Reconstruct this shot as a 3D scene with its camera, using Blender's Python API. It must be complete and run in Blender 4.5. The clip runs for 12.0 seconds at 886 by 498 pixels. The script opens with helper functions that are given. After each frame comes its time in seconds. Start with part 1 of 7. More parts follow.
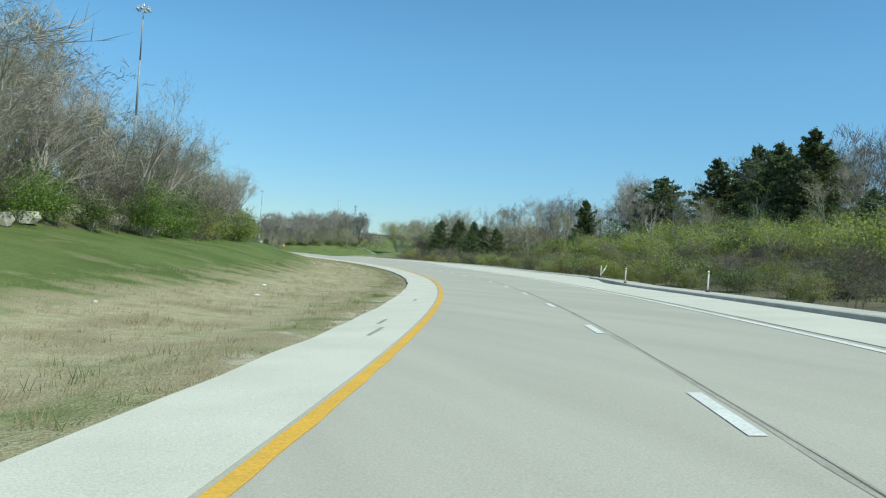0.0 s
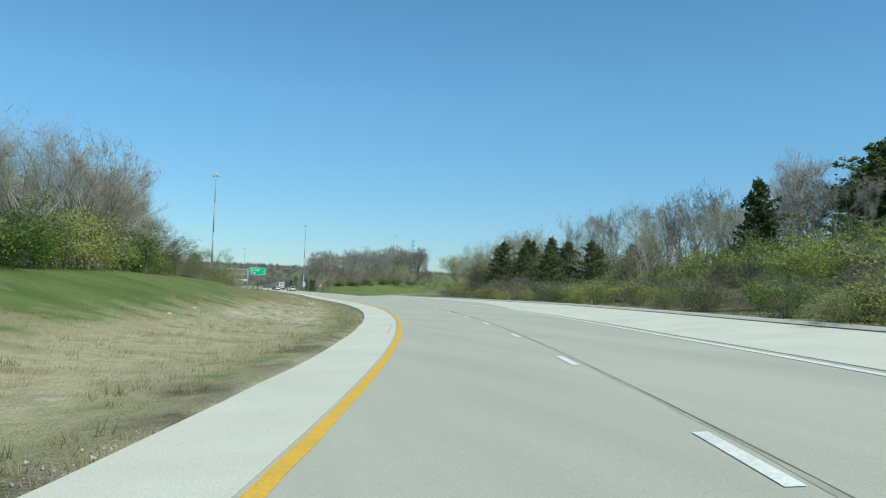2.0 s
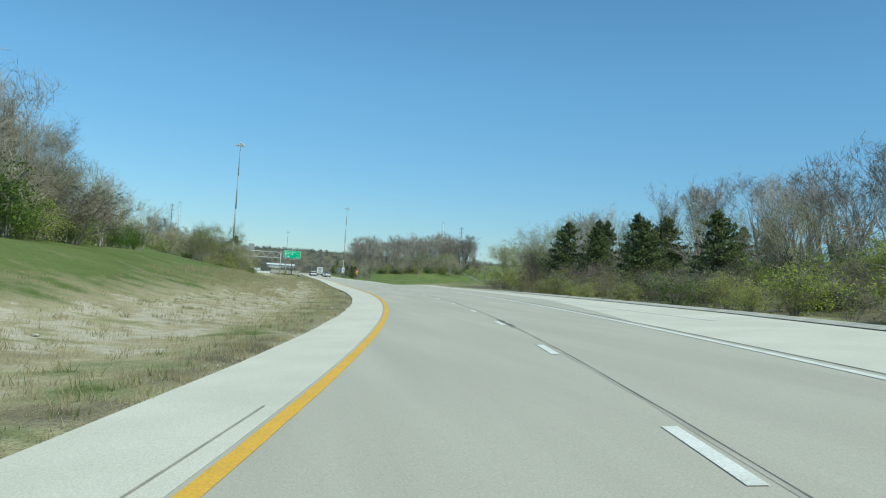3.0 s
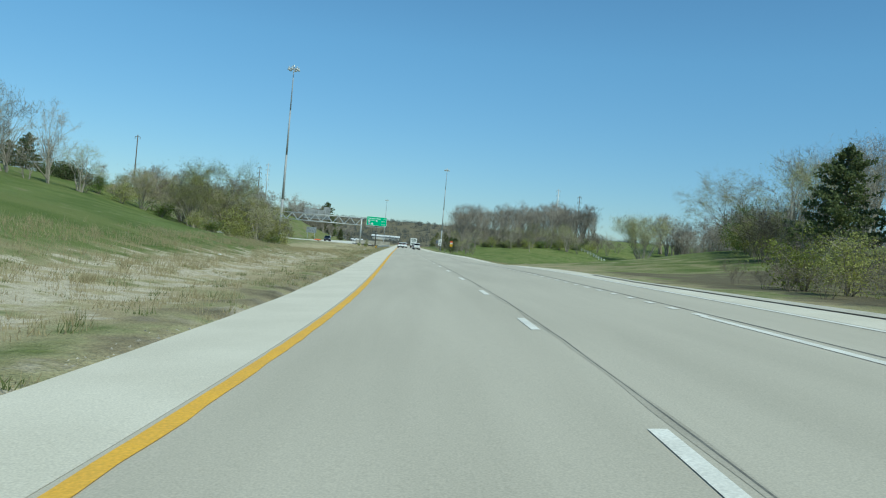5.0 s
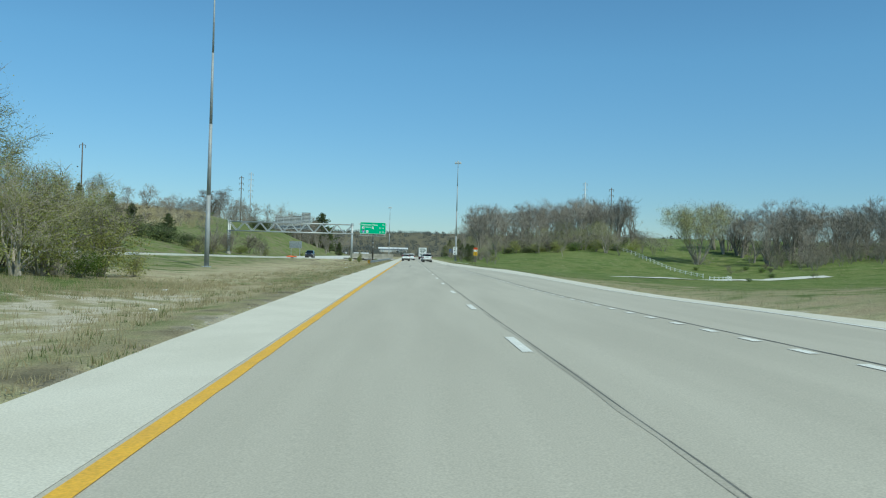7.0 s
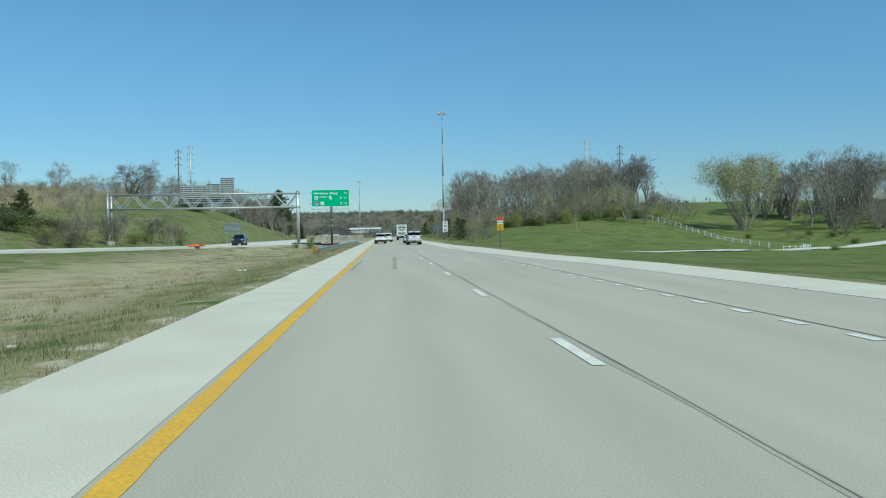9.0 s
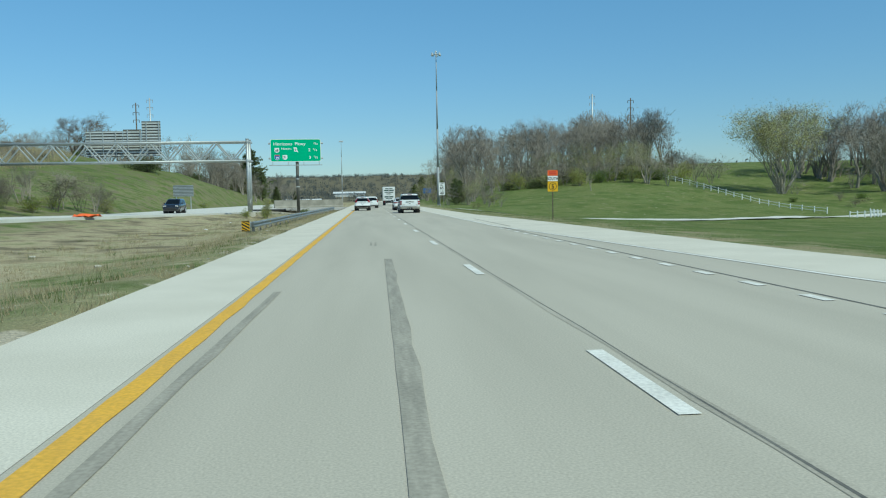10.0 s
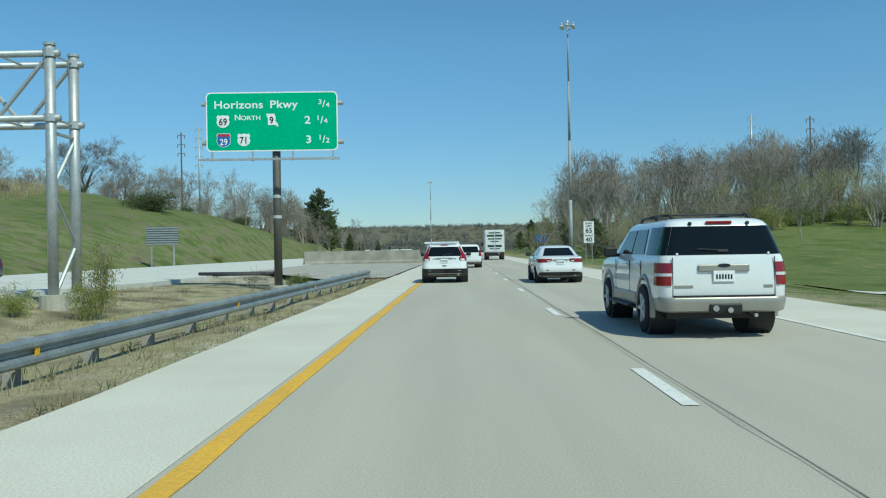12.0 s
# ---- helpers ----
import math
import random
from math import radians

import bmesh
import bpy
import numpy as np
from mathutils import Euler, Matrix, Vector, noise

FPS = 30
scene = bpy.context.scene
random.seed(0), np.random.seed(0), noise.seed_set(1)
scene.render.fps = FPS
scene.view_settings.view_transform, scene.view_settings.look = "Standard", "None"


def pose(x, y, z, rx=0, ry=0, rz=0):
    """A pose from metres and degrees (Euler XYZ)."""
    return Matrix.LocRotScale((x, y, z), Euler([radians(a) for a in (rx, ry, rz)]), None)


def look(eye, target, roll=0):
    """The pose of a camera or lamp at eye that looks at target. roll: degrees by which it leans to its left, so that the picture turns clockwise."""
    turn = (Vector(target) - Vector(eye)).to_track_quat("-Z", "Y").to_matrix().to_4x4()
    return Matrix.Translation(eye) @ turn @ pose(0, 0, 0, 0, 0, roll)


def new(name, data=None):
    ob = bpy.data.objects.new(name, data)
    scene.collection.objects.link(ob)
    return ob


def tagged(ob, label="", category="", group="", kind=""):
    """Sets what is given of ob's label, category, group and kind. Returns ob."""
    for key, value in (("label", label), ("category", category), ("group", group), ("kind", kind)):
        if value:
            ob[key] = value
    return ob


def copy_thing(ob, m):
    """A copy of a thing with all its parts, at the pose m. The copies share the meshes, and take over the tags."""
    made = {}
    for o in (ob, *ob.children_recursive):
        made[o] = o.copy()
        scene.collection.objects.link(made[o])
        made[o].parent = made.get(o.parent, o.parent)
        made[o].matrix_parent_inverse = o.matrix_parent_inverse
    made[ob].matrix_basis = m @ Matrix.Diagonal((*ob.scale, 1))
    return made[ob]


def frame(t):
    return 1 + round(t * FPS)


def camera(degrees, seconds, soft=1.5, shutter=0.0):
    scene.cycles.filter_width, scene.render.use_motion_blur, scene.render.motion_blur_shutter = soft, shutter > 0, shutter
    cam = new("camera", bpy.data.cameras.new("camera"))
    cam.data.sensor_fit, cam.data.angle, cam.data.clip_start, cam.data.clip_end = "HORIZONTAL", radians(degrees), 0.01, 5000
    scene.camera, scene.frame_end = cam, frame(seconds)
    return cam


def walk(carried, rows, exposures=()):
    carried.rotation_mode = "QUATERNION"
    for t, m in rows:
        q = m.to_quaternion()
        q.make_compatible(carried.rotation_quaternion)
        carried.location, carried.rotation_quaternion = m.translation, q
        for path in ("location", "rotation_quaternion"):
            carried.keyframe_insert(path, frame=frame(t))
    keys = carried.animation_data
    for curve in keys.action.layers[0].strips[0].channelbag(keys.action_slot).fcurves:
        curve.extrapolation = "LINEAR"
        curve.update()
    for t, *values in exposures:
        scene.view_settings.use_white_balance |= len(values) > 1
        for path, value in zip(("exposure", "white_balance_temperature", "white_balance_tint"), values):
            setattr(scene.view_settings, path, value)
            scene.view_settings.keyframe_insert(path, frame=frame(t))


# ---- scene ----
cam = camera(58.2, 12.0, 1.15)

PATH = [
    (0.0, (-35.383, -342.330, 1.586), (-28.737, -323.468, 1.816), 3.95),
    (0.5, (-29.814, -329.508, 1.538), (-23.646, -310.509, 2.540), 2.28),
    (1.0, (-24.691, -316.435, 1.491), (-18.958, -297.287, 2.191), 2.04),
    (1.5, (-19.994, -303.168, 1.447), (-14.723, -283.885, 2.064), 1.33),
    (2.0, (-15.887, -289.976, 1.402), (-10.956, -270.625, 2.500), 2.06),
    (2.5, (-12.152, -276.653, 1.366), (-7.587, -257.234, 2.798), 2.83),
    (3.0, (-8.868, -263.303, 1.353), (-5.148, -243.668, 2.149), 3.76),
    (3.5, (-6.021, -249.774, 1.366), (-3.360, -229.954, 1.663), 4.85),
    (3.7, (-5.033, -244.257, 1.369), (-2.662, -224.399, 1.508), 5.16),
    (5.3, (-0.155, -199.115, 1.383), (0.685, -179.133, 1.319), 4.47),
    (5.5, (0.068, -193.447, 1.385), (0.860, -173.463, 1.328), 4.02),
    (6.0, (0.418, -179.360, 1.396), (1.425, -159.385, 1.279), 3.35),
    (6.5, (0.389, -165.198, 1.391), (1.277, -145.219, 1.583), 2.51),
    (8.5, (-0.182, -107.151, 1.360), (1.124, -87.194, 1.208), -0.53),
    (9.0, (-0.211, -92.693, 1.360), (1.274, -72.752, 0.981), -0.94),
    (9.5, (-0.122, -77.196, 1.360), (1.533, -57.278, 0.641), -1.01),
    (10.0, (0.011, -61.982, 1.360), (1.850, -42.109, 0.074), -1.03),
    (10.5, (0.096, -46.887, 1.360), (0.673, -26.908, 0.640), -0.10),
    (11.0, (0.094, -31.308, 1.360), (-0.291, -11.314, 1.082), 1.86),
    (11.5, (0.062, -15.790, 1.360), (-0.866, 4.188, 1.289), 1.34),
    (12.0, (0.023, -0.061, 1.360), (-0.442, 19.934, 1.382), -0.96),
]
walk(cam, [(t, look(eye, target, roll)) for t, eye, target, roll in PATH],
     exposures=[(0.0, 0.22, 6520, -11.5), (3.0, 0.09, 6500, -12.5), (5.5, -0.06, 6450, -13.5), (12.0, -0.10, 6450, -13.5)])

# ---- daylight ----
SUN_EL, SUN_AZ = 52.0, 142.0          # elevation, compass azimuth from +y towards +x
world = bpy.data.worlds.new("sky")
scene.world = world
world.use_nodes = True
sky = world.node_tree.nodes.new("ShaderNodeTexSky")
sky.sky_type, sky.sun_disc = "NISHITA", False
sky.sun_elevation, sky.sun_rotation = radians(SUN_EL), radians(SUN_AZ)
sky.air_density, sky.dust_density, sky.ozone_density = 1.0, 0.0, 2.5
bg = world.node_tree.nodes["Background"]
bg.inputs[1].default_value = 0.11
deep = world.node_tree.nodes.new("ShaderNodeHueSaturation")
deep.inputs["Saturation"].default_value = 1.0
world.node_tree.links.new(sky.outputs[0], deep.inputs["Color"])
clear = world.node_tree.nodes.new("ShaderNodeMix")
clear.data_type, clear.blend_type = "RGBA", "MULTIPLY"
clear.inputs["Factor"].default_value, clear.inputs["B"].default_value = 1.0, (0.70, 0.93, 1.13, 1)
world.node_tree.links.new(deep.outputs[0], clear.inputs["A"])
# a paler, bluer band of air towards the horizon
air = world.node_tree.nodes.new("ShaderNodeMix")
air.data_type = "RGBA"
air.inputs["A"].default_value, air.inputs["B"].default_value = (0.565, 0.655, 0.905, 1), (0.75, 1.01, 1.23, 1)
way, split, band = (world.node_tree.nodes.new(n) for n in ("ShaderNodeTexCoord", "ShaderNodeSeparateXYZ", "ShaderNodeMapRange"))
band.inputs[1].default_value, band.inputs[2].default_value = 0.0, 0.24
world.node_tree.links.new(way.outputs["Generated"], split.inputs[0])
world.node_tree.links.new(split.outputs["Z"], band.inputs[0])
world.node_tree.links.new(band.outputs[0], air.inputs["Factor"])
world.node_tree.links.new(air.outputs["Result"], clear.inputs["B"])
world.node_tree.links.new(clear.outputs["Result"], bg.inputs[0])
sun = new("sun", bpy.data.lights.new("sun", "SUN"))
sun.data.energy, sun.data.angle, sun.data.color = 3.65, radians(0.53), (1.0, 0.96, 0.89)
_a = radians(SUN_AZ)
sun.matrix_world = look((math.sin(_a) * 300, math.cos(_a) * 300, 300 * math.tan(radians(SUN_EL))), (0, 0, 0))

# ---- materials ----
def mat(name, c1, c2=None, rough=0.7, scale=2.0, fine=40.0, bump=0.2, metal=0.0, spec=0.4, dist=0.02, vary=0.0, coat=0.0, speck=0.15, stretch=None):
    """Two colours mixed by coarse noise, speckled by fine noise, with fine relief; vary: per object brightness."""
    m = bpy.data.materials.new(name)
    m.use_nodes = True
    nt = m.node_tree
    N, L = nt.nodes, nt.links
    b = N["Principled BSDF"]
    c2 = c2 or tuple(x * 0.8 for x in c1)
    tc = N.new("ShaderNodeTexCoord")
    n1, n2 = N.new("ShaderNodeTexNoise"), N.new("ShaderNodeTexNoise")
    n1.inputs["Scale"].default_value, n1.inputs["Detail"].default_value = scale, 6
    n2.inputs["Scale"].default_value, n2.inputs["Detail"].default_value = fine, 4
    if stretch:
        mp = N.new("ShaderNodeMapping")
        mp.inputs["Scale"].default_value = stretch
        L.new(tc.outputs["Object"], mp.inputs[0])
        L.new(mp.outputs[0], n1.inputs["Vector"])
    else:
        L.new(tc.outputs["Object"], n1.inputs["Vector"])
    L.new(tc.outputs["Object"], n2.inputs["Vector"])
    r1 = N.new("ShaderNodeMapRange")
    r1.inputs[1].default_value, r1.inputs[2].default_value = 0.35, 0.65
    L.new(n1.outputs[0], r1.inputs[0])
    mx = N.new("ShaderNodeMix")
    mx.data_type = "RGBA"
    mx.inputs["A"].default_value, mx.inputs["B"].default_value = (*c1, 1), (*c2, 1)
    L.new(r1.outputs[0], mx.inputs["Factor"])
    hs = N.new("ShaderNodeHueSaturation")
    L.new(mx.outputs["Result"], hs.inputs["Color"])
    r2 = N.new("ShaderNodeMapRange")
    r2.inputs[1].default_value, r2.inputs[2].default_value = 0.3, 0.7
    r2.inputs[3].default_value, r2.inputs[4].default_value = 1 - speck, 1 + speck
    L.new(n2.outputs[0], r2.inputs[0])
    if vary:
        oi = N.new("ShaderNodeObjectInfo")
        r3 = N.new("ShaderNodeMapRange")
        r3.inputs[3].default_value, r3.inputs[4].default_value = 1 - vary, 1 + vary
        L.new(oi.outputs["Random"], r3.inputs[0])
        mu = N.new("ShaderNodeMath")
        mu.operation = "MULTIPLY"
        L.new(r2.outputs[0], mu.inputs[0])
        L.new(r3.outputs[0], mu.inputs[1])
        L.new(mu.outputs[0], hs.inputs["Value"])
        rh = N.new("ShaderNodeMapRange")
        rh.inputs[3].default_value, rh.inputs[4].default_value = 0.5 + vary * 0.06, 0.5 - vary * 0.06
        L.new(oi.outputs["Random"], rh.inputs[0])
        L.new(rh.outputs[0], hs.inputs["Hue"])
    else:
        L.new(r2.outputs[0], hs.inputs["Value"])
    L.new(hs.outputs[0], b.inputs["Base Color"])
    b.inputs["Roughness"].default_value, b.inputs["Metallic"].default_value = rough, metal
    b.inputs["Specular IOR Level"].default_value = spec
    b.inputs["Coat Weight"].default_value = coat
    if bump:
        bp = N.new("ShaderNodeBump")
        bp.inputs["Strength"].default_value, bp.inputs["Distance"].default_value = bump, dist
        L.new(n2.outputs[0], bp.inputs["Height"])
        L.new(bp.outputs[0], b.inputs["Normal"])
    return m


def leaf_mat(name, c1, c2, vary=0.25):
    """Leaves: colour differs leaf by leaf and plant by plant; light passes through."""
    m = bpy.data.materials.new(name)
    m.use_nodes = True
    nt = m.node_tree
    N, L = nt.nodes, nt.links
    b, out = N["Principled BSDF"], N["Material Output"]
    geo, oi = N.new("ShaderNodeNewGeometry"), N.new("ShaderNodeObjectInfo")
    mx = N.new("ShaderNodeMix")
    mx.data_type = "RGBA"
    mx.inputs["A"].default_value, mx.inputs["B"].default_value = (*c1, 1), (*c2, 1)
    L.new(geo.outputs["Random Per Island"], mx.inputs["Factor"])
    hs = N.new("ShaderNodeHueSaturation")
    r3 = N.new("ShaderNodeMapRange")
    r3.inputs[3].default_value, r3.inputs[4].default_value = 1 - vary, 1 + vary
    L.new(oi.outputs["Random"], r3.inputs[0])
    L.new(r3.outputs[0], hs.inputs["Value"])
    L.new(mx.outputs["Result"], hs.inputs["Color"])
    L.new(hs.outputs[0], b.inputs["Base Color"])
    b.inputs["Roughness"].default_value = 0.6
    b.inputs["Specular IOR Level"].default_value = 0.25
    tr = N.new("ShaderNodeBsdfTranslucent")
    L.new(hs.outputs[0], tr.inputs["Color"])
    ms = N.new("ShaderNodeMixShader")
    ms.inputs[0].default_value = 0.45
    L.new(b.outputs[0], ms.inputs[1])
    L.new(tr.outputs[0], ms.inputs[2])
    L.new(ms.outputs[0], out.inputs[0])
    return m


def ground_mat():
    """Grass, dead grass, bare soil: the share of each comes from the mesh's cover attribute, broken up by noise."""
    m = bpy.data.materials.new("grassland")
    m.use_nodes = True
    nt = m.node_tree
    N, L = nt.nodes, nt.links
    b = N["Principled BSDF"]
    at = N.new("ShaderNodeAttribute")
    at.attribute_name = "cover"
    sep = N.new("ShaderNodeSeparateColor")
    L.new(at.outputs["Color"], sep.inputs[0])
    tc = N.new("ShaderNodeTexCoord")

    def noi(sc, det=6, stretch=None):
        n = N.new("ShaderNodeTexNoise")
        n.inputs["Scale"].default_value, n.inputs["Detail"].default_value = sc, det
        if stretch:
            mp = N.new("ShaderNodeMapping")
            mp.inputs["Scale"].default_value = stretch
            L.new(tc.outputs["Object"], mp.inputs[0])
            L.new(mp.outputs[0], n.inputs["Vector"])
        else:
            L.new(tc.outputs["Object"], n.inputs["Vector"])
        return n.outputs[0]

    def mixc(f, a, c):
        mx = N.new("ShaderNodeMix")
        mx.data_type = "RGBA"
        for sock, val in (("A", a), ("B", c)):
            if isinstance(val, tuple):
                mx.inputs[sock].default_value = (*val, 1)
            else:
                L.new(val, mx.inputs[sock])
        L.new(f, mx.inputs["Factor"])
        return mx.outputs["Result"]

    def rng(v, a, c, lo=0.0, hi=1.0):
        r = N.new("ShaderNodeMapRange")
        r.inputs[1].default_value, r.inputs[2].default_value = a, c
        r.inputs[3].default_value, r.inputs[4].default_value = lo, hi
        L.new(v, r.inputs[0])
        return r.outputs[0]

    def share(cov, nz, soft=0.12):
        su = N.new("ShaderNodeMath")
        su.operation = "ADD"
        L.new(cov, su.inputs[0])
        L.new(rng(nz, 0.25, 0.75, -0.5, 0.5), su.inputs[1])
        return rng(su.outputs[0], 0.5 - soft, 0.5 + soft)

    big, mid, small, tiny = noi(0.05), noi(0.45), noi(3.0), noi(22.0, 8)
    green = mixc(rng(small, 0.3, 0.7), (0.120, 0.160, 0.050), (0.180, 0.222, 0.078))
    green = mixc(rng(big, 0.35, 0.65), green, (0.168, 0.192, 0.068))
    green = mixc(rng(noi(0.18, 8), 0.45, 0.62), green, (0.112, 0.152, 0.044))
    dry = mixc(rng(small, 0.3, 0.7), (0.450, 0.380, 0.240), (0.600, 0.525, 0.350))
    dry = mixc(rng(mid, 0.4, 0.62), dry, (0.375, 0.315, 0.195))
    soil = mixc(rng(small, 0.3, 0.7), (0.48, 0.42, 0.31), (0.61, 0.55, 0.43))
    col = mixc(share(sep.outputs[0], mid, 0.3), green, dry)
    col = mixc(share(sep.outputs[1], noi(0.9), 0.1), col, soil)
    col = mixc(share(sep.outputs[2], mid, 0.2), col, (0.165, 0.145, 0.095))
    hs = N.new("ShaderNodeHueSaturation")
    L.new(rng(tiny, 0.25, 0.75, 0.70, 1.28), hs.inputs["Value"])
    L.new(col, hs.inputs["Color"])
    L.new(hs.outputs[0], b.inputs["Base Color"])
    b.inputs["Roughness"].default_value = 0.95
    b.inputs["Specular IOR Level"].default_value = 0.1
    bp = N.new("ShaderNodeBump")
    bp.inputs["Strength"].default_value, bp.inputs["Distance"].default_value = 0.7, 0.12
    L.new(tiny, bp.inputs["Height"])
    bp2 = N.new("ShaderNodeBump")
    bp2.inputs["Strength"].default_value, bp2.inputs["Distance"].default_value = 0.35, 0.25
    L.new(small, bp2.inputs["Height"])
    L.new(bp.outputs[0], bp2.inputs["Normal"])
    L.new(bp2.outputs[0], b.inputs["Normal"])
    return m


M_GROUND = ground_mat()
M_LANE = mat("worn_lane_concrete", (0.435, 0.400, 0.328), (0.492, 0.453, 0.374), 0.85, 1.0, 60, 0.25, dist=0.004, stretch=(0.9, 0.07, 0.9))
M_SHOULDER = mat("pale_concrete", (0.595, 0.555, 0.462), (0.665, 0.622, 0.525), 0.85, 0.5, 50, 0.25, dist=0.004)
M_PALE = mat("sunbleached_concrete", (0.58, 0.56, 0.50), (0.66, 0.64, 0.58), 0.85, 0.5, 50, 0.25, dist=0.004)
M_KERB = mat("weathered_kerb", (0.46, 0.432, 0.365), (0.56, 0.528, 0.450), 0.85, 1.2, 30, 0.3)
M_WALLC = mat("stained_wall_concrete", (0.24, 0.225, 0.19), (0.34, 0.32, 0.275), 0.9, 0.8, 20, 0.4)
M_GRAVEL = mat("gravel", (0.36, 0.33, 0.28), (0.46, 0.43, 0.37), 0.95, 0.8, 14, 0.7, dist=0.05)
M_YELLOW = mat("yellow_paint", (0.78, 0.44, 0.05), (0.70, 0.40, 0.06), 0.7, 1.5, 30, 0.15)
M_WHITE = mat("white_road_paint", (0.80, 0.78, 0.72), (0.68, 0.66, 0.60), 0.7, 2.0, 30, 0.15)
M_TAR = mat("tar_seal", (0.115, 0.110, 0.098), (0.205, 0.197, 0.175), 0.8, 1.0, 20, 0.3)
M_STAIN = mat("stained_concrete", (0.350, 0.320, 0.262), (0.455, 0.418, 0.345), 0.85, 1.3, 40, 0.25, dist=0.004, stretch=(3, 0.3, 1))
M_TYRE_MARK = mat("tyre_rubber_mark", (0.285, 0.265, 0.220), (0.385, 0.356, 0.295), 0.9, 2.0, 30, 0.1, stretch=(6, 0.5, 1))
M_GALV = mat("galvanised_steel", (0.44, 0.46, 0.46), (0.52, 0.54, 0.54), 0.5, 3.0, 25, 0.1, metal=0.55)
M_MAST = mat("weathered_mast_steel", (0.30, 0.315, 0.325), (0.38, 0.395, 0.40), 0.6, 1.0, 20, 0.08, metal=0.15)
M_RAILM = mat("weathered_rail_steel", (0.27, 0.305, 0.315), (0.38, 0.41, 0.42), 0.48, 2.0, 20, 0.12, metal=0.5)
M_WOODP = mat("weathered_timber", (0.30, 0.275, 0.235), (0.40, 0.375, 0.33), 0.9, 4.0, 40, 0.4)
M_POLE = mat("utility_pole_timber", (0.10, 0.075, 0.055), (0.15, 0.12, 0.09), 0.9, 3.0, 30, 0.4)
M_SIGN_G = mat("green_sign_sheeting", (0.004, 0.47, 0.225), (0.004, 0.43, 0.205), 0.3, 0.6, 20, 0.03)
M_SIGN_W = mat("white_sign_sheeting", (0.88, 0.88, 0.87), (0.83, 0.83, 0.82), 0.4, 1.0, 20, 0.02)
M_SIGN_Y = mat("yellow_sign_sheeting", (0.80, 0.45, 0.02), (0.72, 0.40, 0.02), 0.4, 1.0, 20, 0.02)
M_SIGN_O = mat("orange_sign_sheeting", (0.85, 0.14, 0.03), (0.75, 0.12, 0.03), 0.5, 1.0, 20, 0.05)
M_SIGN_B = mat("blue_sign_sheeting", (0.03, 0.16, 0.48), (0.03, 0.14, 0.43), 0.4, 1.0, 20, 0.02)
M_SIGN_R = mat("red_sign_sheeting", (0.55, 0.03, 0.04), (0.48, 0.03, 0.04), 0.4, 1.0, 20, 0.02)
M_BLACK = mat("black_lettering", (0.015, 0.015, 0.015), (0.02, 0.02, 0.02), 0.5, 2.0, 20, 0.0)
M_SIGNBACK = mat("dull_aluminium", (0.46, 0.48, 0.47), (0.55, 0.57, 0.56), 0.6, 1.0, 20, 0.05, metal=0.1)
# steel darkened to carry the shade of signs and ribs in its colour
M_DARKPOST = mat("dark_shaded_steel", (0.105, 0.100, 0.090), (0.165, 0.158, 0.14), 0.6, 1.2, 20, 0.15, metal=0.3)
M_BARK = mat("grey_bark", (0.285, 0.250, 0.200), (0.395, 0.352, 0.290), 0.95, 3.0, 18, 0.5, vary=0.25)
M_TWIG = mat("grey_brown_twigs", (0.225, 0.197, 0.163), (0.330, 0.293, 0.248), 0.95, 0.08, 12, 0.2)
M_BARKP = mat("pale_dead_wood", (0.42, 0.39, 0.34), (0.52, 0.49, 0.44), 0.9, 3.0, 18, 0.4, vary=0.15)
M_BARKD = mat("dark_bark", (0.125, 0.105, 0.083), (0.185, 0.160, 0.130), 0.95, 3.0, 18, 0.5, vary=0.2)
M_LEAF_Y = leaf_mat("fresh_yellow_green_leaves", (0.195, 0.235, 0.050), (0.410, 0.445, 0.105))
M_LEAF_G = leaf_mat("spring_green_leaves", (0.080, 0.135, 0.026), (0.215, 0.300, 0.065))
M_LEAF_C = leaf_mat("cedar_needles", (0.095, 0.125, 0.048), (0.185, 0.215, 0.090))
M_LEAF_O = leaf_mat("olive_opening_leaves", (0.255, 0.265, 0.080), (0.440, 0.440, 0.150))
M_LEAF_K = leaf_mat("pale_yellow_catkins", (0.38, 0.36, 0.14), (0.56, 0.53, 0.24))
M_LEAF_B = leaf_mat("dry_brown_foliage", (0.19, 0.155, 0.09), (0.29, 0.245, 0.15))
M_GRASS_D = leaf_mat("dead_grass_blades", (0.33, 0.27, 0.15), (0.52, 0.45, 0.28), 0.1)
M_GRASS_G = leaf_mat("green_grass_blades", (0.11, 0.15, 0.045), (0.22, 0.245, 0.095), 0.1)
M_ROCK = mat("limestone_rock", (0.40, 0.35, 0.27), (0.52, 0.47, 0.38), 0.95, 1.2, 12, 0.8, dist=0.06)
M_ROOF = mat("pale_metal_roof", (0.66, 0.67, 0.66), (0.72, 0.73, 0.72), 0.6, 0.5, 4, 0.1)
M_WALLB = mat("warehouse_wall", (0.52, 0.50, 0.46), (0.58, 0.56, 0.52), 0.8, 0.5, 4, 0.1)

# ---- road alignment ----
K0, S_ARC, S_STR, BANK = 2.62618e-3, -193.5, -169.1, 0.0812
_s = np.arange(-800.0, 3601.0, 1.0)
_k = np.where(_s > S_STR, 0.0, np.where(_s < S_ARC, K0, K0 * (S_STR - _s) / (S_STR - S_ARC)))
_i0 = 800
_h = np.cumsum(_k); _h -= _h[_i0]
_x = np.cumsum(-np.sin(_h)); _x -= _x[_i0]
_y = np.cumsum(np.cos(_h)); _y -= _y[_i0]


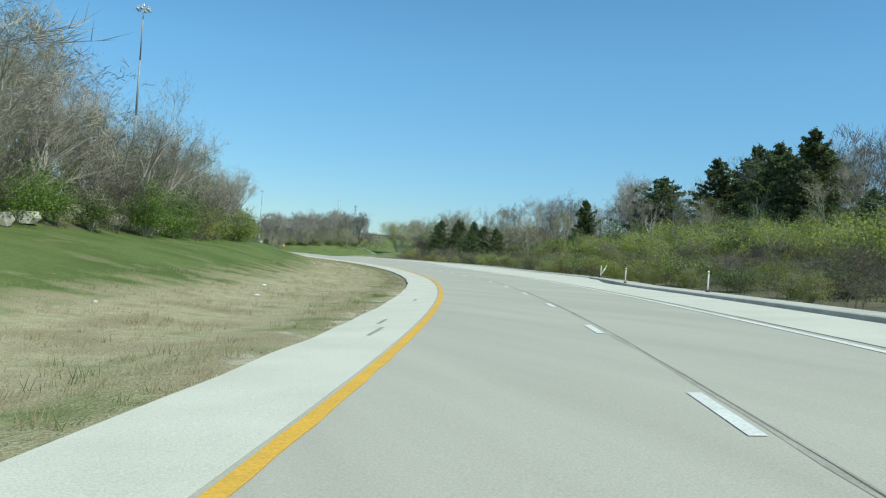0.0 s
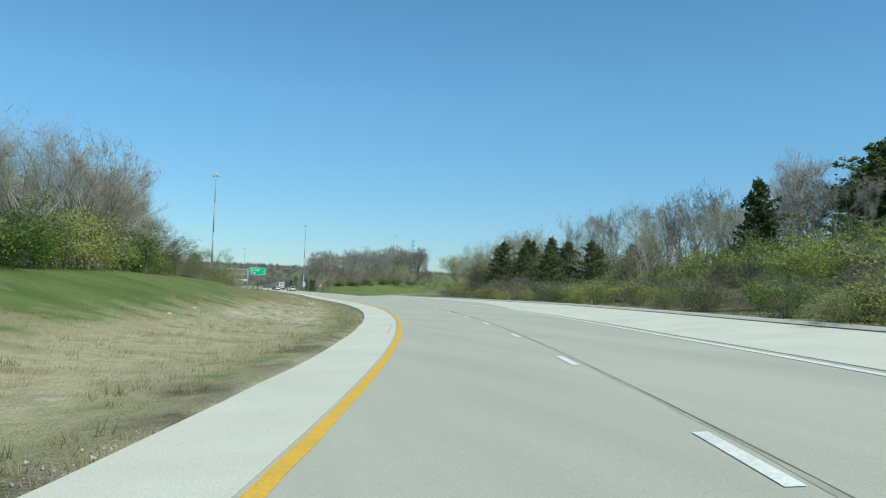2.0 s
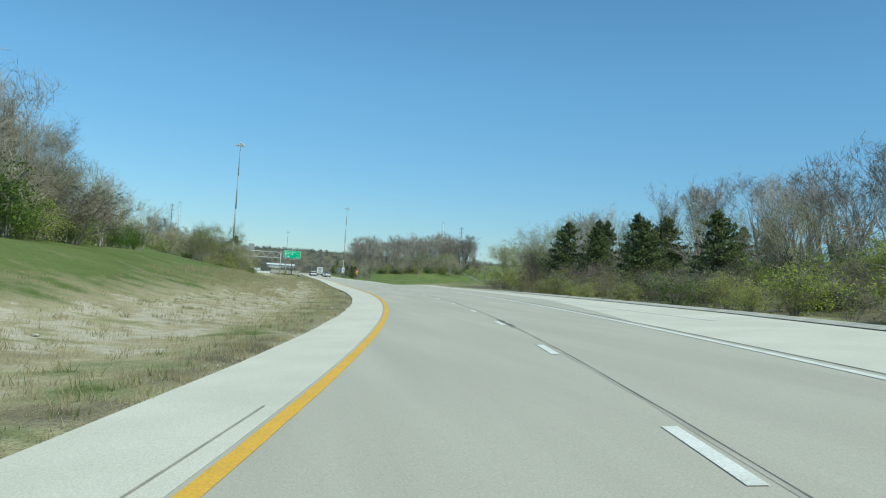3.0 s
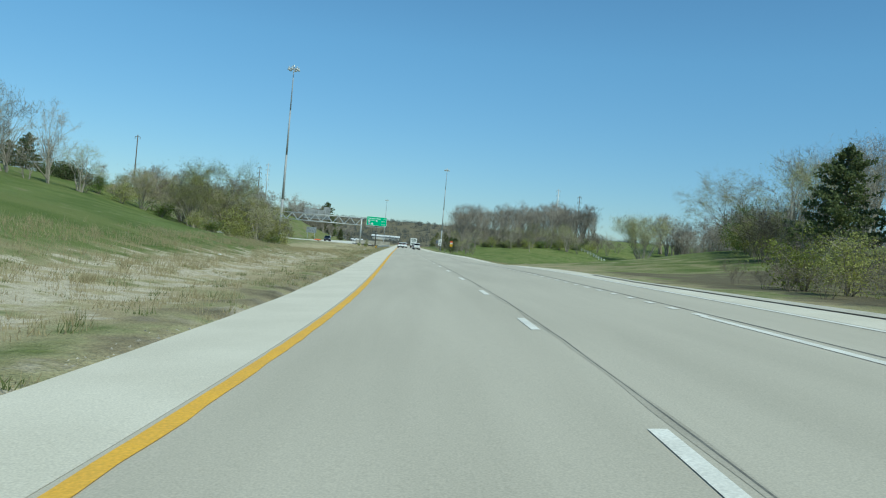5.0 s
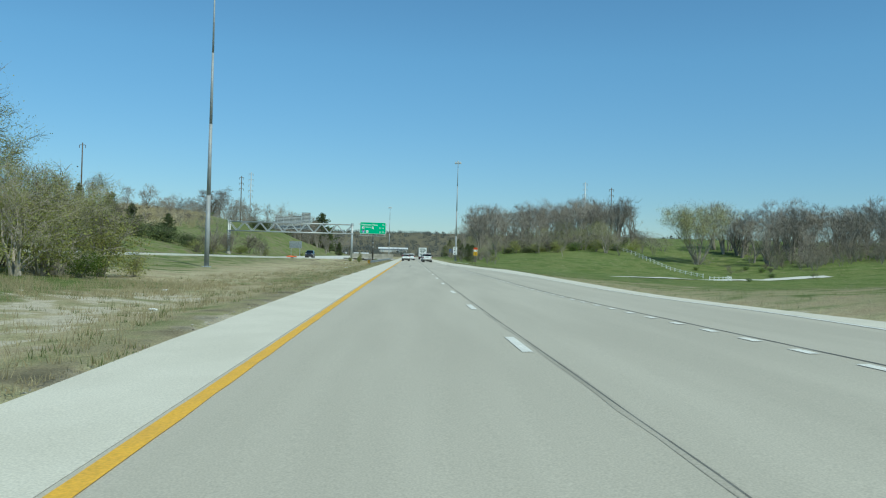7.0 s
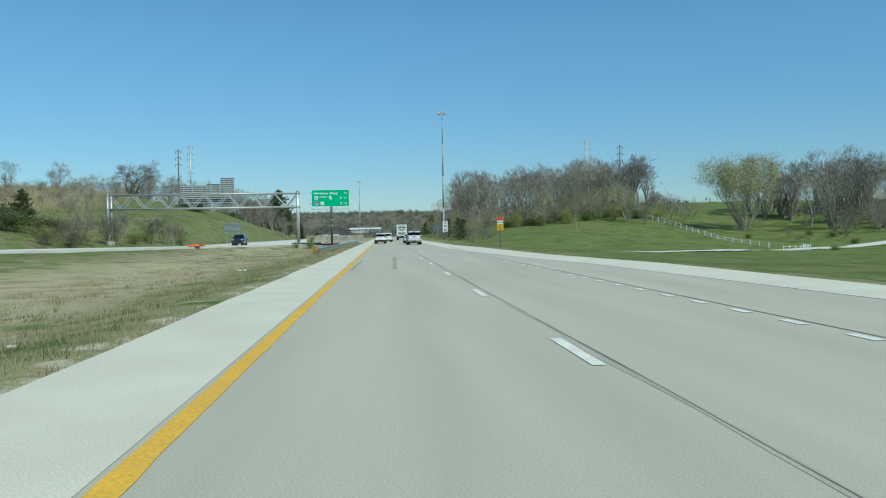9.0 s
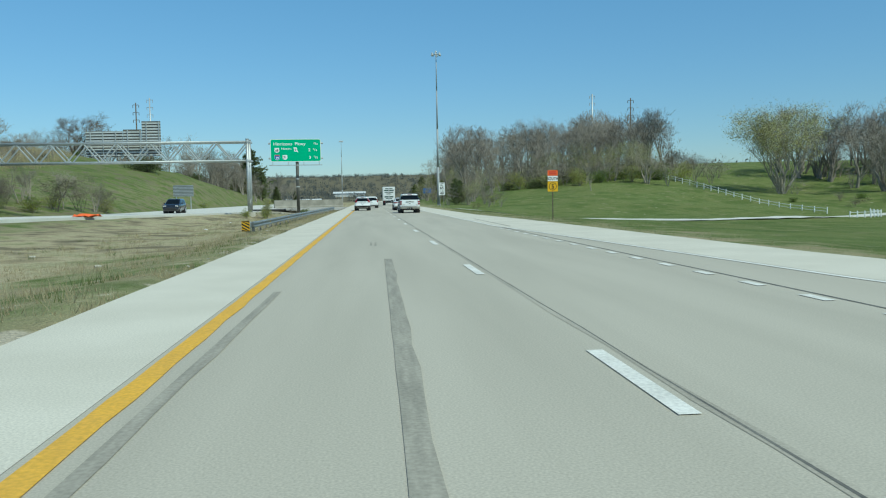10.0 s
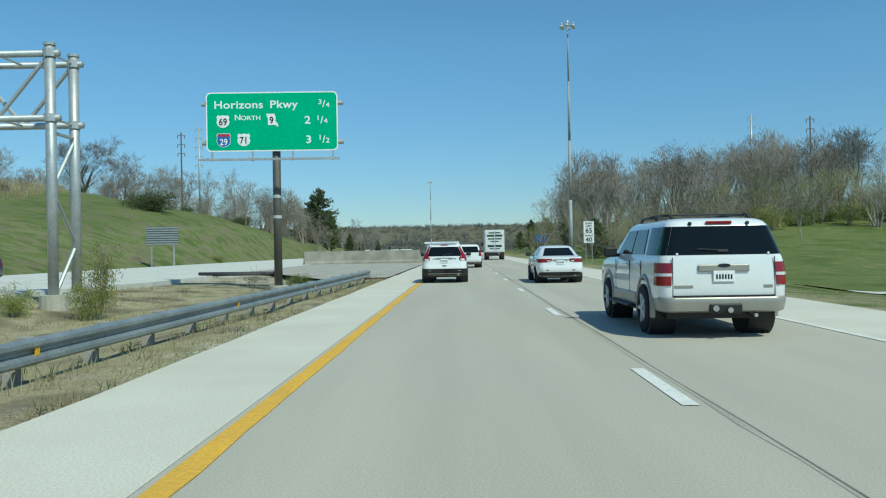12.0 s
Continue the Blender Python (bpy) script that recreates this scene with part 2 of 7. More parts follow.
def axis(s):
    return np.interp(s, _s, _x), np.interp(s, _s, _y), np.interp(s, _s, _h)


def surf(s, d):
    """Height of the banked pavement at chainage s, offset d to the right."""
    w = np.clip((-111.7 - s) / 60.0, 0, 1)
    return BANK * w * w * (3 - 2 * w) * d - 0.00297 * np.minimum(s + 270.0, 0) * np.clip(1 - (-400 - s) / 200, 0, 1)


def at(s, d, z=0.0):
    x, y, h = axis(s)
    return Vector((float(x + d * np.cos(h)), float(y + d * np.sin(h)), float(z)))


def sd(x, y):
    """Chainage and offset of a place."""
    j = int(np.argmin((_x - x) ** 2 + (_y - y) ** 2))
    dx, dy, ch, sh = x - _x[j], y - _y[j], math.cos(_h[j]), math.sin(_h[j])
    return _s[j] - dx * sh + dy * ch, dx * ch + dy * sh


LEFT_EDGE = -3.6
def right_edge(s):
    return np.interp(s, (-430, -300, -288, -235, -200, -178, -150, -135, -75, -60, -45, -14, 0, 400),
                     (8.1, 8.2, 10.3, 10.8, 9.6, 8.6, 8.9, 10.2, 11.4, 11.4, 9.9, 9.2, 8.4, 8.4))


LS = (-430, -320, -260, -230, -200, -165, -140, -110, -70, -20, 30, 90, 135, 160, 245, 420, 700)
LD = (-3.6, -5, -7, -11, -15, -19, -24, -30, -38, -50, -80, -120, -200, -330)
LZ = ((-.32, -.35, -.55, -.4, .2, .9, 1.5, 3.5, 6, 8, 10, 10, 10, 10),
      (-.32, -.35, -.55, -.4, .2, .9, 1.5, 3.5, 6, 8, 10, 10, 10, 10),
      (-.33, -.4, -.55, -.3, .5, 1.5, 2.0, 3.2, 5, 7, 9, 10, 10, 10),
      (-.33, -.4, -.5, -.2, .8, 1.9, 2.3, 2.6, 3.5, 5, 7, 9, 10, 10),
      (-.33, -.35, -.5, -.1, .9, 1.8, 2.3, 2.6, 3.0, 4, 6, 9, 12, 12),
      (-.30, -.3, -.4, 0, .8, 1.7, 2.4, 2.7, 2.9, 3.5, 6, 10, 14, 14),
      (-.15, -.2, -.3, 0, .6, 1.3, 2.2, 3.3, 4.6, 6, 9, 13, 17, 17),
      (-.06, -.15, -.4, -.4, -.3, -.1, .7, 2.5, 5, 7, 10, 14, 18, 18),
      (-.04, -.15, -.5, -.7, -.8, -.9, -.9, -.7, -.2, .8, 5, 12, 18, 20),
      (-.04, -.12, -.45, -.6, -.6, -.4, 0, .3, .4, 1, 8, 14, 20, 22),
      (-.04, -.1, -.35, -.5, -.4, 0, 0, .1, .3, 2.6, 9, 14, 20, 24),
      (-.04, -.06, -.1, -.1, 0, 0, 0, .3, 1.2, 5.4, 10.8, 15, 22, 25),
      (-.04, -.06, -.1, -.1, 0, 0, 0, .6, 3.0, 8.5, 14, 18, 22, 22),
      (-.04, -.06, -.1, -.1, 0, 0, 0, .6, 3.0, 9, 15, 18, 22, 22),
      (-.04, -.06, -.1, -.1, 0, 0, 0, .5, 2.0, 5, 8, 10, 12, 12),
      (-.04, -.06, -.1, -.1, 0, 0, 0, 0, .5, 1, 2, 4, 5, 5),
      (-.04, -.06, -.1, -.1, 0, 0, 0, 0, 0, 0, 0, 0, 0, 0))
RS = (-430, -250, -165, -130, -112, -95, -60, 0, 50, 80, 105, 135, 180, 260, 420, 700)
RD = (12.5, 16, 20, 25, 32, 45, 60, 86, 105, 130, 180, 330)
RZ = ((1.0, 1.2, 1.6, 2.3, 3.5, 6, 8, 10, 11, 12, 14, 14),
      (.9, 1.1, 1.6, 2.6, 4.3, 8, 10, 12, 12, 12, 13, 14),
      (.85, 1.0, 1.5, 2.2, 3.3, 5, 6, 7, 7, 7, 8, 10),
      (.5, .9, 1.4, 2.2, 3.6, 5, 5.5, 5, 5, 6, 8, 10),
      (0, 0, .1, .4, 1.2, 2.2, 2.0, 0, 1, 4, 8, 10),
      (-.1, -.3, -.4, -.5, -.6, -.5, -1, -2.2, -1, 3, 8, 10),
      (-.2, -.5, -.7, -.9, -1.1, -1.4, -2.0, -3.2, -2, 2, 7, 10),
      (-.3, -.5, -.7, -.9, -1.3, -2, -2.8, -3.8, -3.6, -1, 5, 8),
      (-.3, -.8, -1.3, -2, -2.4, -3, -3.2, -3.9, -3.8, -2.5, 4, 8),
      (-.2, -.6, -1, -1.5, -2, -2.2, -2.5, -3.6, -3.4, -2, 5, 8),
      (-.1, -.3, -.5, -.6, -.4, .5, 0, -1.4, -1.5, 0, 6, 9),
      (0, 0, .2, .6, 1.4, 2.6, 3.5, 3.4, .5, 3, 8, 10),
      (.3, .8, 1.5, 3, 4.5, 6.5, 8.5, 10, 8, 9, 12, 12),
      (.3, .8, 1.5, 3, 5, 9, 12, 14, 14, 14, 14, 12),
      (0, 0, .5, 1, 2, 4, 6, 8, 8, 8, 8, 8),
      (0, 0, 0, 0, 0, 0, 0, 0, 0, 0, 0, 0))
OPP = ((-100, -195, 3.0), (-75, -135, 1.0), (-60, -95, .85), (-47, -60, .7), (-38, -36, .56), (-22.8, 4.6, .33), (-14.6, 28, .1),
       (-15, 45, .02), (-16.5, 88, 0), (-17, 300, 0), (-17, 520, -1))
OPP_W = 17.0


def opp_edge(y):
    """Near edge of the other carriageway: x, height and heading at y."""
    ys = [p[1] for p in OPP]
    x = sum(np.interp(y + o, ys, [p[0] for p in OPP]) for o in (-9, -6, -3, 0, 3, 6, 9)) / 7
    z = np.interp(y, ys, [p[2] for p in OPP])
    dx = np.interp(y + 4, ys, [p[0] for p in OPP]) - np.interp(y - 4, ys, [p[0] for p in OPP])
    return x, z, math.atan2(dx, 8.0)


def height(s, d):
    """Height of the natural ground."""
    s2 = float(min(s, 700))
    if d < 0:
        col = [np.interp(s2, LS, [r[i] for r in LZ]) for i in range(len(LD))]
        z = float(np.interp(-d, [-v for v in LD], col)) if d < LEFT_EDGE else float(surf(s, d)) - 0.15
        if -180 < s < 520:
            x0, z0, _ = opp_edge(s)
            g = (x0 - d)
            if d < -8:
                w = np.clip((g + 5) / 3, 0, 1) * np.clip((OPP_W + 6 - g) / 3, 0, 1) * np.clip((s + 178) / 10, 0, 1)
                z = z * (1 - w) + (z0 - 0.20) * w
    else:
        re = float(right_edge(s))
        col = [np.interp(s2, RS, [r[i] for r in RZ]) for i in range(len(RD))]
        if d < re:
            z = float(surf(s, d)) - 0.15
        else:
            ze = float(surf(s, re)) - 0.05
            z = float(np.interp(d, [re] + [max(v, re + 0.5 + i * 0.1) for i, v in enumerate(RD)], [ze] + col))
    far = math.hypot(max(s - 250, 0), max(abs(d) - 330, 0) * 0.8) if s > 250 else max(abs(d) - 330, 0) * 0.5
    if far > 0:
        w = min(far / 500, 1)
        n = noise.noise((s * 0.0016, d * 0.0012, 3.1)) + 0.5 * noise.noise((s * 0.005, d * 0.004, 7.7))
        ridge = np.interp(far, (0, 450, 900, 1500, 2400), (0, -2, 14, 54, 72))
        z = z * (1 - w) + w * (ridge + 9 * n * min(far / 900, 1))
    if abs(d) > 4.5 and (d < 0 or d > float(right_edge(s)) + 1):
        z += 0.10 * noise.noise((s * 0.35, d * 0.35, 0)) + 0.22 * min(abs(d) / 40, 1) * noise.noise((s * 0.09, d * 0.09, 5))
    return z


def on_ground(x, y):
    s, d = sd(x, y)
    return height(s, d)


# ---- mesh helpers ----
def mesh_ob(name, V, F, material, parent=None, label="", smooth=False):
    me = bpy.data.meshes.new(name)
    me.from_pydata([tuple(v) for v in V], [], F)
    me.materials.append(material)
    if smooth:
        me.shade_smooth()
    me.update()
    ob = new(name, me)
    if parent:
        ob.parent = parent
    if label:
        tagged(ob, label)
    return ob


def part(name, bm, material, parent, label="", smooth=False):
    me = bpy.data.meshes.new(name)
    bmesh.ops.recalc_face_normals(bm, faces=bm.faces)
    bm.to_mesh(me)
    bm.free()
    me.materials.append(material)
    if smooth:
        me.shade_smooth()
    ob = new(name, me)
    ob.parent = parent
    if label:
        tagged(ob, label)
    return ob


def thing(name, label, category, group="", loc=(0, 0, 0), rz=0.0, kind=""):
    e = new(name)
    e.empty_display_size = 0.2
    e.matrix_basis = pose(*loc, 0, 0, rz)
    return tagged(e, label, category, group, kind)


def box(bm, cx, cy, cz, sx, sy, sz, bev=0.0, m=None):
    r = bmesh.ops.create_cube(bm, size=1.0)
    vs = r["verts"]
    bmesh.ops.scale(bm, vec=(sx, sy, sz), verts=vs)
    bmesh.ops.translate(bm, vec=(cx, cy, cz), verts=vs)
    if bev:
        es = list({e for v in vs for e in v.link_edges})
        g = bmesh.ops.bevel(bm, geom=es, offset=bev, segments=2, profile=0.5, affect="EDGES")
        vs = list({v for f in g["faces"] for v in f.verts} | {v for v in vs if v.is_valid})
    if m is not None:
        bmesh.ops.transform(bm, matrix=m, verts=vs)
    return vs


def rod(bm, a, b, r0, r1=None, n=8):
    a, b = Vector(a), Vector(b)
    v = b - a
    r = bmesh.ops.create_cone(bm, cap_ends=True, segments=n, radius1=r0, radius2=r0 if r1 is None else r1, depth=v.length)
    q = v.to_track_quat("Z", "Y").to_matrix().to_4x4()
    bmesh.ops.transform(bm, matrix=Matrix.Translation((a + b) / 2) @ q, verts=r["verts"])
    return r["verts"]


def plate(bm, cx, y, cz, w, h, r=0.0, t=0.01):
    """An upright plate facing -y with rounded corners."""
    pts = []
    for (sx, sz, a0) in ((1, 1, 0), (-1, 1, 90), (-1, -1, 180), (1, -1, 270)):
        for k in range(5 if r else 1):
            a = radians(a0 + (22.5 * k if r else 45))
            pts.append((cx + sx * (w / 2 - r) + r * math.cos(a) if r else cx + sx * w / 2,
                        cz + sz * (h / 2 - r) + r * math.sin(a) if r else cz + sz * h / 2))
    f = bm.faces.new([bm.verts.new((x, y, z)) for x, z in pts])
    g = bmesh.ops.extrude_face_region(bm, geom=[f])
    bmesh.ops.translate(bm, vec=(0, t, 0), verts=[v for v in g["geom"] if isinstance(v, bmesh.types.BMVert)])


def letters(text, size, material, parent, x, y, z, align="LEFT", squeeze=1.0, name="lettering"):
    cu = bpy.data.curves.new(name, "FONT")
    cu.body, cu.size, cu.align_x, cu.align_y = text, size, align, "BOTTOM_BASELINE"
    cu.offset = size * 0.020
    cu.space_character = 1.06
    cu.materials.append(material)
    ob = new(name, cu)
    ob.parent = parent
    ob.matrix_basis = pose(x, y, z, 90, 0, 0) @ Matrix.Diagonal((squeeze, 1, 1, 1))
    return ob


# ---- ground, one sheet to the horizon ----
def build_ground():
    rows = list(range(-700, -430, 15)) + list(np.arange(-430, 200, 2.5)) + list(range(200, 420, 8)) + list(range(420, 1000, 40)) + list(range(1000, 3500, 120))
    lo = [0, .5, 1.2, 2, 3, 4.2, 5.6, 7.2, 9, 11, 13, 15.2, 17.6, 20.2, 23, 26, 29, 32, 35, 38, 41, 44, 47, 50, 53, 56.5, 60, 64, 68, 73, 79, 88, 110, 140, 180, 230, 320]
    ro = [0, .5, 1.2, 2, 3, 4.2, 5.6, 7.2, 9, 11, 13.5, 16.5, 20, 24, 29, 35, 42, 50, 60, 72, 86, 102, 122, 150, 190, 250, 330, 500, 900, 1600, 3000]
    V, cov, nd = [], [], 0
    for s in rows:
        grow_l = 1.0 + 8.0 * min(max((s + 150) / 500, 0), 1)
        ds = [LEFT_EDGE - o * (grow_l if o > 100 else 1) for o in reversed(lo)]
        ds += [-1.5, 1.5, 4.0]
        re = float(right_edge(s))
        ds += [re + o for o in ro]
        nd = len(ds)
        for d in ds:
            V.append(at(s, d, height(s, d)))
            dry, soil, dark = 0.0, 0.0, 0.0
            if d < 0:
                o = LEFT_EDGE - d
                lim = np.interp(s, (-330, -230, -150, -110, -60, 0, 40), (9, 9, 6.5, 7, 10, 15, 9))
                dry = float(np.interp(o, (0, 1.2, 2.5, lim - 2, lim + 3), (0.75, 0.55, 0.8, 0.85, 0.0)))
                if -110 < s < 20:
                    dry = float(np.interp(o, (0, 1.5, 4, 6, 14, 22), (0.55, 0.38, 0.45, 0.85, 0.9, 0.35)))
                if s >= -32:
                    dry, dark = float(np.interp(o, (0, 8, 14, 22), (0.72, 0.8, 0.8, 0.3))), 0.32
                soil = float(np.interp(o, (1.5, 3.6, 7, 9), (0.1, 0.55, 0.5, 0.0))) if -250 < s < -120 else (0.10 if o < 9 else -0.3)
                if o < 0.5:
                    soil = 0.35
                if -300 < s < -108:
                    dark = float(np.interp(o, (0, 0.3, 1.0, 2.0), (0.25, 0.52, 0.42, 0.0)))
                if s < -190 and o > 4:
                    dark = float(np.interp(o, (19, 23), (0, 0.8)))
                if s > 40 and d > -17 and s < 90:
                    dry, soil = 0.5, 0.9
                if s > 90 and d < -45:
                    dry = 0.15
                if s > 40 and d < -62:
                    dry = float(np.interp(-d - 0.12 * max(s - 60, 0), (62, 70), (0.15, 0.85)))
            else:
                o = d - re
                dry = float(np.interp(o, (0, 1.0, 4, 9), (0.8, 0.5, 0.35, 0.05)))
                soil = 0.5 if o < 0.4 else 0.05
                if -178 < s < -80:
                    dry = float(np.interp(o, (0, 1.0, 6, 20), (0.8, 0.6, 0.40, 0.16)))
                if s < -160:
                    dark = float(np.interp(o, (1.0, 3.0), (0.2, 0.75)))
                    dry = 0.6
            if s > 330 or abs(d) > 260:
                far = min(max((s - 330) / 200, (abs(d) - 260) / 100), 1)
                dark, dry = max(dark, 0.6 + 0.7 * far), 0.45
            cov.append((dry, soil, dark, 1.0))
    F = []
    for i in range(len(rows) - 1):
        for j in range(nd - 1):
            a = i * nd + j
            F.append((a, a + 1, a + nd + 1, a + nd))
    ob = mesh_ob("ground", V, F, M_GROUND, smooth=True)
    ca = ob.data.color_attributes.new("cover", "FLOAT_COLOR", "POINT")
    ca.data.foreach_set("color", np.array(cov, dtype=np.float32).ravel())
    return tagged(ob, "rolling spring grassland with dead brown verge grass", "ground", kind="structure")


build_ground()


# ---- pavement ----
def ribbon(name, s0, s1, step, d_a, d_b, lift, material, parent=None, thick=0.0, label="", cols=1):
    """A strip of paving between two offsets, which may be functions of the chainage."""
    ss = np.linspace(s0, s1, max(2, int(math.ceil((s1 - s0) / step)) + 1))
    fa = d_a if callable(d_a) else (lambda s: d_a)
    fb = d_b if callable(d_b) else (lambda s: d_b)
    V, F, n = [], [], cols + 1
    for s in ss:
        a, b = float(fa(s)), float(fb(s))
        for c in range(n):
            d = a + (b - a) * c / cols
            V.append(at(s, d, float(surf(s, d)) + lift))
    for i in range(len(ss) - 1):
        for c in range(cols):
            k = i * n + c
            F.append((k, k + 1, k + n + 1, k + n))
    if thick:
        m = len(V)
        for i, s in enumerate(ss):
            V.append(V[i * n] - Vector((0, 0, thick)))
            V.append(V[i * n + cols] - Vector((0, 0, thick)))
        for i in range(len(ss) - 1):
            F.append((i * n, (i + 1) * n, m + 2 * i + 2, m + 2 * i))
            F.append(((i + 1) * n + cols, i * n + cols, m + 2 * i + 1, m + 2 * i + 3))
    return mesh_ob(name, V, F, material, parent, label)


def aux_line(s):
    return np.interp(s, (-240, -230, -180, -155, -147, -131, -92, -78, -60, -50, -38, -30, -25, 15),
                     (8.4, 7.95, 7.55, 7.7, 8.0, 9.4, 9.6, 9.15, 8.6, 7.45, 6.75, 6.2, 5.85, 5.85))


def slip_edge(s):
    """Where the lane concrete ends and the outer shoulder begins."""
    return 5.92 + max(float(aux_line(s)) + 0.16 - 5.92, 0.0) * float(np.interp(s, (-240, -215, -20, -5), (0, 1, 1, 0)))


D_YEL, D_DASH, D_EDGE = -1.72, 1.95, 5.62
road = tagged(new("road"), "grey concrete motorway with worn lane markings", "road", kind="structure")
SEC = [(-430, -300), (-300, -170), (-170, -40), (-40, 90), (90, 230), (230, 430)]
for a, b in SEC:
    ribbon("lane_slab", a, b, 2.5, -1.87, 2.175, 0.0, M_LANE, road, cols=2)
    ribbon("lane_slab", a, b, 2.5, 2.175, 5.905, 0.0, M_LANE, road, cols=2)
    ribbon("inner_shoulder", a, b, 2.5, lambda s: LEFT_EDGE + 0.10 * noise.noise((s * 0.5, 1, 1)), -1.88, 0.0, M_SHOULDER, road, 0.3, "pale concrete shoulder")
    ribbon("outer_shoulder", a, b, 2.5, slip_edge, right_edge, 0.0, M_SHOULDER, road, 0.3, "pale concrete shoulder")
    if a < 0 and b > -240:
        ribbon("slip_lane_slab", max(a, -240), min(b, 0), 2.5, 5.91, lambda s: slip_edge(s) - 0.01, 0.0, M_LANE, road, cols=2)
ribbon("joint_seal", -430, 430, 2.0, lambda s: 2.15 + 0.03 * noise.noise((s * 0.6, 0, 0)), lambda s: 2.166 + 0.03 * noise.noise((s * 0.6, 0, 0)) + 0.05 * max(0, noise.noise((s * 0.21, 4, 0))), 0.004, M_TAR, road, label="dark tarred joint")
ribbon("joint_stain", -430, 430, 1.0, lambda s: 2.10 - 0.07 * noise.noise((s * 0.35, 3, 0)) - 0.03 * noise.noise((s * 2.1, 3, 0)), lambda s: 2.185 + 0.05 * noise.noise((s * 0.3, 7, 0)) + 0.03 * noise.noise((s * 1.9, 7, 0)), 0.003, M_STAIN, road, label="grey stain along the joint")
ribbon("joint_seal", -430, 430, 2.0, 5.875, lambda s: 5.93 + 0.03 * noise.noise((s * 0.4, 8, 0)), 0.004, M_TAR, road)
ribbon("yellow_edge_line", -430, 430, 0.6, lambda s: D_YEL - 0.095 + 0.02 * noise.noise((s * 1.3, 0, 0)), lambda s: D_YEL + 0.09 + 0.03 * noise.noise((s * 0.9, 5, 0)), 0.008, M_YELLOW, road, label="worn yellow paint line")


ribbon("white_edge_line", -430, -192, 2.0, D_EDGE - 0.08, D_EDGE + 0.08, 0.008, M_WHITE, road, label="white paint line")
ribbon("white_edge_line", -240, 430, 2.0, lambda s: aux_line(s) - 0.07, lambda s: aux_line(s) + 0.07, 0.008, M_WHITE, road)
for n in range(-44, 50):
    a = -29.87 + 9.1536 * n
    ribbon("lane_dash", a, a + 2.1, 1.05, D_DASH - 0.075, D_DASH + 0.075, 0.008, M_WHITE, road)
a = -192.0
while a < -27:
    ribbon("short_dash", a, a + 0.62, 0.62, D_EDGE - 0.02, D_EDGE + 0.14, 0.008, M_WHITE, road)
    a += 1.72
ribbon("broken_joint", -241.5, -237.2, 0.25, lambda s: 2.10 - 0.16 * abs(noise.noise((s * 3, 1, 0))), lambda s: 2.16 + 0.16 * abs(noise.noise((s * 2.3, 6, 0))), 0.006, M_TAR, road, label="crumbled dark joint")
ribbon("broken_joint", -222.5, -219.5, 0.25, lambda s: 2.12 - 0.06 * abs(noise.noise((s * 3, 1, 0))), lambda s: 2.15 + 0.12 * abs(noise.noise((s * 2.3, 6, 0))), 0.006, M_TAR, road)
for s0, s1, d0, w0 in ((-61.5, -44, 0.13, 0.20), (-38.8, -37, 0.02, 0.07), (-38.8, -37, 0.16, 0.07), (-61.6, -50, -1.56, 0.13),
                       (-332, -330, -2.6, 0.1), (-329, -327.5, -2.8, 0.1), (-318, -316.5, -2.7, 0.1), (-262, -255, -2.2, 0.035), (-26, -12, 6.4, 0.12)):
    ribbon("tyre_mark", s0, s1, 1.0, lambda s: d0 + 0.012 * (s - s0) + 0.006 * noise.noise((s, d0 * 9, 0)), lambda s: d0 + w0 * (0.8 + 0.4 * abs(noise.noise((s * 2, d0, 3)))) + 0.012 * (s - s0), 0.006, M_TYRE_MARK, road)

opp = tagged(new("opposite_road"), "pale concrete opposite carriageway behind the median", "road", kind="structure")
V, F = [], []
ys = list(np.arange(-170, 520, 4.0))
for y in ys:
    x0, z0, h = opp_edge(y)
    for k in (0, 0.35, 0.7, 1.0):
        V.append((x0 - OPP_W * k, y + 0.0 * k, z0 + 0.05 * k))
for i in range(len(ys) - 1):
    for k in range(3):
        a = i * 4 + k
        F.append((a + 1, a, a + 4, a + 5))
mesh_ob("carriageway", V, F, M_PALE, opp)
V, F = [], []
for i, y in enumerate(ys):
    x0, z0, h = opp_edge(y)
    V += [(x0, y, z0), (x0, y, z0 - 0.3)]
    if i:
        k = 2 * i
        F.append((k - 2, k, k + 1, k - 1))
mesh_ob("slab_edge", V, F, M_PALE, opp)


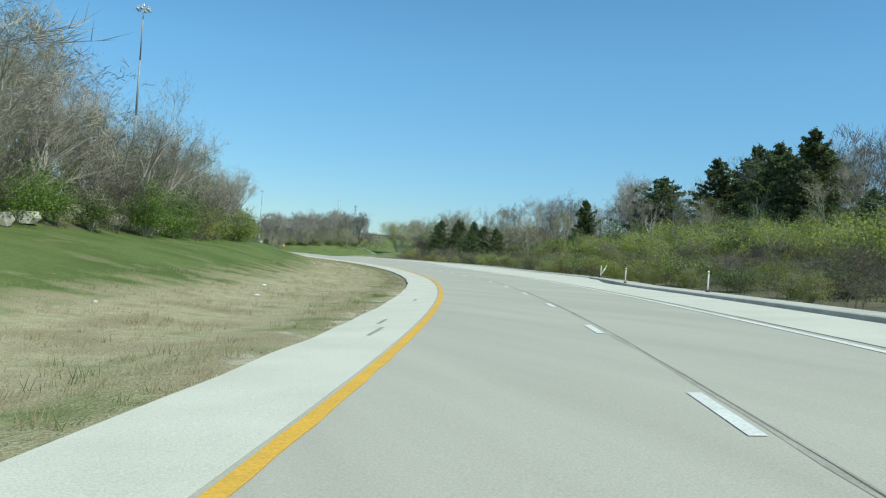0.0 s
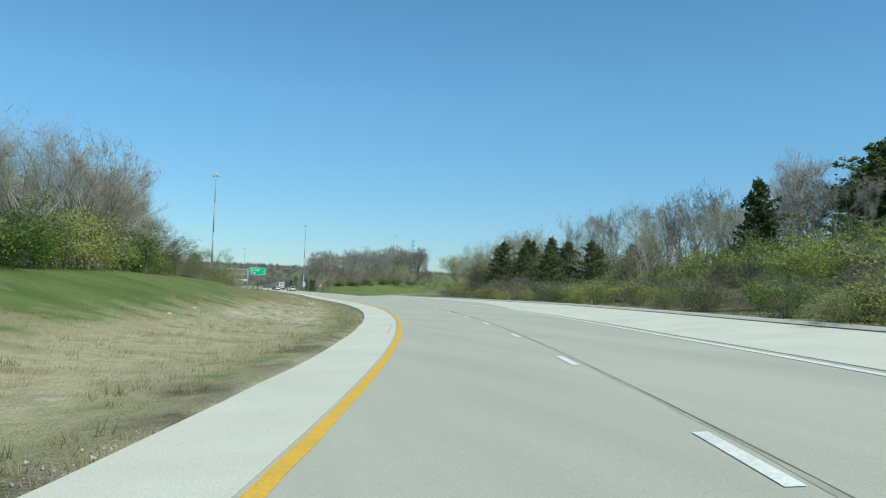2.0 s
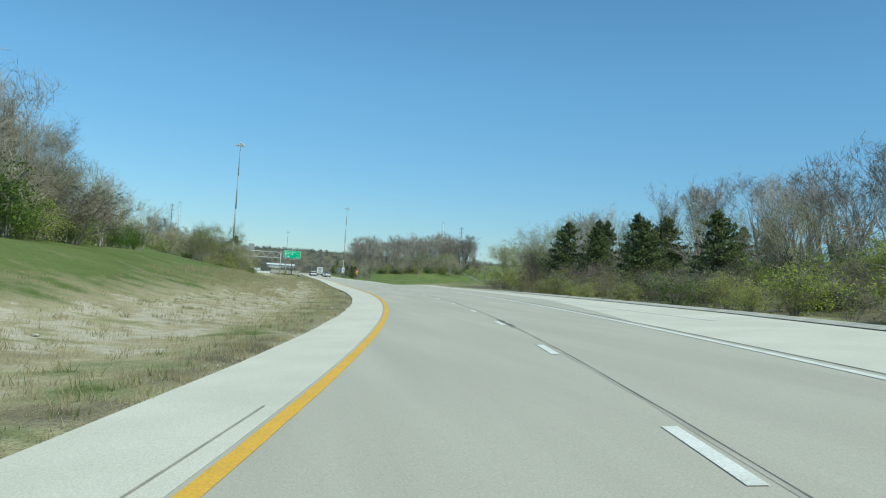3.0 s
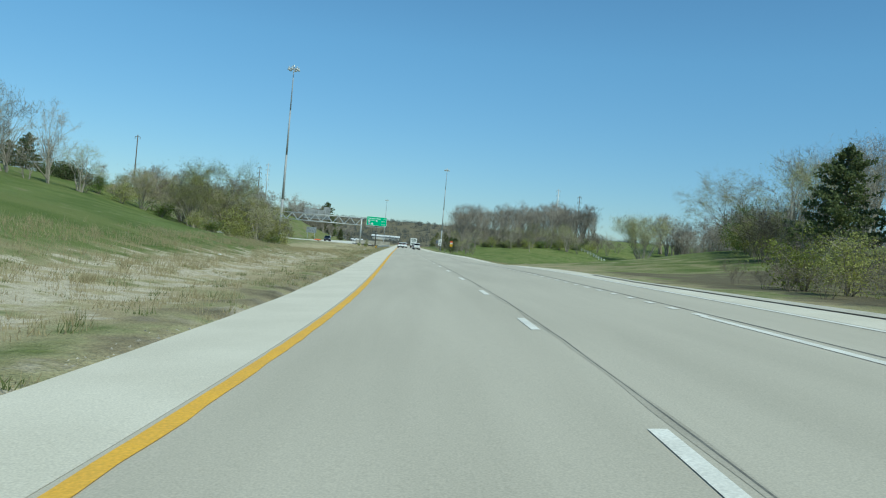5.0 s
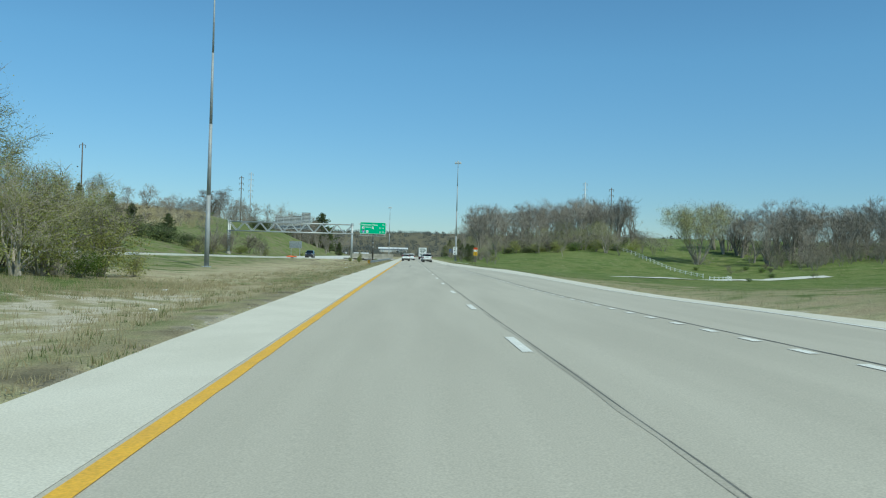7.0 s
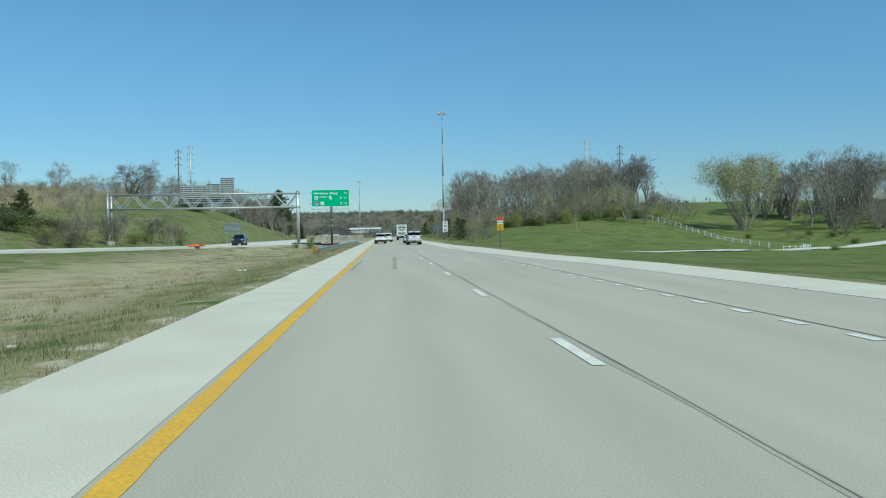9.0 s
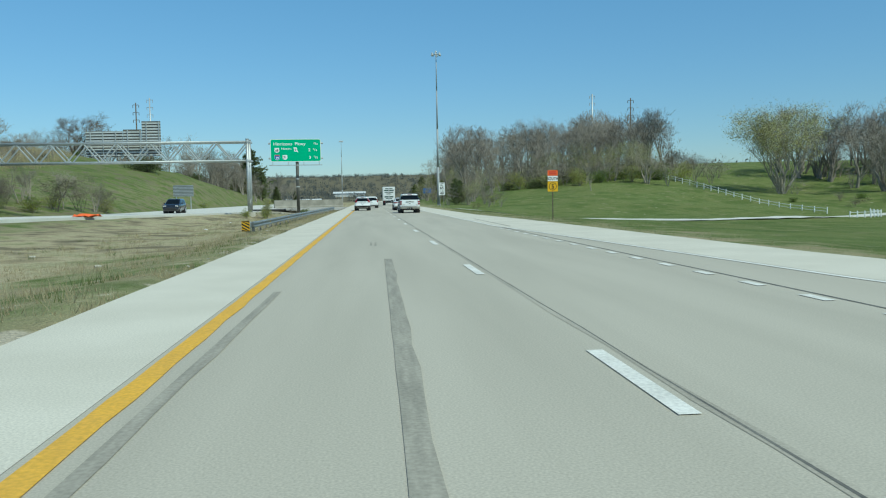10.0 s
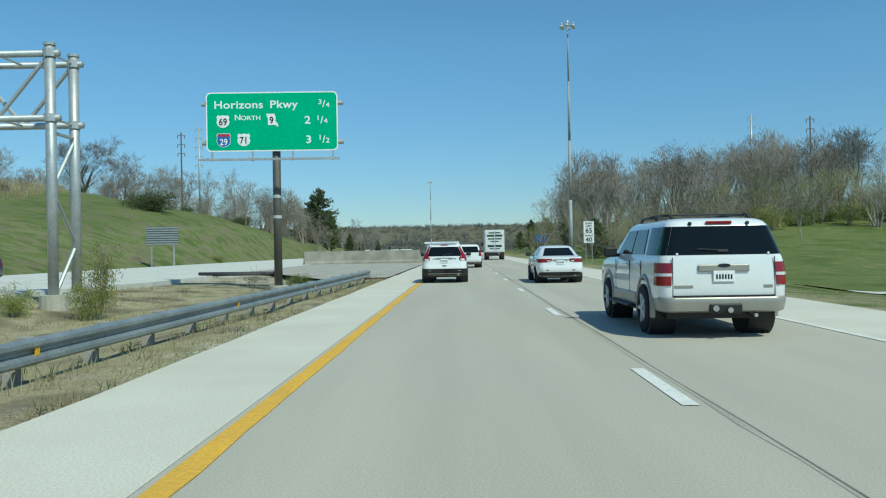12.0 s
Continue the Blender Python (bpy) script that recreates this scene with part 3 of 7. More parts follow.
# ---- kerb, guard rail, wall ----
def build_kerb():
    ob = tagged(new("kerb"), "low weathered concrete kerb nose beside the slip road", "kerb", kind="structure")
    V, F = [], []
    ss = np.arange(-430, -289, 2.5)
    for s in ss:
        d0 = float(np.interp(s, (-430, -330, -306, -291), (8.35, 8.3, 8.15, 9.6)))
        w = float(np.interp(s, (-300, -290), (1.5, 0.5)))
        z = float(surf(s, d0))
        for dd, zz in ((0, -0.1), (0.05, 0.10), (0.11, 0.125), (w, 0.15), (w + 0.05, -0.1)):
            V.append(at(s, d0 + dd, z + zz))
    for i in range(len(ss) - 1):
        for k in range(4):
            a = i * 5 + k
            F.append((a, a + 1, a + 6, a + 5))
    mesh_ob("kerb_stone", V, F, M_KERB, ob)
    V, F = [], []
    ss = np.arange(-288, -170, 2.5)
    for s in ss:
        d0 = float(right_edge(s))
        z, k = float(surf(s, d0)), float(np.interp(s, (-205, -175), (1.0, 0.15)))
        for dd, zz in ((-0.3, 0.004), (-0.05, 0.09 * k), (0.10, 0.10 * k), (0.14, -0.2)):
            V.append(at(s, d0 + dd, z + zz))
    for i in range(len(ss) - 1):
        for k in range(3):
            a = i * 4 + k
            F.append((a, a + 1, a + 5, a + 4))
    mesh_ob("kerb_stone", V, F, M_KERB, ob)


build_kerb()


def delineator(s, d, lean=0.0):
    p = at(s, d, float(surf(s, d)) + 0.14)
    e = thing("delineator_post", "slim white plastic delineator post on the kerb", "marker post", "kerb posts", p)
    bm = bmesh.new()
    rod(bm, (0, 0, 0), (lean, 0, 0.82), 0.035, 0.03, 10)
    part("post", bm, M_SIGN_W, e, smooth=True)
    bm = bmesh.new()
    rod(bm, (0, 0, -0.01), (0, 0, 0.05), 0.09, 0.07, 12)
    part("base", bm, M_BLACK, e)
    bm = bmesh.new()
    rod(bm, (lean * 0.84, 0, 0.69), (lean * 0.94, 0, 0.77), 0.037, 0.036, 10)
    part("reflective_band", bm, M_SIGN_Y, e)
    return e


delineator(-316, 8.75)
delineator(-303.5, 8.5)
delineator(-292, 9.9)
delineator(-291.4, 10.0, 0.5)


def build_guardrail():
    e = thing("guard_rail", "weathered steel W-beam guard rail on short posts", "guard rail")
    ss = np.arange(-19.0, 36.6, 1.0)
    prof = ((0.0, 0.155), (0.035, 0.14), (0.075, 0.115), (0.075, 0.075), (0.035, 0.04), (0.0, 0.02), (0.0, -0.02), (0.035, -0.04), (0.075, -0.075), (0.075, -0.115), (0.035, -0.14), (0.0, -0.155))
    def line(s):
        d = float(np.interp(s, (-19, 0, 20, 37), (-6.1, -5.3, -4.7, -4.15)))
        zc = float(np.interp(s, (-19, 0, 37), (0.10, 0.22, 0.34)))
        return d, zc
    V, F = [], []
    for s in ss:
        d, zc = line(s)
        for o, z in prof:
            V.append(at(s, d + o, zc + z))
    n = len(prof)
    for i in range(len(ss) - 1):
        for k in range(n - 1):
            a = i * n + k
            F.append((a, a + n, a + n + 1, a + 1))
    b = mesh_ob("beam", V, F, M_RAILM, e, "ribbed steel beam")
    so = b.modifiers.new("sheet", "SOLIDIFY")
    so.thickness = 0.006
    k = 0
    s = -17.5
    while s < 36.4:
        d, zc = line(s)
        zg = height(s, d - 0.25)
        bm = bmesh.new()
        box(bm, 0, 0, (zc + 0.1 + zg - 0.4) / 2, 0.15, 0.20, zc + 0.1 - zg + 0.4, 0.012)
        p = part("post", bm, M_WOODP, e)
        x, y, h = axis(s)
        p.matrix_basis = Matrix.Translation(at(s, d - 0.27, 0)) @ pose(0, 0, 0, 0, 0, math.degrees(h))
        bm = bmesh.new()
        box(bm, 0, 0, 0, 0.16, 0.14, 0.34, 0.01)
        q = part("spacer_block", bm, M_WOODP, e)
        q.matrix_basis = Matrix.Translation(at(s, d - 0.10, zc))
        if k % 4 == 2:
            bm = bmesh.new()
            box(bm, 0, 0, 0, 0.02, 0.09, 0.10, 0.004)
            q = part("reflector", bm, M_SIGN_Y, e, "yellow reflector tab")
            q.matrix_basis = Matrix.Translation(at(s, d + 0.05, zc))
        s += 1.905
        k += 1
    # flared terminal with striped plate
    c = thing("end_terminal", "guard rail end terminal with yellow and black striped plate", "rail terminal", loc=at(-19.3, -6.45, 0.05))
    bm = bmesh.new()
    plate(bm, 0, -0.02, 0.0, 0.42, 0.56, 0.03, 0.03)
    part("striped_plate", bm, M_SIGN_Y, c)
    for i in range(-2, 3):
        bm = bmesh.new()
        zc = i * 0.17
        lo, hi = -0.27, 0.27
        pts = [(-0.2, zc + 0.16), (-0.2, zc + 0.07), (0.2, zc - 0.16), (0.2, zc - 0.07)]
        pts = [(x, min(max(z, lo), hi)) for x, z in pts]
        if max(z for x, z in pts) - min(z for x, z in pts) > 0.05:
            bm.faces.new([bm.verts.new((x, -0.025, z)) for x, z in (pts[0], pts[1], pts[2], pts[3])])
            part("black_stripe", bm, M_BLACK, c)
        else:
            bm.free()
    bm = bmesh.new()
    box(bm, 0.0, 0.30, -0.02, 0.40, 0.5, 0.5, 0.03)
    part("impact_head", bm, M_RAILM, c, "galvanised impact head")
    bm = bmesh.new()
    box(bm, 0.05, 0.45, -0.45, 0.16, 0.2, 0.9, 0.01)
    part("post", bm, M_WOODP, c)
    bm = bmesh.new()
    box(bm, 0.2, 1.5, 0.05, 0.08, 2.4, 0.30, 0.03)
    part("feeder_rail", bm, M_RAILM, c)


build_guardrail()


def build_wall():
    e = tagged(new("median_wall"), "stained concrete wall across the median between bridges", "concrete wall", kind="structure")
    bm = bmesh.new()
    a, b = Vector((-17.2, 86.5, 0)), Vector((-4.9, 93.0, 0))
    L = (b - a).length
    prof = ((-0.30, -0.3), (-0.30, 0.12), (-0.16, 0.35), (-0.10, 1.42), (0.10, 1.42), (0.16, 0.35), (0.30, 0.12), (0.30, -0.3))
    n = 12
    rings = []
    for i in range(n + 1):
        rings.append([bm.verts.new((L * i / n, y, z)) for y, z in prof])
    for i in range(n):
        for k in range(len(prof) - 1):
            bm.faces.new((rings[i][k], rings[i + 1][k], rings[i + 1][k + 1], rings[i][k + 1]))
    bm.faces.new(rings[0])
    bm.faces.new(rings[-1])
    w = part("barrier", bm, M_WALLC, e)
    w.matrix_basis = Matrix.Translation(a) @ pose(0, 0, 0, 0, 0, math.degrees(math.atan2(b.y - a.y, b.x - a.x)))
    V, F = [], []
    ys = np.arange(40, 86, 3.0)
    for y in ys:
        x0, z0, h = opp_edge(y)
        k = float(np.clip((y - 40) / 18, 0, 1))
        lo = x0 + 0.02 + (LEFT_EDGE - 3.6 - x0) * (1 - k)
        for j in range(4):
            V.append((lo + (LEFT_EDGE - 0.12 - lo) * j / 3, y, 0.02 - 0.02 * (j == 0)))
    for i in range(len(ys) - 1):
        for j in range(3):
            a = i * 4 + j
            F.append((a, a + 1, a + 5, a + 4))
    mesh_ob("paved_median", V, F, M_GRAVEL, e, "pale gravel median paving")


build_wall()


# ---- high-mast lights ----
def high_mast(x, y, top, zb):
    e = thing("high_mast_light", "tall galvanised steel high-mast light pole", "light pole", "high-mast lights", (x, y, zb))
    H = top - zb
    bm = bmesh.new()
    z0 = 0.0
    for k in range(4):
        z1 = H * (k + 1) / 4
        rod(bm, (0, 0, z0), (0, 0, z1), 0.30 - 0.058 * k, 0.30 - 0.058 * (k + 1) + 0.006, 12)
        z0 = z1
    part("mast", bm, M_MAST, e, smooth=True)
    bm = bmesh.new()
    box(bm, 0, 0, 0.03, 0.9, 0.9, 0.10, 0.02)
    part("base_plate", bm, M_GALV, e)
    bm = bmesh.new()
    for k in range(12):
        a0, a1 = 2 * math.pi * k / 12, 2 * math.pi * (k + 1) / 12
        rod(bm, (0.65 * math.cos(a0), 0.65 * math.sin(a0), H - 0.5), (0.65 * math.cos(a1), 0.65 * math.sin(a1), H - 0.5), 0.05, n=6)
    for k in range(3):
        a0 = 2 * math.pi * k / 3
        rod(bm, (0, 0, H - 0.35), (0.65 * math.cos(a0), 0.65 * math.sin(a0), H - 0.5), 0.04, n=6)
    part("lowering_ring", bm, M_GALV, e)
    bm = bmesh.new()
    rod(bm, (0, 0, H - 0.1), (0, 0, H + 0.25), 0.22, 0.12, 10)
    part("head", bm, M_GALV, e)
    for k in range(6):
        a = 2 * math.pi * k / 6 + 0.3
        bm = bmesh.new()
        rod(bm, (0, 0, 0.02), (0, 0, -0.36), 0.12, 0.29, 12)
        rod(bm, (0, 0, 0.30), (0, 0, 0.02), 0.09, 0.12, 10)
        l = part("lamp", bm, M_SIGNBACK, e, "bell-shaped lamp", smooth=True)
        l.matrix_basis = pose(0.92 * math.cos(a), 0.92 * math.sin(a), H - 0.45)
    return e


high_mast(-40.6, -209.6, 37.6, on_ground(-40.6, -209.6))
high_mast(-23.5, -56.5, 32.8, on_ground(-23.5, -56.5))
high_mast(15.2, 110.5, 32.6, on_ground(15.2, 110.5))
high_mast(-12.5, 330, 30, -2)


# ---- sign gantry over the other carriageway ----
def build_gantry():
    e = thing("sign_gantry", "galvanised tubular truss sign gantry over the opposite carriageway", "sign gantry", loc=(0, 25.0, 0))
    xl, xr, zt, zb_, dy = -39.4, -12.6, 7.64, 5.64, 0.75
    for y in (-dy, dy):
        for z in (zb_, zt):
            bm = bmesh.new()
            rod(bm, (xl - 0.3, y, z), (xr + 0.3, y, z), 0.11, n=10)
            part("chord", bm, M_GALV, e, smooth=True)
    n = 16
    for y in (-dy, dy):
        for i in range(n):
            x0, x1 = xl + (xr - xl) * i / n, xl + (xr - xl) * (i + 1) / n
            bm = bmesh.new()
            rod(bm, (x0, y, zb_ if i % 2 else zt), (x1, y, zt if i % 2 else zb_), 0.075, n=6)
            part("diagonal", bm, M_GALV, e)
    for i in range(n + 1):
        x0 = xl + (xr - xl) * i / n
        for z in (zb_, zt):
            bm = bmesh.new()
            rod(bm, (x0, -dy, z), (x0, dy, z), 0.04, n=6)
            part("cross_strut", bm, M_GALV, e)
    for x in (xl, xr):
        g = on_ground(x, 25) - 0.3
        for y in (-dy, dy):
            bm = bmesh.new()
            rod(bm, (x, y, g), (x, y, zt + 0.25), 0.16, n=12)
            part("post", bm, M_GALV, e, smooth=True)
            bm = bmesh.new()
            rod(bm, (x, y, zt + 0.24), (x, y, zt + 0.32), 0.19, n=12)
            part("post_cap", bm, M_GALV, e)
            bm = bmesh.new()
            rod(bm, (x, y, g), (x, y, g + 0.75), 0.42, n=14)
            part("footing", bm, M_KERB, e, "round concrete footing")
            for z in (zb_, zt):
                bm = bmesh.new()
                rod(bm, (x, y, z - 0.12), (x, y, z + 0.12), 0.20, n=12)
                part("clamp", bm, M_GALV, e)
        for za, zb2 in ((0.6 + g, 2.3 + g), (2.3 + g, 4.0 + g), (4.0 + g, zb_ - 0.5)):
            bm = bmesh.new()
            flip = 1 if int(za - g) % 4 == 0 else -1
            rod(bm, (x, -dy * flip, za), (x, dy * flip, zb2), 0.06, n=6)
            part("brace", bm, M_GALV, e)
        bm = bmesh.new()
        rod(bm, (x, -dy, 5.2), (x, dy, 5.2), 0.06, n=6)
        part("brace", bm, M_GALV, e)
    # sign boards hung on the far side, seen from behind
    for x0, x1, z0, z1 in ((-29.7, -25.9, 6.35, 9.05), (-25.85, -23.95, 6.35, 9.22), (-23.9, -21.95, 6.35, 10.08)):
        # board coloured dark for the shade below its lighter ribs
        bm = bmesh.new()
        box(bm, (x0 + x1) / 2, dy + 0.55, (z0 + z1) / 2, x1 - x0, 0.04, z1 - z0)
        b = part("sign_board", bm, M_DARKPOST, e, "unpainted back of a ribbed sign board, darkened as shade between ribs")
        z = z0 + 0.15
        while z < z1 - 0.05:
            bm = bmesh.new()
            box(bm, (x0 + x1) / 2, dy + 0.50, z, x1 - x0, 0.06, 0.15)
            part("rib", bm, M_SIGNBACK, b)
            z += 0.305
        x = x0 + 0.5
        while x < x1:
            bm = bmesh.new()
            box(bm, x, dy + 0.42, (z0 + z1) / 2, 0.09, 0.10, z1 - z0 - 0.1)
            part("hanger", bm, M_GALV, b)
            x += 1.3


build_gantry()


# ---- signs ----
def shield(parent, kind, text, x, y, z, h):
    """A small route shield with its number."""
    def outline(name, pts, material, dy):
        bm = bmesh.new()
        bm.faces.new([bm.verts.new((x + px * h, y + dy, z + pz * h)) for px, pz in pts])
        return part(name, bm, material, parent)
    us = [(0, -.5), (.2, -.45), (.42, -.3), (.5, -.05), (.44, .15), (.5, .33), (.38, .5), (.2, .44), (0, .5), (-.2, .44), (-.38, .5), (-.5, .33), (-.44, .15), (-.5, -.05), (-.42, -.3), (-.2, -.45)]
    mo = [(-.45, .5), (.2, .5), (.3, .25), (.28, -.05), (.45, -.25), (.5, -.5), (.36, -.5), (.34, -.38), (-.3, -.38), (-.3, .1)]
    if kind == "us":
        outline("shield", us, M_SIGN_W, -0.006)
        letters(text, h * 0.72, M_BLACK, parent, x, y - 0.012, z - h * 0.27, "CENTER", 0.85)
    elif kind == "state":
        outline("shield", mo, M_SIGN_W, -0.006)
        letters(text, h * 0.72, M_BLACK, parent, x - 0.02 * h, y - 0.012, z - h * 0.25, "CENTER", 0.85)
    else:
        outline("shield", [(a * 1.08, b * 1.08) for a, b in us], M_SIGN_W, -0.006)
        outline("shield_field", us, M_SIGN_B, -0.010)
        outline("shield_top", [(-.48, .33), (-.46, .27), (.46, .27), (.48, .33), (.38, .46), (.2, .42), (0, .46), (-.2, .42), (-.38, .46)], M_SIGN_R, -0.012)
        letters(text, h * 0.66, M_SIGN_W, parent, x, y - 0.016, z - h * 0.36, "CENTER", 0.85)


def build_guide_sign():
    e = thing("guide_sign", "large green motorway distance sign on one steel post", "road sign", loc=(-8.62, 36.5, 0), rz=2.5)
    w, h, zc = 6.06, 2.74, 7.42
    bm = bmesh.new()
    plate(bm, 0, -0.02, zc, w, h, 0.22, 0.04)
    b = part("board", bm, M_SIGN_W, e, "white border of the sign board")
    bm = bmesh.new()
    plate(bm, 0, -0.024, zc, w - 0.12, h - 0.12, 0.18, 0.003)
    f = part("green_field", bm, M_SIGN_G, b, "green reflective field")
    X = -w / 2
    y = -0.03
    letters("Horizons", 0.50, M_SIGN_W, e, X + 0.36, y, zc + 0.62, squeeze=1.15)
    letters("Pkwy", 0.50, M_SIGN_W, e, X + 2.93, y, zc + 0.62, squeeze=1.15)
    letters("3", 0.32, M_SIGN_W, e, X + 5.25, y, zc + 0.65 + 0.12, "CENTER", 1.1)
    letters("/", 0.46, M_SIGN_W, e, X + 5.42, y, zc + 0.65 - 0.02, "CENTER", 1.0)
    letters("4", 0.32, M_SIGN_W, e, X + 5.60, y, zc + 0.65 - 0.02, "CENTER", 1.1)
    letters("N", 0.36, M_SIGN_W, e, X + 1.30, y, zc + 0.08, squeeze=1.1)
    letters("ORTH", 0.28, M_SIGN_W, e, X + 1.60, y, zc + 0.08, squeeze=1.15)
    letters("2", 0.50, M_SIGN_W, e, X + 4.52, y, zc - 0.12, squeeze=1.15)
    letters("1", 0.32, M_SIGN_W, e, X + 5.15, y, zc - 0.09 + 0.12, "CENTER", 1.1)
    letters("/", 0.46, M_SIGN_W, e, X + 5.32, y, zc - 0.09 - 0.02, "CENTER", 1.0)
    letters("4", 0.32, M_SIGN_W, e, X + 5.50, y, zc - 0.09 - 0.02, "CENTER", 1.1)
    letters("3", 0.50, M_SIGN_W, e, X + 4.56, y, zc - 1.02, squeeze=1.15)
    letters("1", 0.32, M_SIGN_W, e, X + 5.23, y, zc - 0.99 + 0.12, "CENTER", 1.1)
    letters("/", 0.46, M_SIGN_W, e, X + 5.40, y, zc - 0.99 - 0.02, "CENTER", 1.0)
    letters("2", 0.32, M_SIGN_W, e, X + 5.58, y, zc - 0.99 - 0.02, "CENTER", 1.1)
    shield(e, "us", "69", X + 0.78, y, zc + 0.02, 0.60)
    shield(e, "state", "9", X + 3.02, y, zc + 0.06, 0.60)
    shield(e, "interstate", "29", X + 0.80, y, zc - 0.84, 0.62)
    shield(e, "us", "71", X + 1.72, y, zc - 0.84, 0.60)
    g = on_ground(-8.5, 36.6) - 0.4
    # the sign's shade on its post is put into the dark colour
    bm = bmesh.new()
    rod(bm, (0.12, 0.30, g), (0.12, 0.30, 8.4), 0.19, n=16)
    part("post", bm, M_DARKPOST, e, smooth=True)
    # pale rings added for the lit bands between the sign's shadows
    bm = bmesh.new()
    for z in (3.9, 2.95):
        rod(bm, (0.12, 0.30, z), (0.12, 0.30, z + 0.14), 0.205, n=16)
    part("lit_post_band", bm, M_SIGNBACK, e)
    for z in (zc - 0.95, zc + 0.85):
        bm = bmesh.new()
        rod(bm, (-w / 2 - 0.24, 0.15, z), (w / 2 + 0.24, 0.15, z), 0.11, n=10)
        part("cross_beam", bm, M_GALV, e)
    bm = bmesh.new()
    box(bm, 0, -0.75, zc - h / 2 - 0.45, w + 0.25, 0.14, 0.09)
    part("walkway_rail", bm, M_GALV, e)
    for k in range(4):
        x = -w / 2 + 0.25 + (w - 0.5) * k / 3
        bm = bmesh.new()
        box(bm, x, -0.35, zc - h / 2 - 0.40, 0.07, 0.9, 0.07)
        box(bm, x, 0.02, zc - h / 2 - 0.15, 0.07, 0.07, 0.5)
        part("light_bracket", bm, M_GALV, e)
    bm = bmesh.new()
    rod(bm, (0.12, 0.30, g), (0.12, 0.30, g + 0.6), 0.45, n=16)
    part("footing", bm, M_KERB, e, "round concrete footing")


build_guide_sign()


def build_speed_sign():
    x0, y0 = 13.6, 85.0
    g = on_ground(x0, y0)
    e = thing("speed_sign", "white speed limit sign above a minimum plate, two posts", "road sign", loc=(x0, y0, 0), rz=0)
    top = 4.15
    for z1, z0, rows in ((top, top - 1.32, (("SPEED", 0.26, -0.32), ("LIMIT", 0.26, -0.62), ("65", 0.70, -1.22))), (top - 1.34, top - 2.30, (("MINIMUM", 0.19, -0.26), ("40", 0.66, -0.84)))):
        bm = bmesh.new()
        plate(bm, 0, 0, (z0 + z1) / 2, 1.10, z1 - z0, 0.07, 0.01)
        p = part("plate", bm, M_SIGN_W, e)
        for tx, sz, dz in rows:
            letters(tx, sz, M_BLACK, e, 0, -0.012, z1 + dz, "CENTER", 1.0)
    for x in (-0.33, 0.33):
        bm = bmesh.new()
        box(bm, x, 0.06, (g + top) / 2 - 0.2, 0.07, 0.07, top - g, 0.005)
        part("post", bm, M_WOODP, e)


build_speed_sign()


def build_detour_sign():
    x0, y0 = 11.66, -12.3
    g = on_ground(x0, y0)
    e = thing("detour_sign", "orange, white and yellow route marker plates on a post", "road sign", loc=(x0, y0, 0))
    for zc, h, w, m in ((2.80, 0.34, 0.66, M_SIGN_O), (2.45, 0.32, 0.66, M_SIGN_W), (1.95, 0.64, 0.66, M_SIGN_Y)):
        bm = bmesh.new()
        plate(bm, 0, 0, zc, w, h, 0.04, 0.008)
        part("plate", bm, m, e)
    bm = bmesh.new()
    for k in range(2):
        plate(bm, 0, -0.004, 2.86 - 0.12 * k, 0.46, 0.055, 0, 0.003)
    part("dark_text_bar", bm, M_SIGN_R, e)
    letters("SOUTH", 0.24, M_BLACK, e, 0, -0.01, 2.365, "CENTER", 0.85)
    bm = bmesh.new()
    bmesh.ops.create_circle(bm, cap_ends=True, segments=28, radius=0.25)
    p = part("black_disc", bm, M_BLACK, e)
    p.matrix_basis = pose(0, -0.006, 1.95, 90, 0, 0)
    bm = bmesh.new()
    bmesh.ops.create_circle(bm, cap_ends=True, segments=28, radius=0.215)
    p = part("inner_disc", bm, M_SIGN_Y, e)
    p.matrix_basis = pose(0, -0.010, 1.95, 90, 0, 0)
    letters("5", 0.40, M_BLACK, e, 0, -0.015, 1.81, "CENTER", 1.0)
    bm = bmesh.new()
    box(bm, 0, 0.05, (g - 0.4 + 2.95) / 2, 0.055, 0.05, 2.95 - g + 0.4, 0.004)
    part("post", bm, M_POLE, e, "dark steel post")


build_detour_sign()


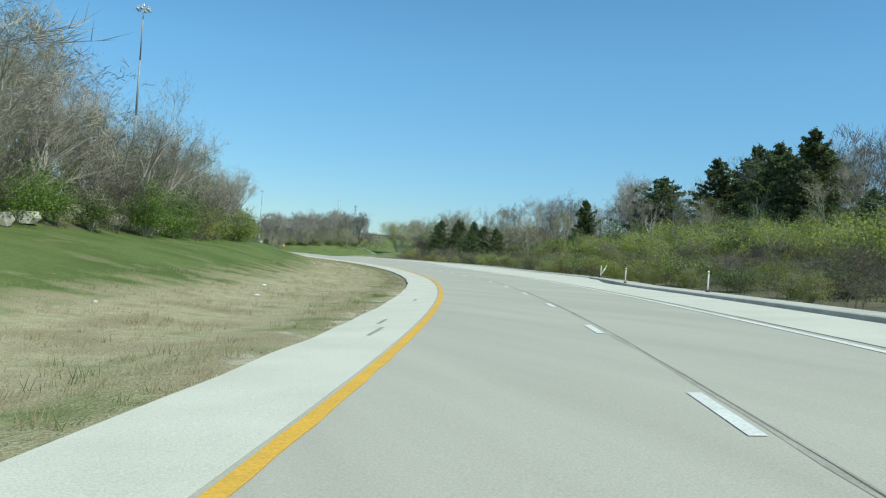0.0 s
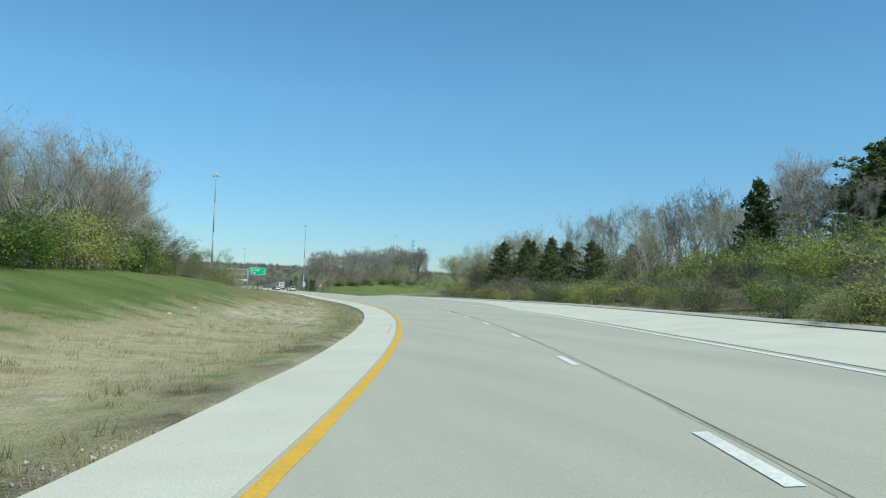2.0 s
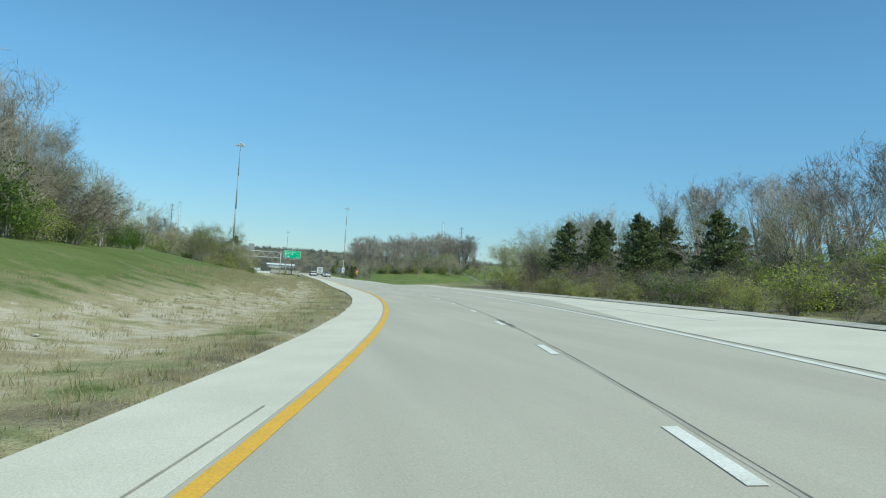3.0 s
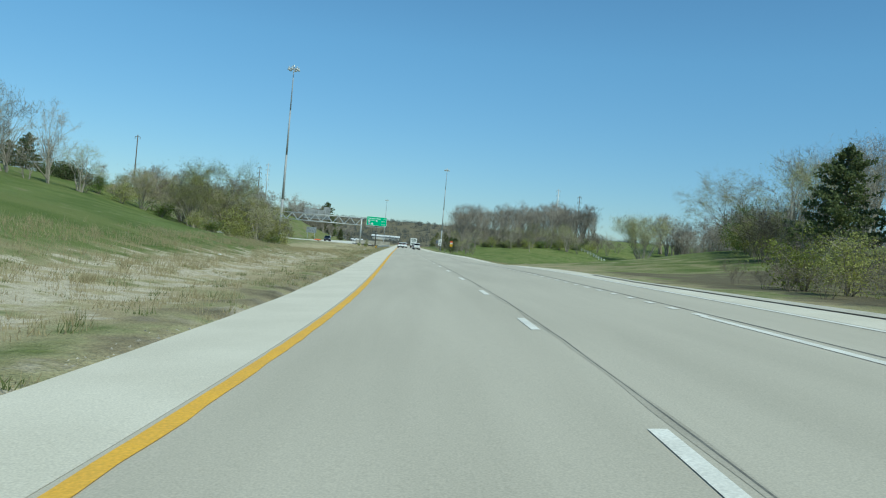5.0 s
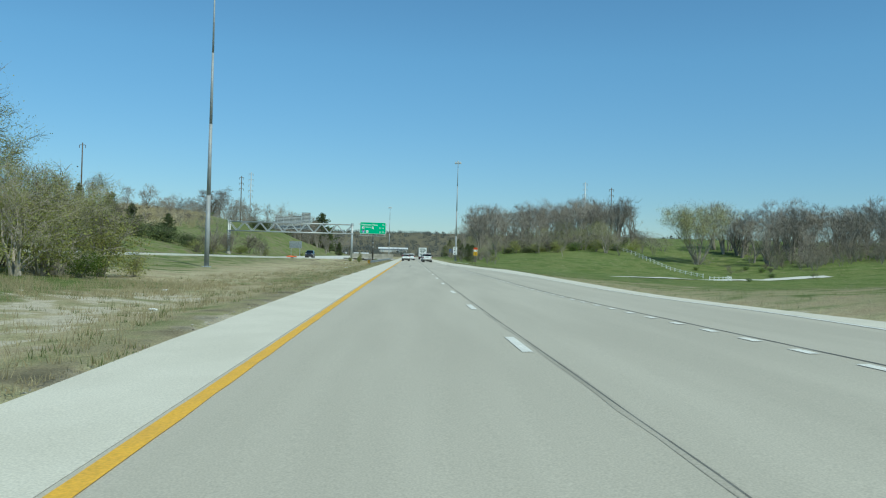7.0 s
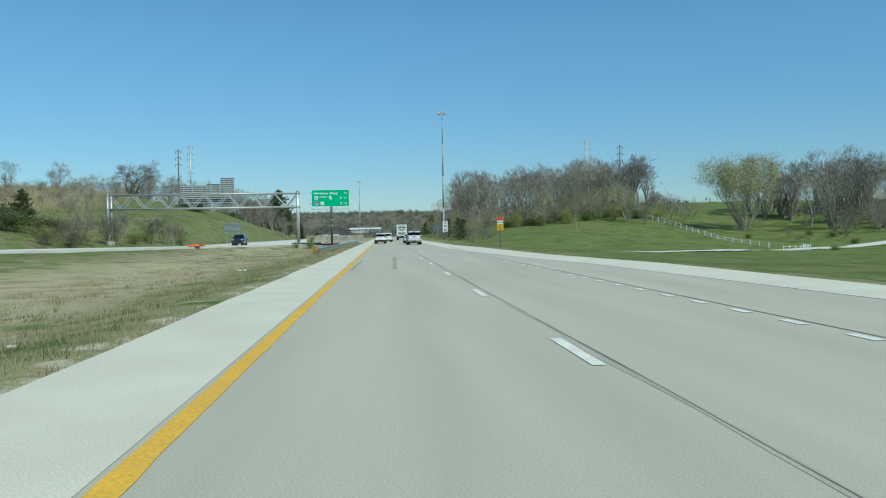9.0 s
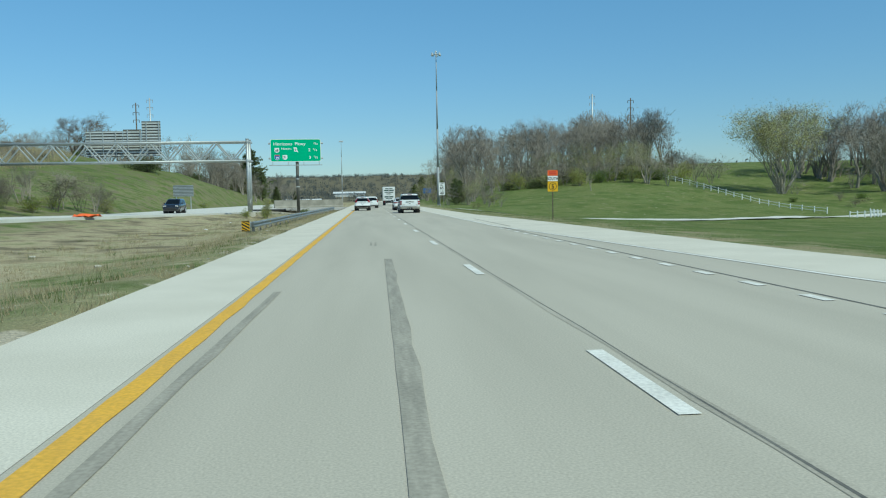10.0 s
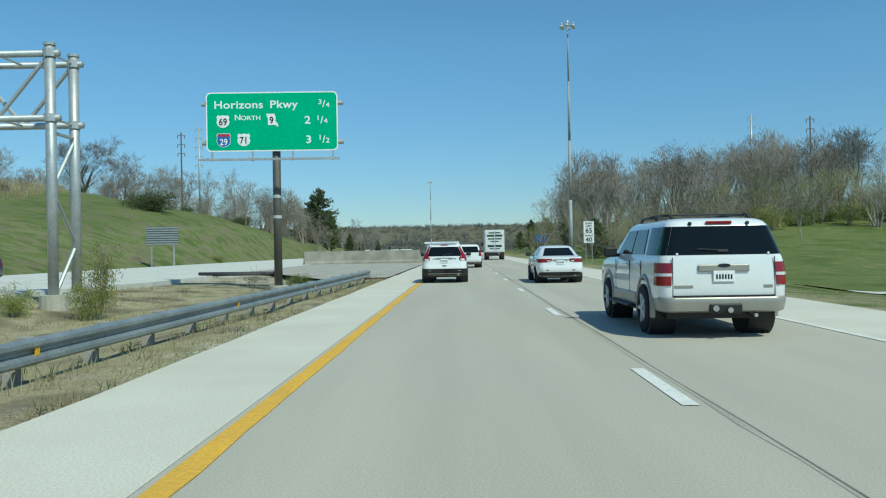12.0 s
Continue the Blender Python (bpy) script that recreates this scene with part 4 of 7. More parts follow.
def build_small_signs():
    x0, y0 = -34.2, 90.3
    g = on_ground(x0, y0)
    e = thing("roadside_sign", "ribbed back of a wide aluminium roadside sign", "road sign", loc=(x0, y0, 0))
    bm = bmesh.new()
    box(bm, 0, 0, 3.5, 3.7, 0.04, 2.1)
    b = part("board", bm, M_DARKPOST, e)
    for k in range(8):
        bm = bmesh.new()
        box(bm, 0, -0.05, 2.56 + 0.265 * k, 3.7, 0.06, 0.15)
        part("rib", bm, M_GALV, b)
    for x in (-1.3, 1.3):
        bm = bmesh.new()
        box(bm, x, 0.08, (g - 0.4 + 4.4) / 2, 0.14, 0.12, 4.4 - g + 0.4)
        part("post", bm, M_GALV, e)
    x0, y0 = 17.5, 175.0
    g = on_ground(x0, y0)
    e = thing("service_sign", "small blue motorway service sign on two posts", "road sign", loc=(x0, y0, g))
    bm = bmesh.new()
    plate(bm, 0, 0, 2.6, 2.4, 1.5, 0.1, 0.02)
    part("plate", bm, M_SIGN_B, e)
    for x in (-0.8, 0.8):
        bm = bmesh.new()
        box(bm, x, 0.06, 1.4, 0.08, 0.08, 3.4)
        part("post", bm, M_WOODP, e)
    # orange netting lying by the far road
    V, F = [], []
    for i in range(9):
        for j in range(5):
            V.append((-23.6 + i * 0.22, 4.2 + j * 0.22 + i * 0.1, 0.42 + 0.16 * noise.noise((i * 0.5, j * 0.6, 2)) + 0.12 * math.sin(j)))
    for i in range(8):
        for j in range(4):
            a = i * 5 + j
            F.append((a, a + 5, a + 6, a + 1))
    ob = mesh_ob("safety_netting", V, F, M_SIGN_O)
    so = ob.modifiers.new("thickness", "SOLIDIFY")
    so.thickness = 0.04
    tagged(ob, "crumpled orange plastic safety netting lying on the verge", "safety netting")


build_small_signs()


def build_pipes():
    for (x0, y0, x1, y1, r) in ((-16.3, 49.0, -11.2, 48.4, 0.10), (-15.6, 48.2, -11.9, 47.6, 0.09), (-14.8, 46.9, -11.6, 47.5, 0.08), (-16.0, 48.5, -13.0, 49.3, 0.07)):
        e = thing("drain_pipe", "dark plastic drain pipe lying on the gravel median", "pipe", "loose pipes")
        z = max(height(y0, x0), 0.02) + r
        bm = bmesh.new()
        rod(bm, (x0, y0, z), (x1, y1, z), r, n=10)
        part("tube", bm, M_PLASTIC_P, e, smooth=True)
        bm = bmesh.new()
        v = Vector((x1 - x0, y1 - y0, 0)).normalized() * 0.3
        rod(bm, (x1 - v.x, y1 - v.y, z), (x1, y1, z), r * 1.25, n=10)
        part("socket", bm, M_PLASTIC_P, e, smooth=True)


M_PLASTIC_P = mat("dark_pipe_plastic", (0.04, 0.04, 0.042), (0.07, 0.07, 0.07), 0.6, 2.0, 30, 0.1)
build_pipes()


# ---- utility poles ----
def utility_pole(x, y, top, arms, slim, metal):
    g = on_ground(x, y)
    e = thing("utility_pole", "tall power line pole with stacked cross arms on the hill", "utility pole", "power line poles", (x, y, 0))
    m = M_GALV if metal else M_POLE
    bm = bmesh.new()
    rod(bm, (0, 0, g - 0.3), (0, 0, top), slim * 1.5, slim, 10)
    part("pole", bm, m, e, smooth=True)
    for k in range(arms):
        z = top - 1.0 - 2.6 * k
        bm = bmesh.new()
        sgn = 1 if k % 2 else -1
        rod(bm, (-1.1 if metal else -0.9, 0, z + 0.25), (1.1 if metal else 0.9, 0, z + 0.25), 0.09, n=6)
        part("cross_arm", bm, m, e)
        for xx in (-1.0, 1.0):
            bm = bmesh.new()
            rod(bm, (xx, 0, z + 0.2), (xx, 0, z - 0.75), 0.10, n=6)
            part("insulator", bm, m, e)


utility_pole(84.2, 231.9, 39.0, 4, 0.22, True)
utility_pole(91.5, 209.8, 34.7, 3, 0.17, False)
utility_pole(-76.3, 231.1, 38.5, 5, 0.20, True)
utility_pole(-79.7, 226.0, 36.2, 3, 0.18, False)
utility_pole(-109.4, 118.0, 35.6, 1, 0.17, False)


# ---- track and fences in the hollow ----
def build_track():
    pts = ((11.5, 44.5), (26, 52), (40, 57), (58, 60), (86, 77), (128, 87))
    V, F = [], []
    n = 60
    cum = [0]
    for a, b in zip(pts, pts[1:]):
        cum.append(cum[-1] + math.dist(a, b))
    def pos(u):
        return Vector((np.interp(u, cum, [p[0] for p in pts]), np.interp(u, cum, [p[1] for p in pts]), 0))
    for i in range(n + 1):
        u = cum[-1] * i / n
        p, q = pos(u), pos(min(u + 1, cum[-1]))
        if i == n:
            p, q = pos(u - 1), pos(u)
        t = (q - p).normalized()
        for k in (-2.2, -0.7, 0.7, 2.2):
            v = pos(u) + Vector((-t.y, t.x, 0)) * k
            V.append((v.x, v.y, on_ground(v.x, v.y) + 0.16))
    for i in range(n):
        for k in range(3):
            a = i * 4 + k
            F.append((a + 1, a, a + 4, a + 5))
    tagged(mesh_ob("farm_track", V, F, M_PALE), "pale gravel farm track across the grass", "track", kind="structure")


build_track()


def fence(pts, step, label):
    e = thing("fence", label, "fence", "pasture fences")
    L = [0]
    for a, b in zip(pts, pts[1:]):
        L.append(L[-1] + math.dist(a, b))
    n = int(L[-1] / step)
    prev = None
    for i in range(n + 1):
        u = L[-1] * i / n
        x, y = float(np.interp(u, L, [p[0] for p in pts])), float(np.interp(u, L, [p[1] for p in pts]))
        g = on_ground(x, y)
        bm = bmesh.new()
        box(bm, x, y, g + 0.6, 0.16, 0.16, 1.5, 0.02)
        part("post", bm, M_SIGN_W, e)
        if prev:
            for dz in (0.55, 1.1):
                bm = bmesh.new()
                rod(bm, (*prev[:2], prev[2] + dz), (x, y, g + dz), 0.045, n=6)
                part("rail", bm, M_SIGN_W, e)
        prev = (x, y, g)


fence(((80, 150), (82.6, 134), (85.3, 100.4), (88, 84)), 3.4, "white-painted post and rail pasture fence")
fence(((86, 73.5), (89.4, 73), (93, 75), (93.5, 79)), 1.2, "small white-painted cattle pen")


# ---- vegetation: a few plants of each kind, then copies ----
def tube(V, F, a, b, r0, r1, n=4):
    a, b = Vector(a), Vector(b)
    t = (b - a)
    if t.length < 1e-6:
        return
    t.normalize()
    u = t.orthogonal().normalized()
    w = t.cross(u)
    k = len(V)
    for p, r in ((a, r0), (b, r1)):
        for i in range(n):
            an = 2 * math.pi * i / n
            V.append(p + u * (r * math.cos(an)) + w * (r * math.sin(an)))
    for i in range(n):
        j = (i + 1) % n
        F.append((k + i, k + j, k + n + j, k + n + i))


def sliver(V, F, a, d, w):
    o = d.orthogonal().normalized() * w
    k = len(V)
    V.extend((a - o, a + o, a + d))
    F.append((k, k + 1, k + 2))


def strip(V, F, a, b, r0, r1):
    d = b - a
    if d.length > 1e-6:
        o, k = d.orthogonal().normalized(), len(V)
        V.extend((a - o * r0, a + o * r0, b + o * r1, b - o * r1))
        F.append((k, k + 1, k + 2, k + 3))


def leaf(V, F, p, size, R, flat=0.0):
    u = Vector((R.gauss(0, 1), R.gauss(0, 1), R.gauss(0, 1) + flat)).normalized()
    w = u.orthogonal().normalized()
    q = u.cross(w)
    a = R.random() * 6.28
    w, q = w * math.cos(a) + q * math.sin(a), q * math.cos(a) - w * math.sin(a)
    k = len(V)
    V.extend((p - w * size * 1.1 - q * size * 0.5, p + w * size * 1.1 - q * size * 0.4, p + q * size * 1.1))
    F.append((k, k + 1, k + 2))


def grow(R, V, F, tips, p, d, length, r, depth, maxd, spread, lift, kids):
    seg = 3 if depth < 2 else 2
    q, dd = Vector(p), Vector(d)
    if depth >= maxd:
        length *= 1.25
        sliver(V, F, q, dd * length, r * 1.2)
        tips.append((q, dd * length))
        return
    stops = []
    for i in range(seg):
        dd = (dd + Vector((R.gauss(0, 0.13), R.gauss(0, 0.13), R.gauss(0, 0.08) + lift * 0.06))).normalized()
        e = q + dd * (length / seg)
        if depth < 3:
            tube(V, F, q, e, r * (1 - 0.55 * i / seg), r * (1 - 0.55 * (i + 1) / seg), 6 if depth == 0 else (4 if depth == 1 else 3))
        else:
            strip(V, F, q, e, r * 1.2 * (1 - 0.55 * i / seg), r * 1.2 * (1 - 0.55 * (i + 1) / seg))
        stops.append((e, dd.copy(), r * (1 - 0.55 * (i + 1) / seg)))
        q = e
    n = kids if depth else kids + 2
    for i in range(n):
        e, bd, br = stops[-1] if i < 2 else stops[R.randrange(len(stops))]
        if depth == 0 and i >= 2:
            e = Vector(p).lerp(q, R.uniform(0.12, 0.95))
        an = R.random() * 6.28
        side = bd.orthogonal().normalized()
        side = Matrix.Rotation(an, 3, bd) @ side
        sp = spread * R.uniform(0.6, 1.2)
        nd = (bd * math.cos(sp) + side * math.sin(sp) + Vector((0, 0, lift * 0.25))).normalized()
        grow(R, V, F, tips, e, nd, length * R.uniform(0.55, 0.78), br * R.uniform(0.55, 0.75), depth + 1, maxd, spread, lift, kids)


def spray(V, F, R, p, d, n, sub, length, w, wild=1.0):
    """Fine twigs with side twigs along a shoot that starts at p and runs d."""
    for i in range(n):
        a = p + d * R.uniform(0.0, 1.0)
        dd = (d.normalized() * 0.75 + Vector((R.gauss(0, 0.62 * wild), R.gauss(0, 0.62 * wild), R.gauss(0.18, 0.45 * wild)))).normalized() * length * R.uniform(0.45, 1.0)
        sliver(V, F, a, dd, w)
        for j in range(sub):
            e = (dd.normalized() + Vector((R.gauss(0, 0.6 * wild), R.gauss(0, 0.6 * wild), R.gauss(0.1, 0.5 * wild)))).normalized() * length * R.uniform(0.35, 0.75)
            sliver(V, F, a + dd * R.uniform(0.25, 0.9), e, w * 0.8)


def make_tree(seed, h, stems=1, maxd=4, spread=0.55, lift=0.5, kids=3, twig=7, tw_len=0.085, leaves=0, leaf_size=0.13, base_r=0.017, lean=0.0, trunk_share=0.34, leaf_scatter=0.28, sub=3, tw_w=0.0, wild=1.0):
    """A tree of height h: tapered stems, limbs, twigs and, where asked, leaves. Returns the two meshes' data."""
    R = random.Random(seed)
    V, F, tips = [], [], []
    for k in range(stems):
        a = R.random() * 6.28
        d = Vector((math.cos(a) * 0.30 * (stems > 1) + lean, math.sin(a) * 0.30 * (stems > 1), 1)).normalized()
        grow(R, V, F, tips, Vector((math.cos(a), math.sin(a), 0)) * 0.25 * (stems > 1), d, h * trunk_share * R.uniform(0.85, 1.1), h * base_r / stems ** 0.35, 0, maxd, spread, lift, kids)
    top = max(v.z for v in V)
    sc = h * 0.97 / top
    V = [v * sc for v in V]
    for p, d in tips:
        spray(V, F, R, p * sc, d * sc, twig, sub, h * tw_len, tw_w or (0.007 + 0.0004 * h), wild)
    LV, LF = [], []
    for p, d in tips:
        for i in range(leaves):
            leaf(LV, LF, p * sc + d * sc * R.uniform(-0.2, 1.4) + Vector((R.gauss(0, 1), R.gauss(0, 1), R.gauss(0, 1))) * leaf_scatter * h * 0.09, leaf_size * R.uniform(0.6, 1.3), R)
    return V, F, LV, LF


def make_cedar(seed, h, width, boughs=110, per=46):
    """Boughs at uneven heights and lengths, each carrying sprays of needles, with gaps between."""
    R = random.Random(seed)
    V, F, LV, LF = [], [], [], []
    tube(V, F, (0, 0, 0), (0, 0, h * 0.95), h * 0.017, 0.015, 6)
    for i in range(boughs):
        u = ((i + R.random()) / boughs) ** 0.9
        z = h * (0.07 + 0.9 * u)
        an = R.random() * 6.28
        reach = width * (1 - u) ** 0.62 * R.uniform(0.5, 1.12) + 0.18
        if R.random() < 0.12:
            reach *= 1.25
        up = R.uniform(0.0, 0.55)
        d = Vector((math.cos(an), math.sin(an), up)) * reach
        o = Vector((0, 0, z - 0.12 * reach))
        tube(V, F, o, o + d, 0.022, 0.006, 3)
        side = Vector((-math.sin(an), math.cos(an), 0))
        for j in range(int(per * (0.35 + reach / width))):
            t = R.random() ** 0.6
            q = o + d * t + side * R.gauss(0, 0.13) * reach * (1.15 - 0.7 * t) + Vector((0, 0, R.gauss(-0.02, 0.11)))
            leaf(LV, LF, q, 0.125 * R.uniform(0.5, 1.25) * (h / 9) ** 0.4, R)
    for i in range(50):
        leaf(LV, LF, Vector((R.gauss(0, 0.07), R.gauss(0, 0.07), h * R.uniform(0.9, 1.02))), 0.07, R)
    return V, F, LV, LF


def make_shrub(seed, h, w, n=1500, size=0.13, stems=14, puff=0.13, twigs=10):
    """Arching stems that carry flat sprays of leaves in storeys, with dark gaps between."""
    R = random.Random(seed)
    V, F, LV, LF = [], [], [], []
    pads = []
    for k in range(stems):
        a, t = R.random() * 6.28, R.uniform(0.1, 1)
        tip = Vector((math.cos(a) * w * 0.5 * t, math.sin(a) * w * 0.5 * t, h * R.uniform(0.5, 1.0) * (1.08 - 0.5 * t)))
        mid = tip * 0.5 + Vector((0, 0, h * 0.12))
        tube(V, F, (0.1 * math.cos(a), 0.1 * math.sin(a), 0), mid, 0.03, 0.02, 3)
        tube(V, F, mid, tip, 0.02, 0.006, 3)
        for u in (0.25, 0.55, 0.8, 1.0):
            c = (mid * 0.35).lerp(mid, u * 2) if u < 0.5 else mid.lerp(tip, u * 2 - 1)
            pads.append((c + Vector((R.gauss(0, 0.06) * w, R.gauss(0, 0.06) * w, 0)), R.uniform(0.6, 1.25), Vector((R.gauss(0, 0.22), R.gauss(0, 0.22), 0))))
        for j in range(twigs):
            sliver(V, F, mid.lerp(tip, R.random()), Vector((R.gauss(0, 1), R.gauss(0, 1), R.gauss(0.5, 0.8))) * 0.16 * h, 0.012)
    for i in range(n):
        c, k, tilt = pads[R.randrange(len(pads))]
        x, y = R.gauss(0, 1) * puff * w * k, R.gauss(0, 1) * puff * w * k
        p = c + Vector((x, y, x * tilt.x + y * tilt.y - 0.25 * (x * x + y * y) / (puff * w) + R.gauss(0, 0.22) * puff * w))
        if p.z < 0.05:
            p.z = R.uniform(0.05, 0.4)
        leaf(LV, LF, p, size * R.uniform(0.6, 1.3), R, 1.1)
    return V, F, LV, LF


PROTO = {}
def proto(key, name, label, category, group, data, bark, foliage):
    V, F, LV, LF = data
    e = thing(name, label, category, group)
    mesh_ob("trunk", V, F, bark, e)
    if LV:
        mesh_ob("crown" if category == "tree" else "foliage", LV, LF, foliage, e)
    PROTO[key] = [e, False]


proto("bare1", "bare_tree", "leafless grey deciduous tree with fine twigs", "tree", "woodland trees", make_tree(1, 13, 1, 4, 0.52, 0.6, 3, 6, trunk_share=0.27), M_BARK, M_LEAF_Y)
proto("bare2", "bare_tree", "leafless many-stemmed deciduous tree with fine twigs", "tree", "woodland trees", make_tree(2, 13, 3, 3, 0.42, 0.9, 3, 7, trunk_share=0.26), M_BARK, M_LEAF_Y)
proto("bare3", "bare_tree", "slender leafless deciduous tree with upright limbs", "tree", "woodland trees", make_tree(3, 13, 1, 4, 0.40, 1.0, 3, 6, trunk_share=0.28), M_BARK, M_LEAF_Y)
proto("bare4", "bare_tree", "leafless deciduous tree with a dense brown crown", "tree", "woodland trees", make_tree(9, 13, 3, 3, 0.58, 0.5, 3, 7, tw_len=0.10, trunk_share=0.24, leaves=6, leaf_size=0.035, leaf_scatter=0.4), M_BARK, M_LEAF_B)
proto("round", "round_tree", "lone leafless tree with a round spreading crown", "tree", "", make_tree(23, 12, 3, 4, 0.60, 0.45, 3, 5, tw_len=0.09, trunk_share=0.22, tw_w=0.026, sub=3, wild=0.8, base_r=0.024), M_BARKD, M_LEAF_Y)
proto("bud1", "budding_tree", "deciduous tree with a haze of new yellow-green leaves", "tree", "budding trees", make_tree(6, 11, 2, 3, 0.52, 0.7, 3, 6, leaves=44, leaf_size=0.026, leaf_scatter=0.22, trunk_share=0.25), M_BARK, M_LEAF_O)
proto("bud2", "budding_tree", "broad many-stemmed tree coming into green leaf", "tree", "budding trees", make_tree(7, 9, 4, 3, 0.66, 0.35, 3, 3, leaves=50, leaf_size=0.030, leaf_scatter=0.24, trunk_share=0.22), M_BARK, M_LEAF_O)
proto("willow", "willow_tree", "leaning willow with long limbs and hazy yellow-green leaves", "tree", "", make_tree(8, 11, 3, 4, 0.60, 0.25, 3, 4, tw_len=0.085, leaves=50, leaf_size=0.026, leaf_scatter=0.17, lean=-0.30, trunk_share=0.27, base_r=0.024, sub=3), M_BARKD, M_LEAF_K)
proto("yellow", "catkin_tree", "tall many-stemmed tree with pale yellow catkins", "tree", "", make_tree(11, 22, 8, 4, 0.36, 0.8, 3, 2, tw_len=0.07, leaves=13, leaf_size=0.11, leaf_scatter=0.30, trunk_share=0.3, tw_w=0.02, sub=2), M_BARK, M_LEAF_K)
proto("cedar1", "cedar_tree", "dark green conical cedar with uneven boughs", "tree", "cedars", make_cedar(1, 9, 2.7, 150, 62), M_BARKD, M_LEAF_C)
proto("cedar2", "cedar_tree", "dark green broad cedar with uneven outline", "tree", "cedars", make_cedar(2, 8, 3.5, 140, 66), M_BARKD, M_LEAF_C)
proto("snag", "dead_tree", "pale barkless dead tree with broken limbs", "tree", "dead trees", make_tree(13, 9, 2, 2, 0.5, 0.6, 2, 1, base_r=0.018, sub=1), M_BARKP, M_LEAF_Y)
proto("green1", "leafy_shrub", "rounded shrub in fresh green leaf", "shrub", "leafy shrubs", make_shrub(21, 3, 4, 4200, 0.050, 18), M_BARK, M_LEAF_G)
proto("green2", "leafy_shrub", "tall loose shrub in fresh green leaf", "shrub", "leafy shrubs", make_shrub(22, 4.2, 3.8, 4400, 0.052, 18), M_BARK, M_LEAF_G)
proto("lime1", "leafy_shrub", "honeysuckle shrub in yellow-green leaf", "shrub", "leafy shrubs", make_shrub(23, 3, 4.4, 3800, 0.050, 16, 0.11), M_BARK, M_LEAF_Y)
proto("lime2", "leafy_shrub", "spreading honeysuckle thicket in olive-green leaf", "shrub", "leafy shrubs", make_shrub(24, 3.6, 4.8, 3800, 0.052, 16, 0.11), M_BARK, M_LEAF_O)
proto("brown1", "brown_thicket", "tangled leafless brown thicket", "shrub", "brown thickets", make_tree(31, 4.2, 7, 2, 0.6, 0.4, 3, 5, tw_len=0.15, base_r=0.009, leaves=5, leaf_size=0.035, leaf_scatter=0.8, tw_w=0.011), M_BARKD, M_LEAF_B)
proto("brown2", "brown_thicket", "low tangle of dead stems and vines", "shrub", "brown thickets", make_tree(32, 3.0, 6, 2, 0.8, 0.1, 3, 3, tw_len=0.19, base_r=0.010, leaves=6, leaf_size=0.035, leaf_scatter=0.9), M_BARKD, M_LEAF_B)
proto("olive1", "median_tree", "low broad tree with a dense olive-brown crown of opening leaves", "tree", "median trees", make_tree(51, 8.2, 6, 4, 0.62, 0.30, 3, 3, tw_len=0.10, leaves=34, leaf_size=0.029, leaf_scatter=0.24, trunk_share=0.24, sub=2), M_BARK, M_LEAF_O)
proto("olive2", "median_tree", "round-headed low tree in olive-green spring leaf", "tree", "median trees", make_tree(52, 7.0, 5, 4, 0.66, 0.22, 3, 3, tw_len=0.10, leaves=34, leaf_size=0.028, leaf_scatter=0.26, trunk_share=0.22, sub=2), M_BARK, M_LEAF_O)
proto("dark1", "evergreen_shrub", "dense dark evergreen shrub", "shrub", "evergreen shrubs", make_shrub(41, 3.0, 6.0, 3000, 0.095, 22), M_BARKD, M_LEAF_C)
FARDATA = {
    "far1": make_tree(14, 13, 2, 4, 0.50, 0.70, 3, 2, tw_len=0.085, trunk_share=0.23, tw_w=0.028, sub=2, base_r=0.016, wild=0.8),
    "far2": make_tree(15, 13, 3, 4, 0.44, 0.75, 3, 1, tw_len=0.085, trunk_share=0.21, tw_w=0.028, sub=2, base_r=0.014, wild=0.8),
    "far3": make_tree(16, 13, 1, 5, 0.46, 0.85, 3, 1, tw_len=0.085, trunk_share=0.22, tw_w=0.028, sub=1, base_r=0.016, wild=0.7),
    "farb": make_tree(17, 6, 4, 3, 0.60, 0.45, 3, 1, tw_len=0.12, base_r=0.010, trunk_share=0.23, tw_w=0.032, sub=1, leaves=1, leaf_size=0.08, leaf_scatter=0.8)}


FARDATA["limeb"] = make_shrub(25, 3.2, 4.6, 1900, 0.072, 16, 0.11)
FARDATA["greenb"] = make_shrub(26, 4.0, 3.9, 1900, 0.072, 16, 0.12)


RV = random.Random(77)
def on_far_road(x, y):
    """Whether a place lies on the other carriageway."""
    return -176 < y < 520 and -1.5 < opp_edge(y)[0] - x < OPP_W + 1.5


WOODS = {}
def wood(key, x, y, k=1.0, squash=1.0):
    """One more tree of a far wood; the whole wood is joined at the end."""
    a, tall = RV.random() * 6.28, k * RV.uniform(0.9, 1.1)
    m = Matrix.Translation((x, y, on_ground(x, y) - 0.1)) @ Matrix.Rotation(a, 4, "Z") @ Matrix.Diagonal((k * squash, k * squash, tall, 1))
    if not on_far_road(x, y):
        WOODS.setdefault(key, []).append(np.array(m))


def join_woods(name, label, keys, leafy=False, material=None):
    V, F, base = [], [], 0
    for key in keys:
        pv, pf = FARDATA[key][2 if leafy else 0], FARDATA[key][3 if leafy else 1]
        P = np.array([tuple(v) for v in pv])
        for m in WOODS.get(key, ()):
            V.append(P @ m[:3, :3].T + m[:3, 3])
            F += [tuple(i + base for i in f) for f in pf]
            base += len(P)
    if V:
        tagged(mesh_ob(name, np.concatenate(V), F, material or (M_LEAF_B if leafy else M_TWIG)), label, "woods", kind="stuff")


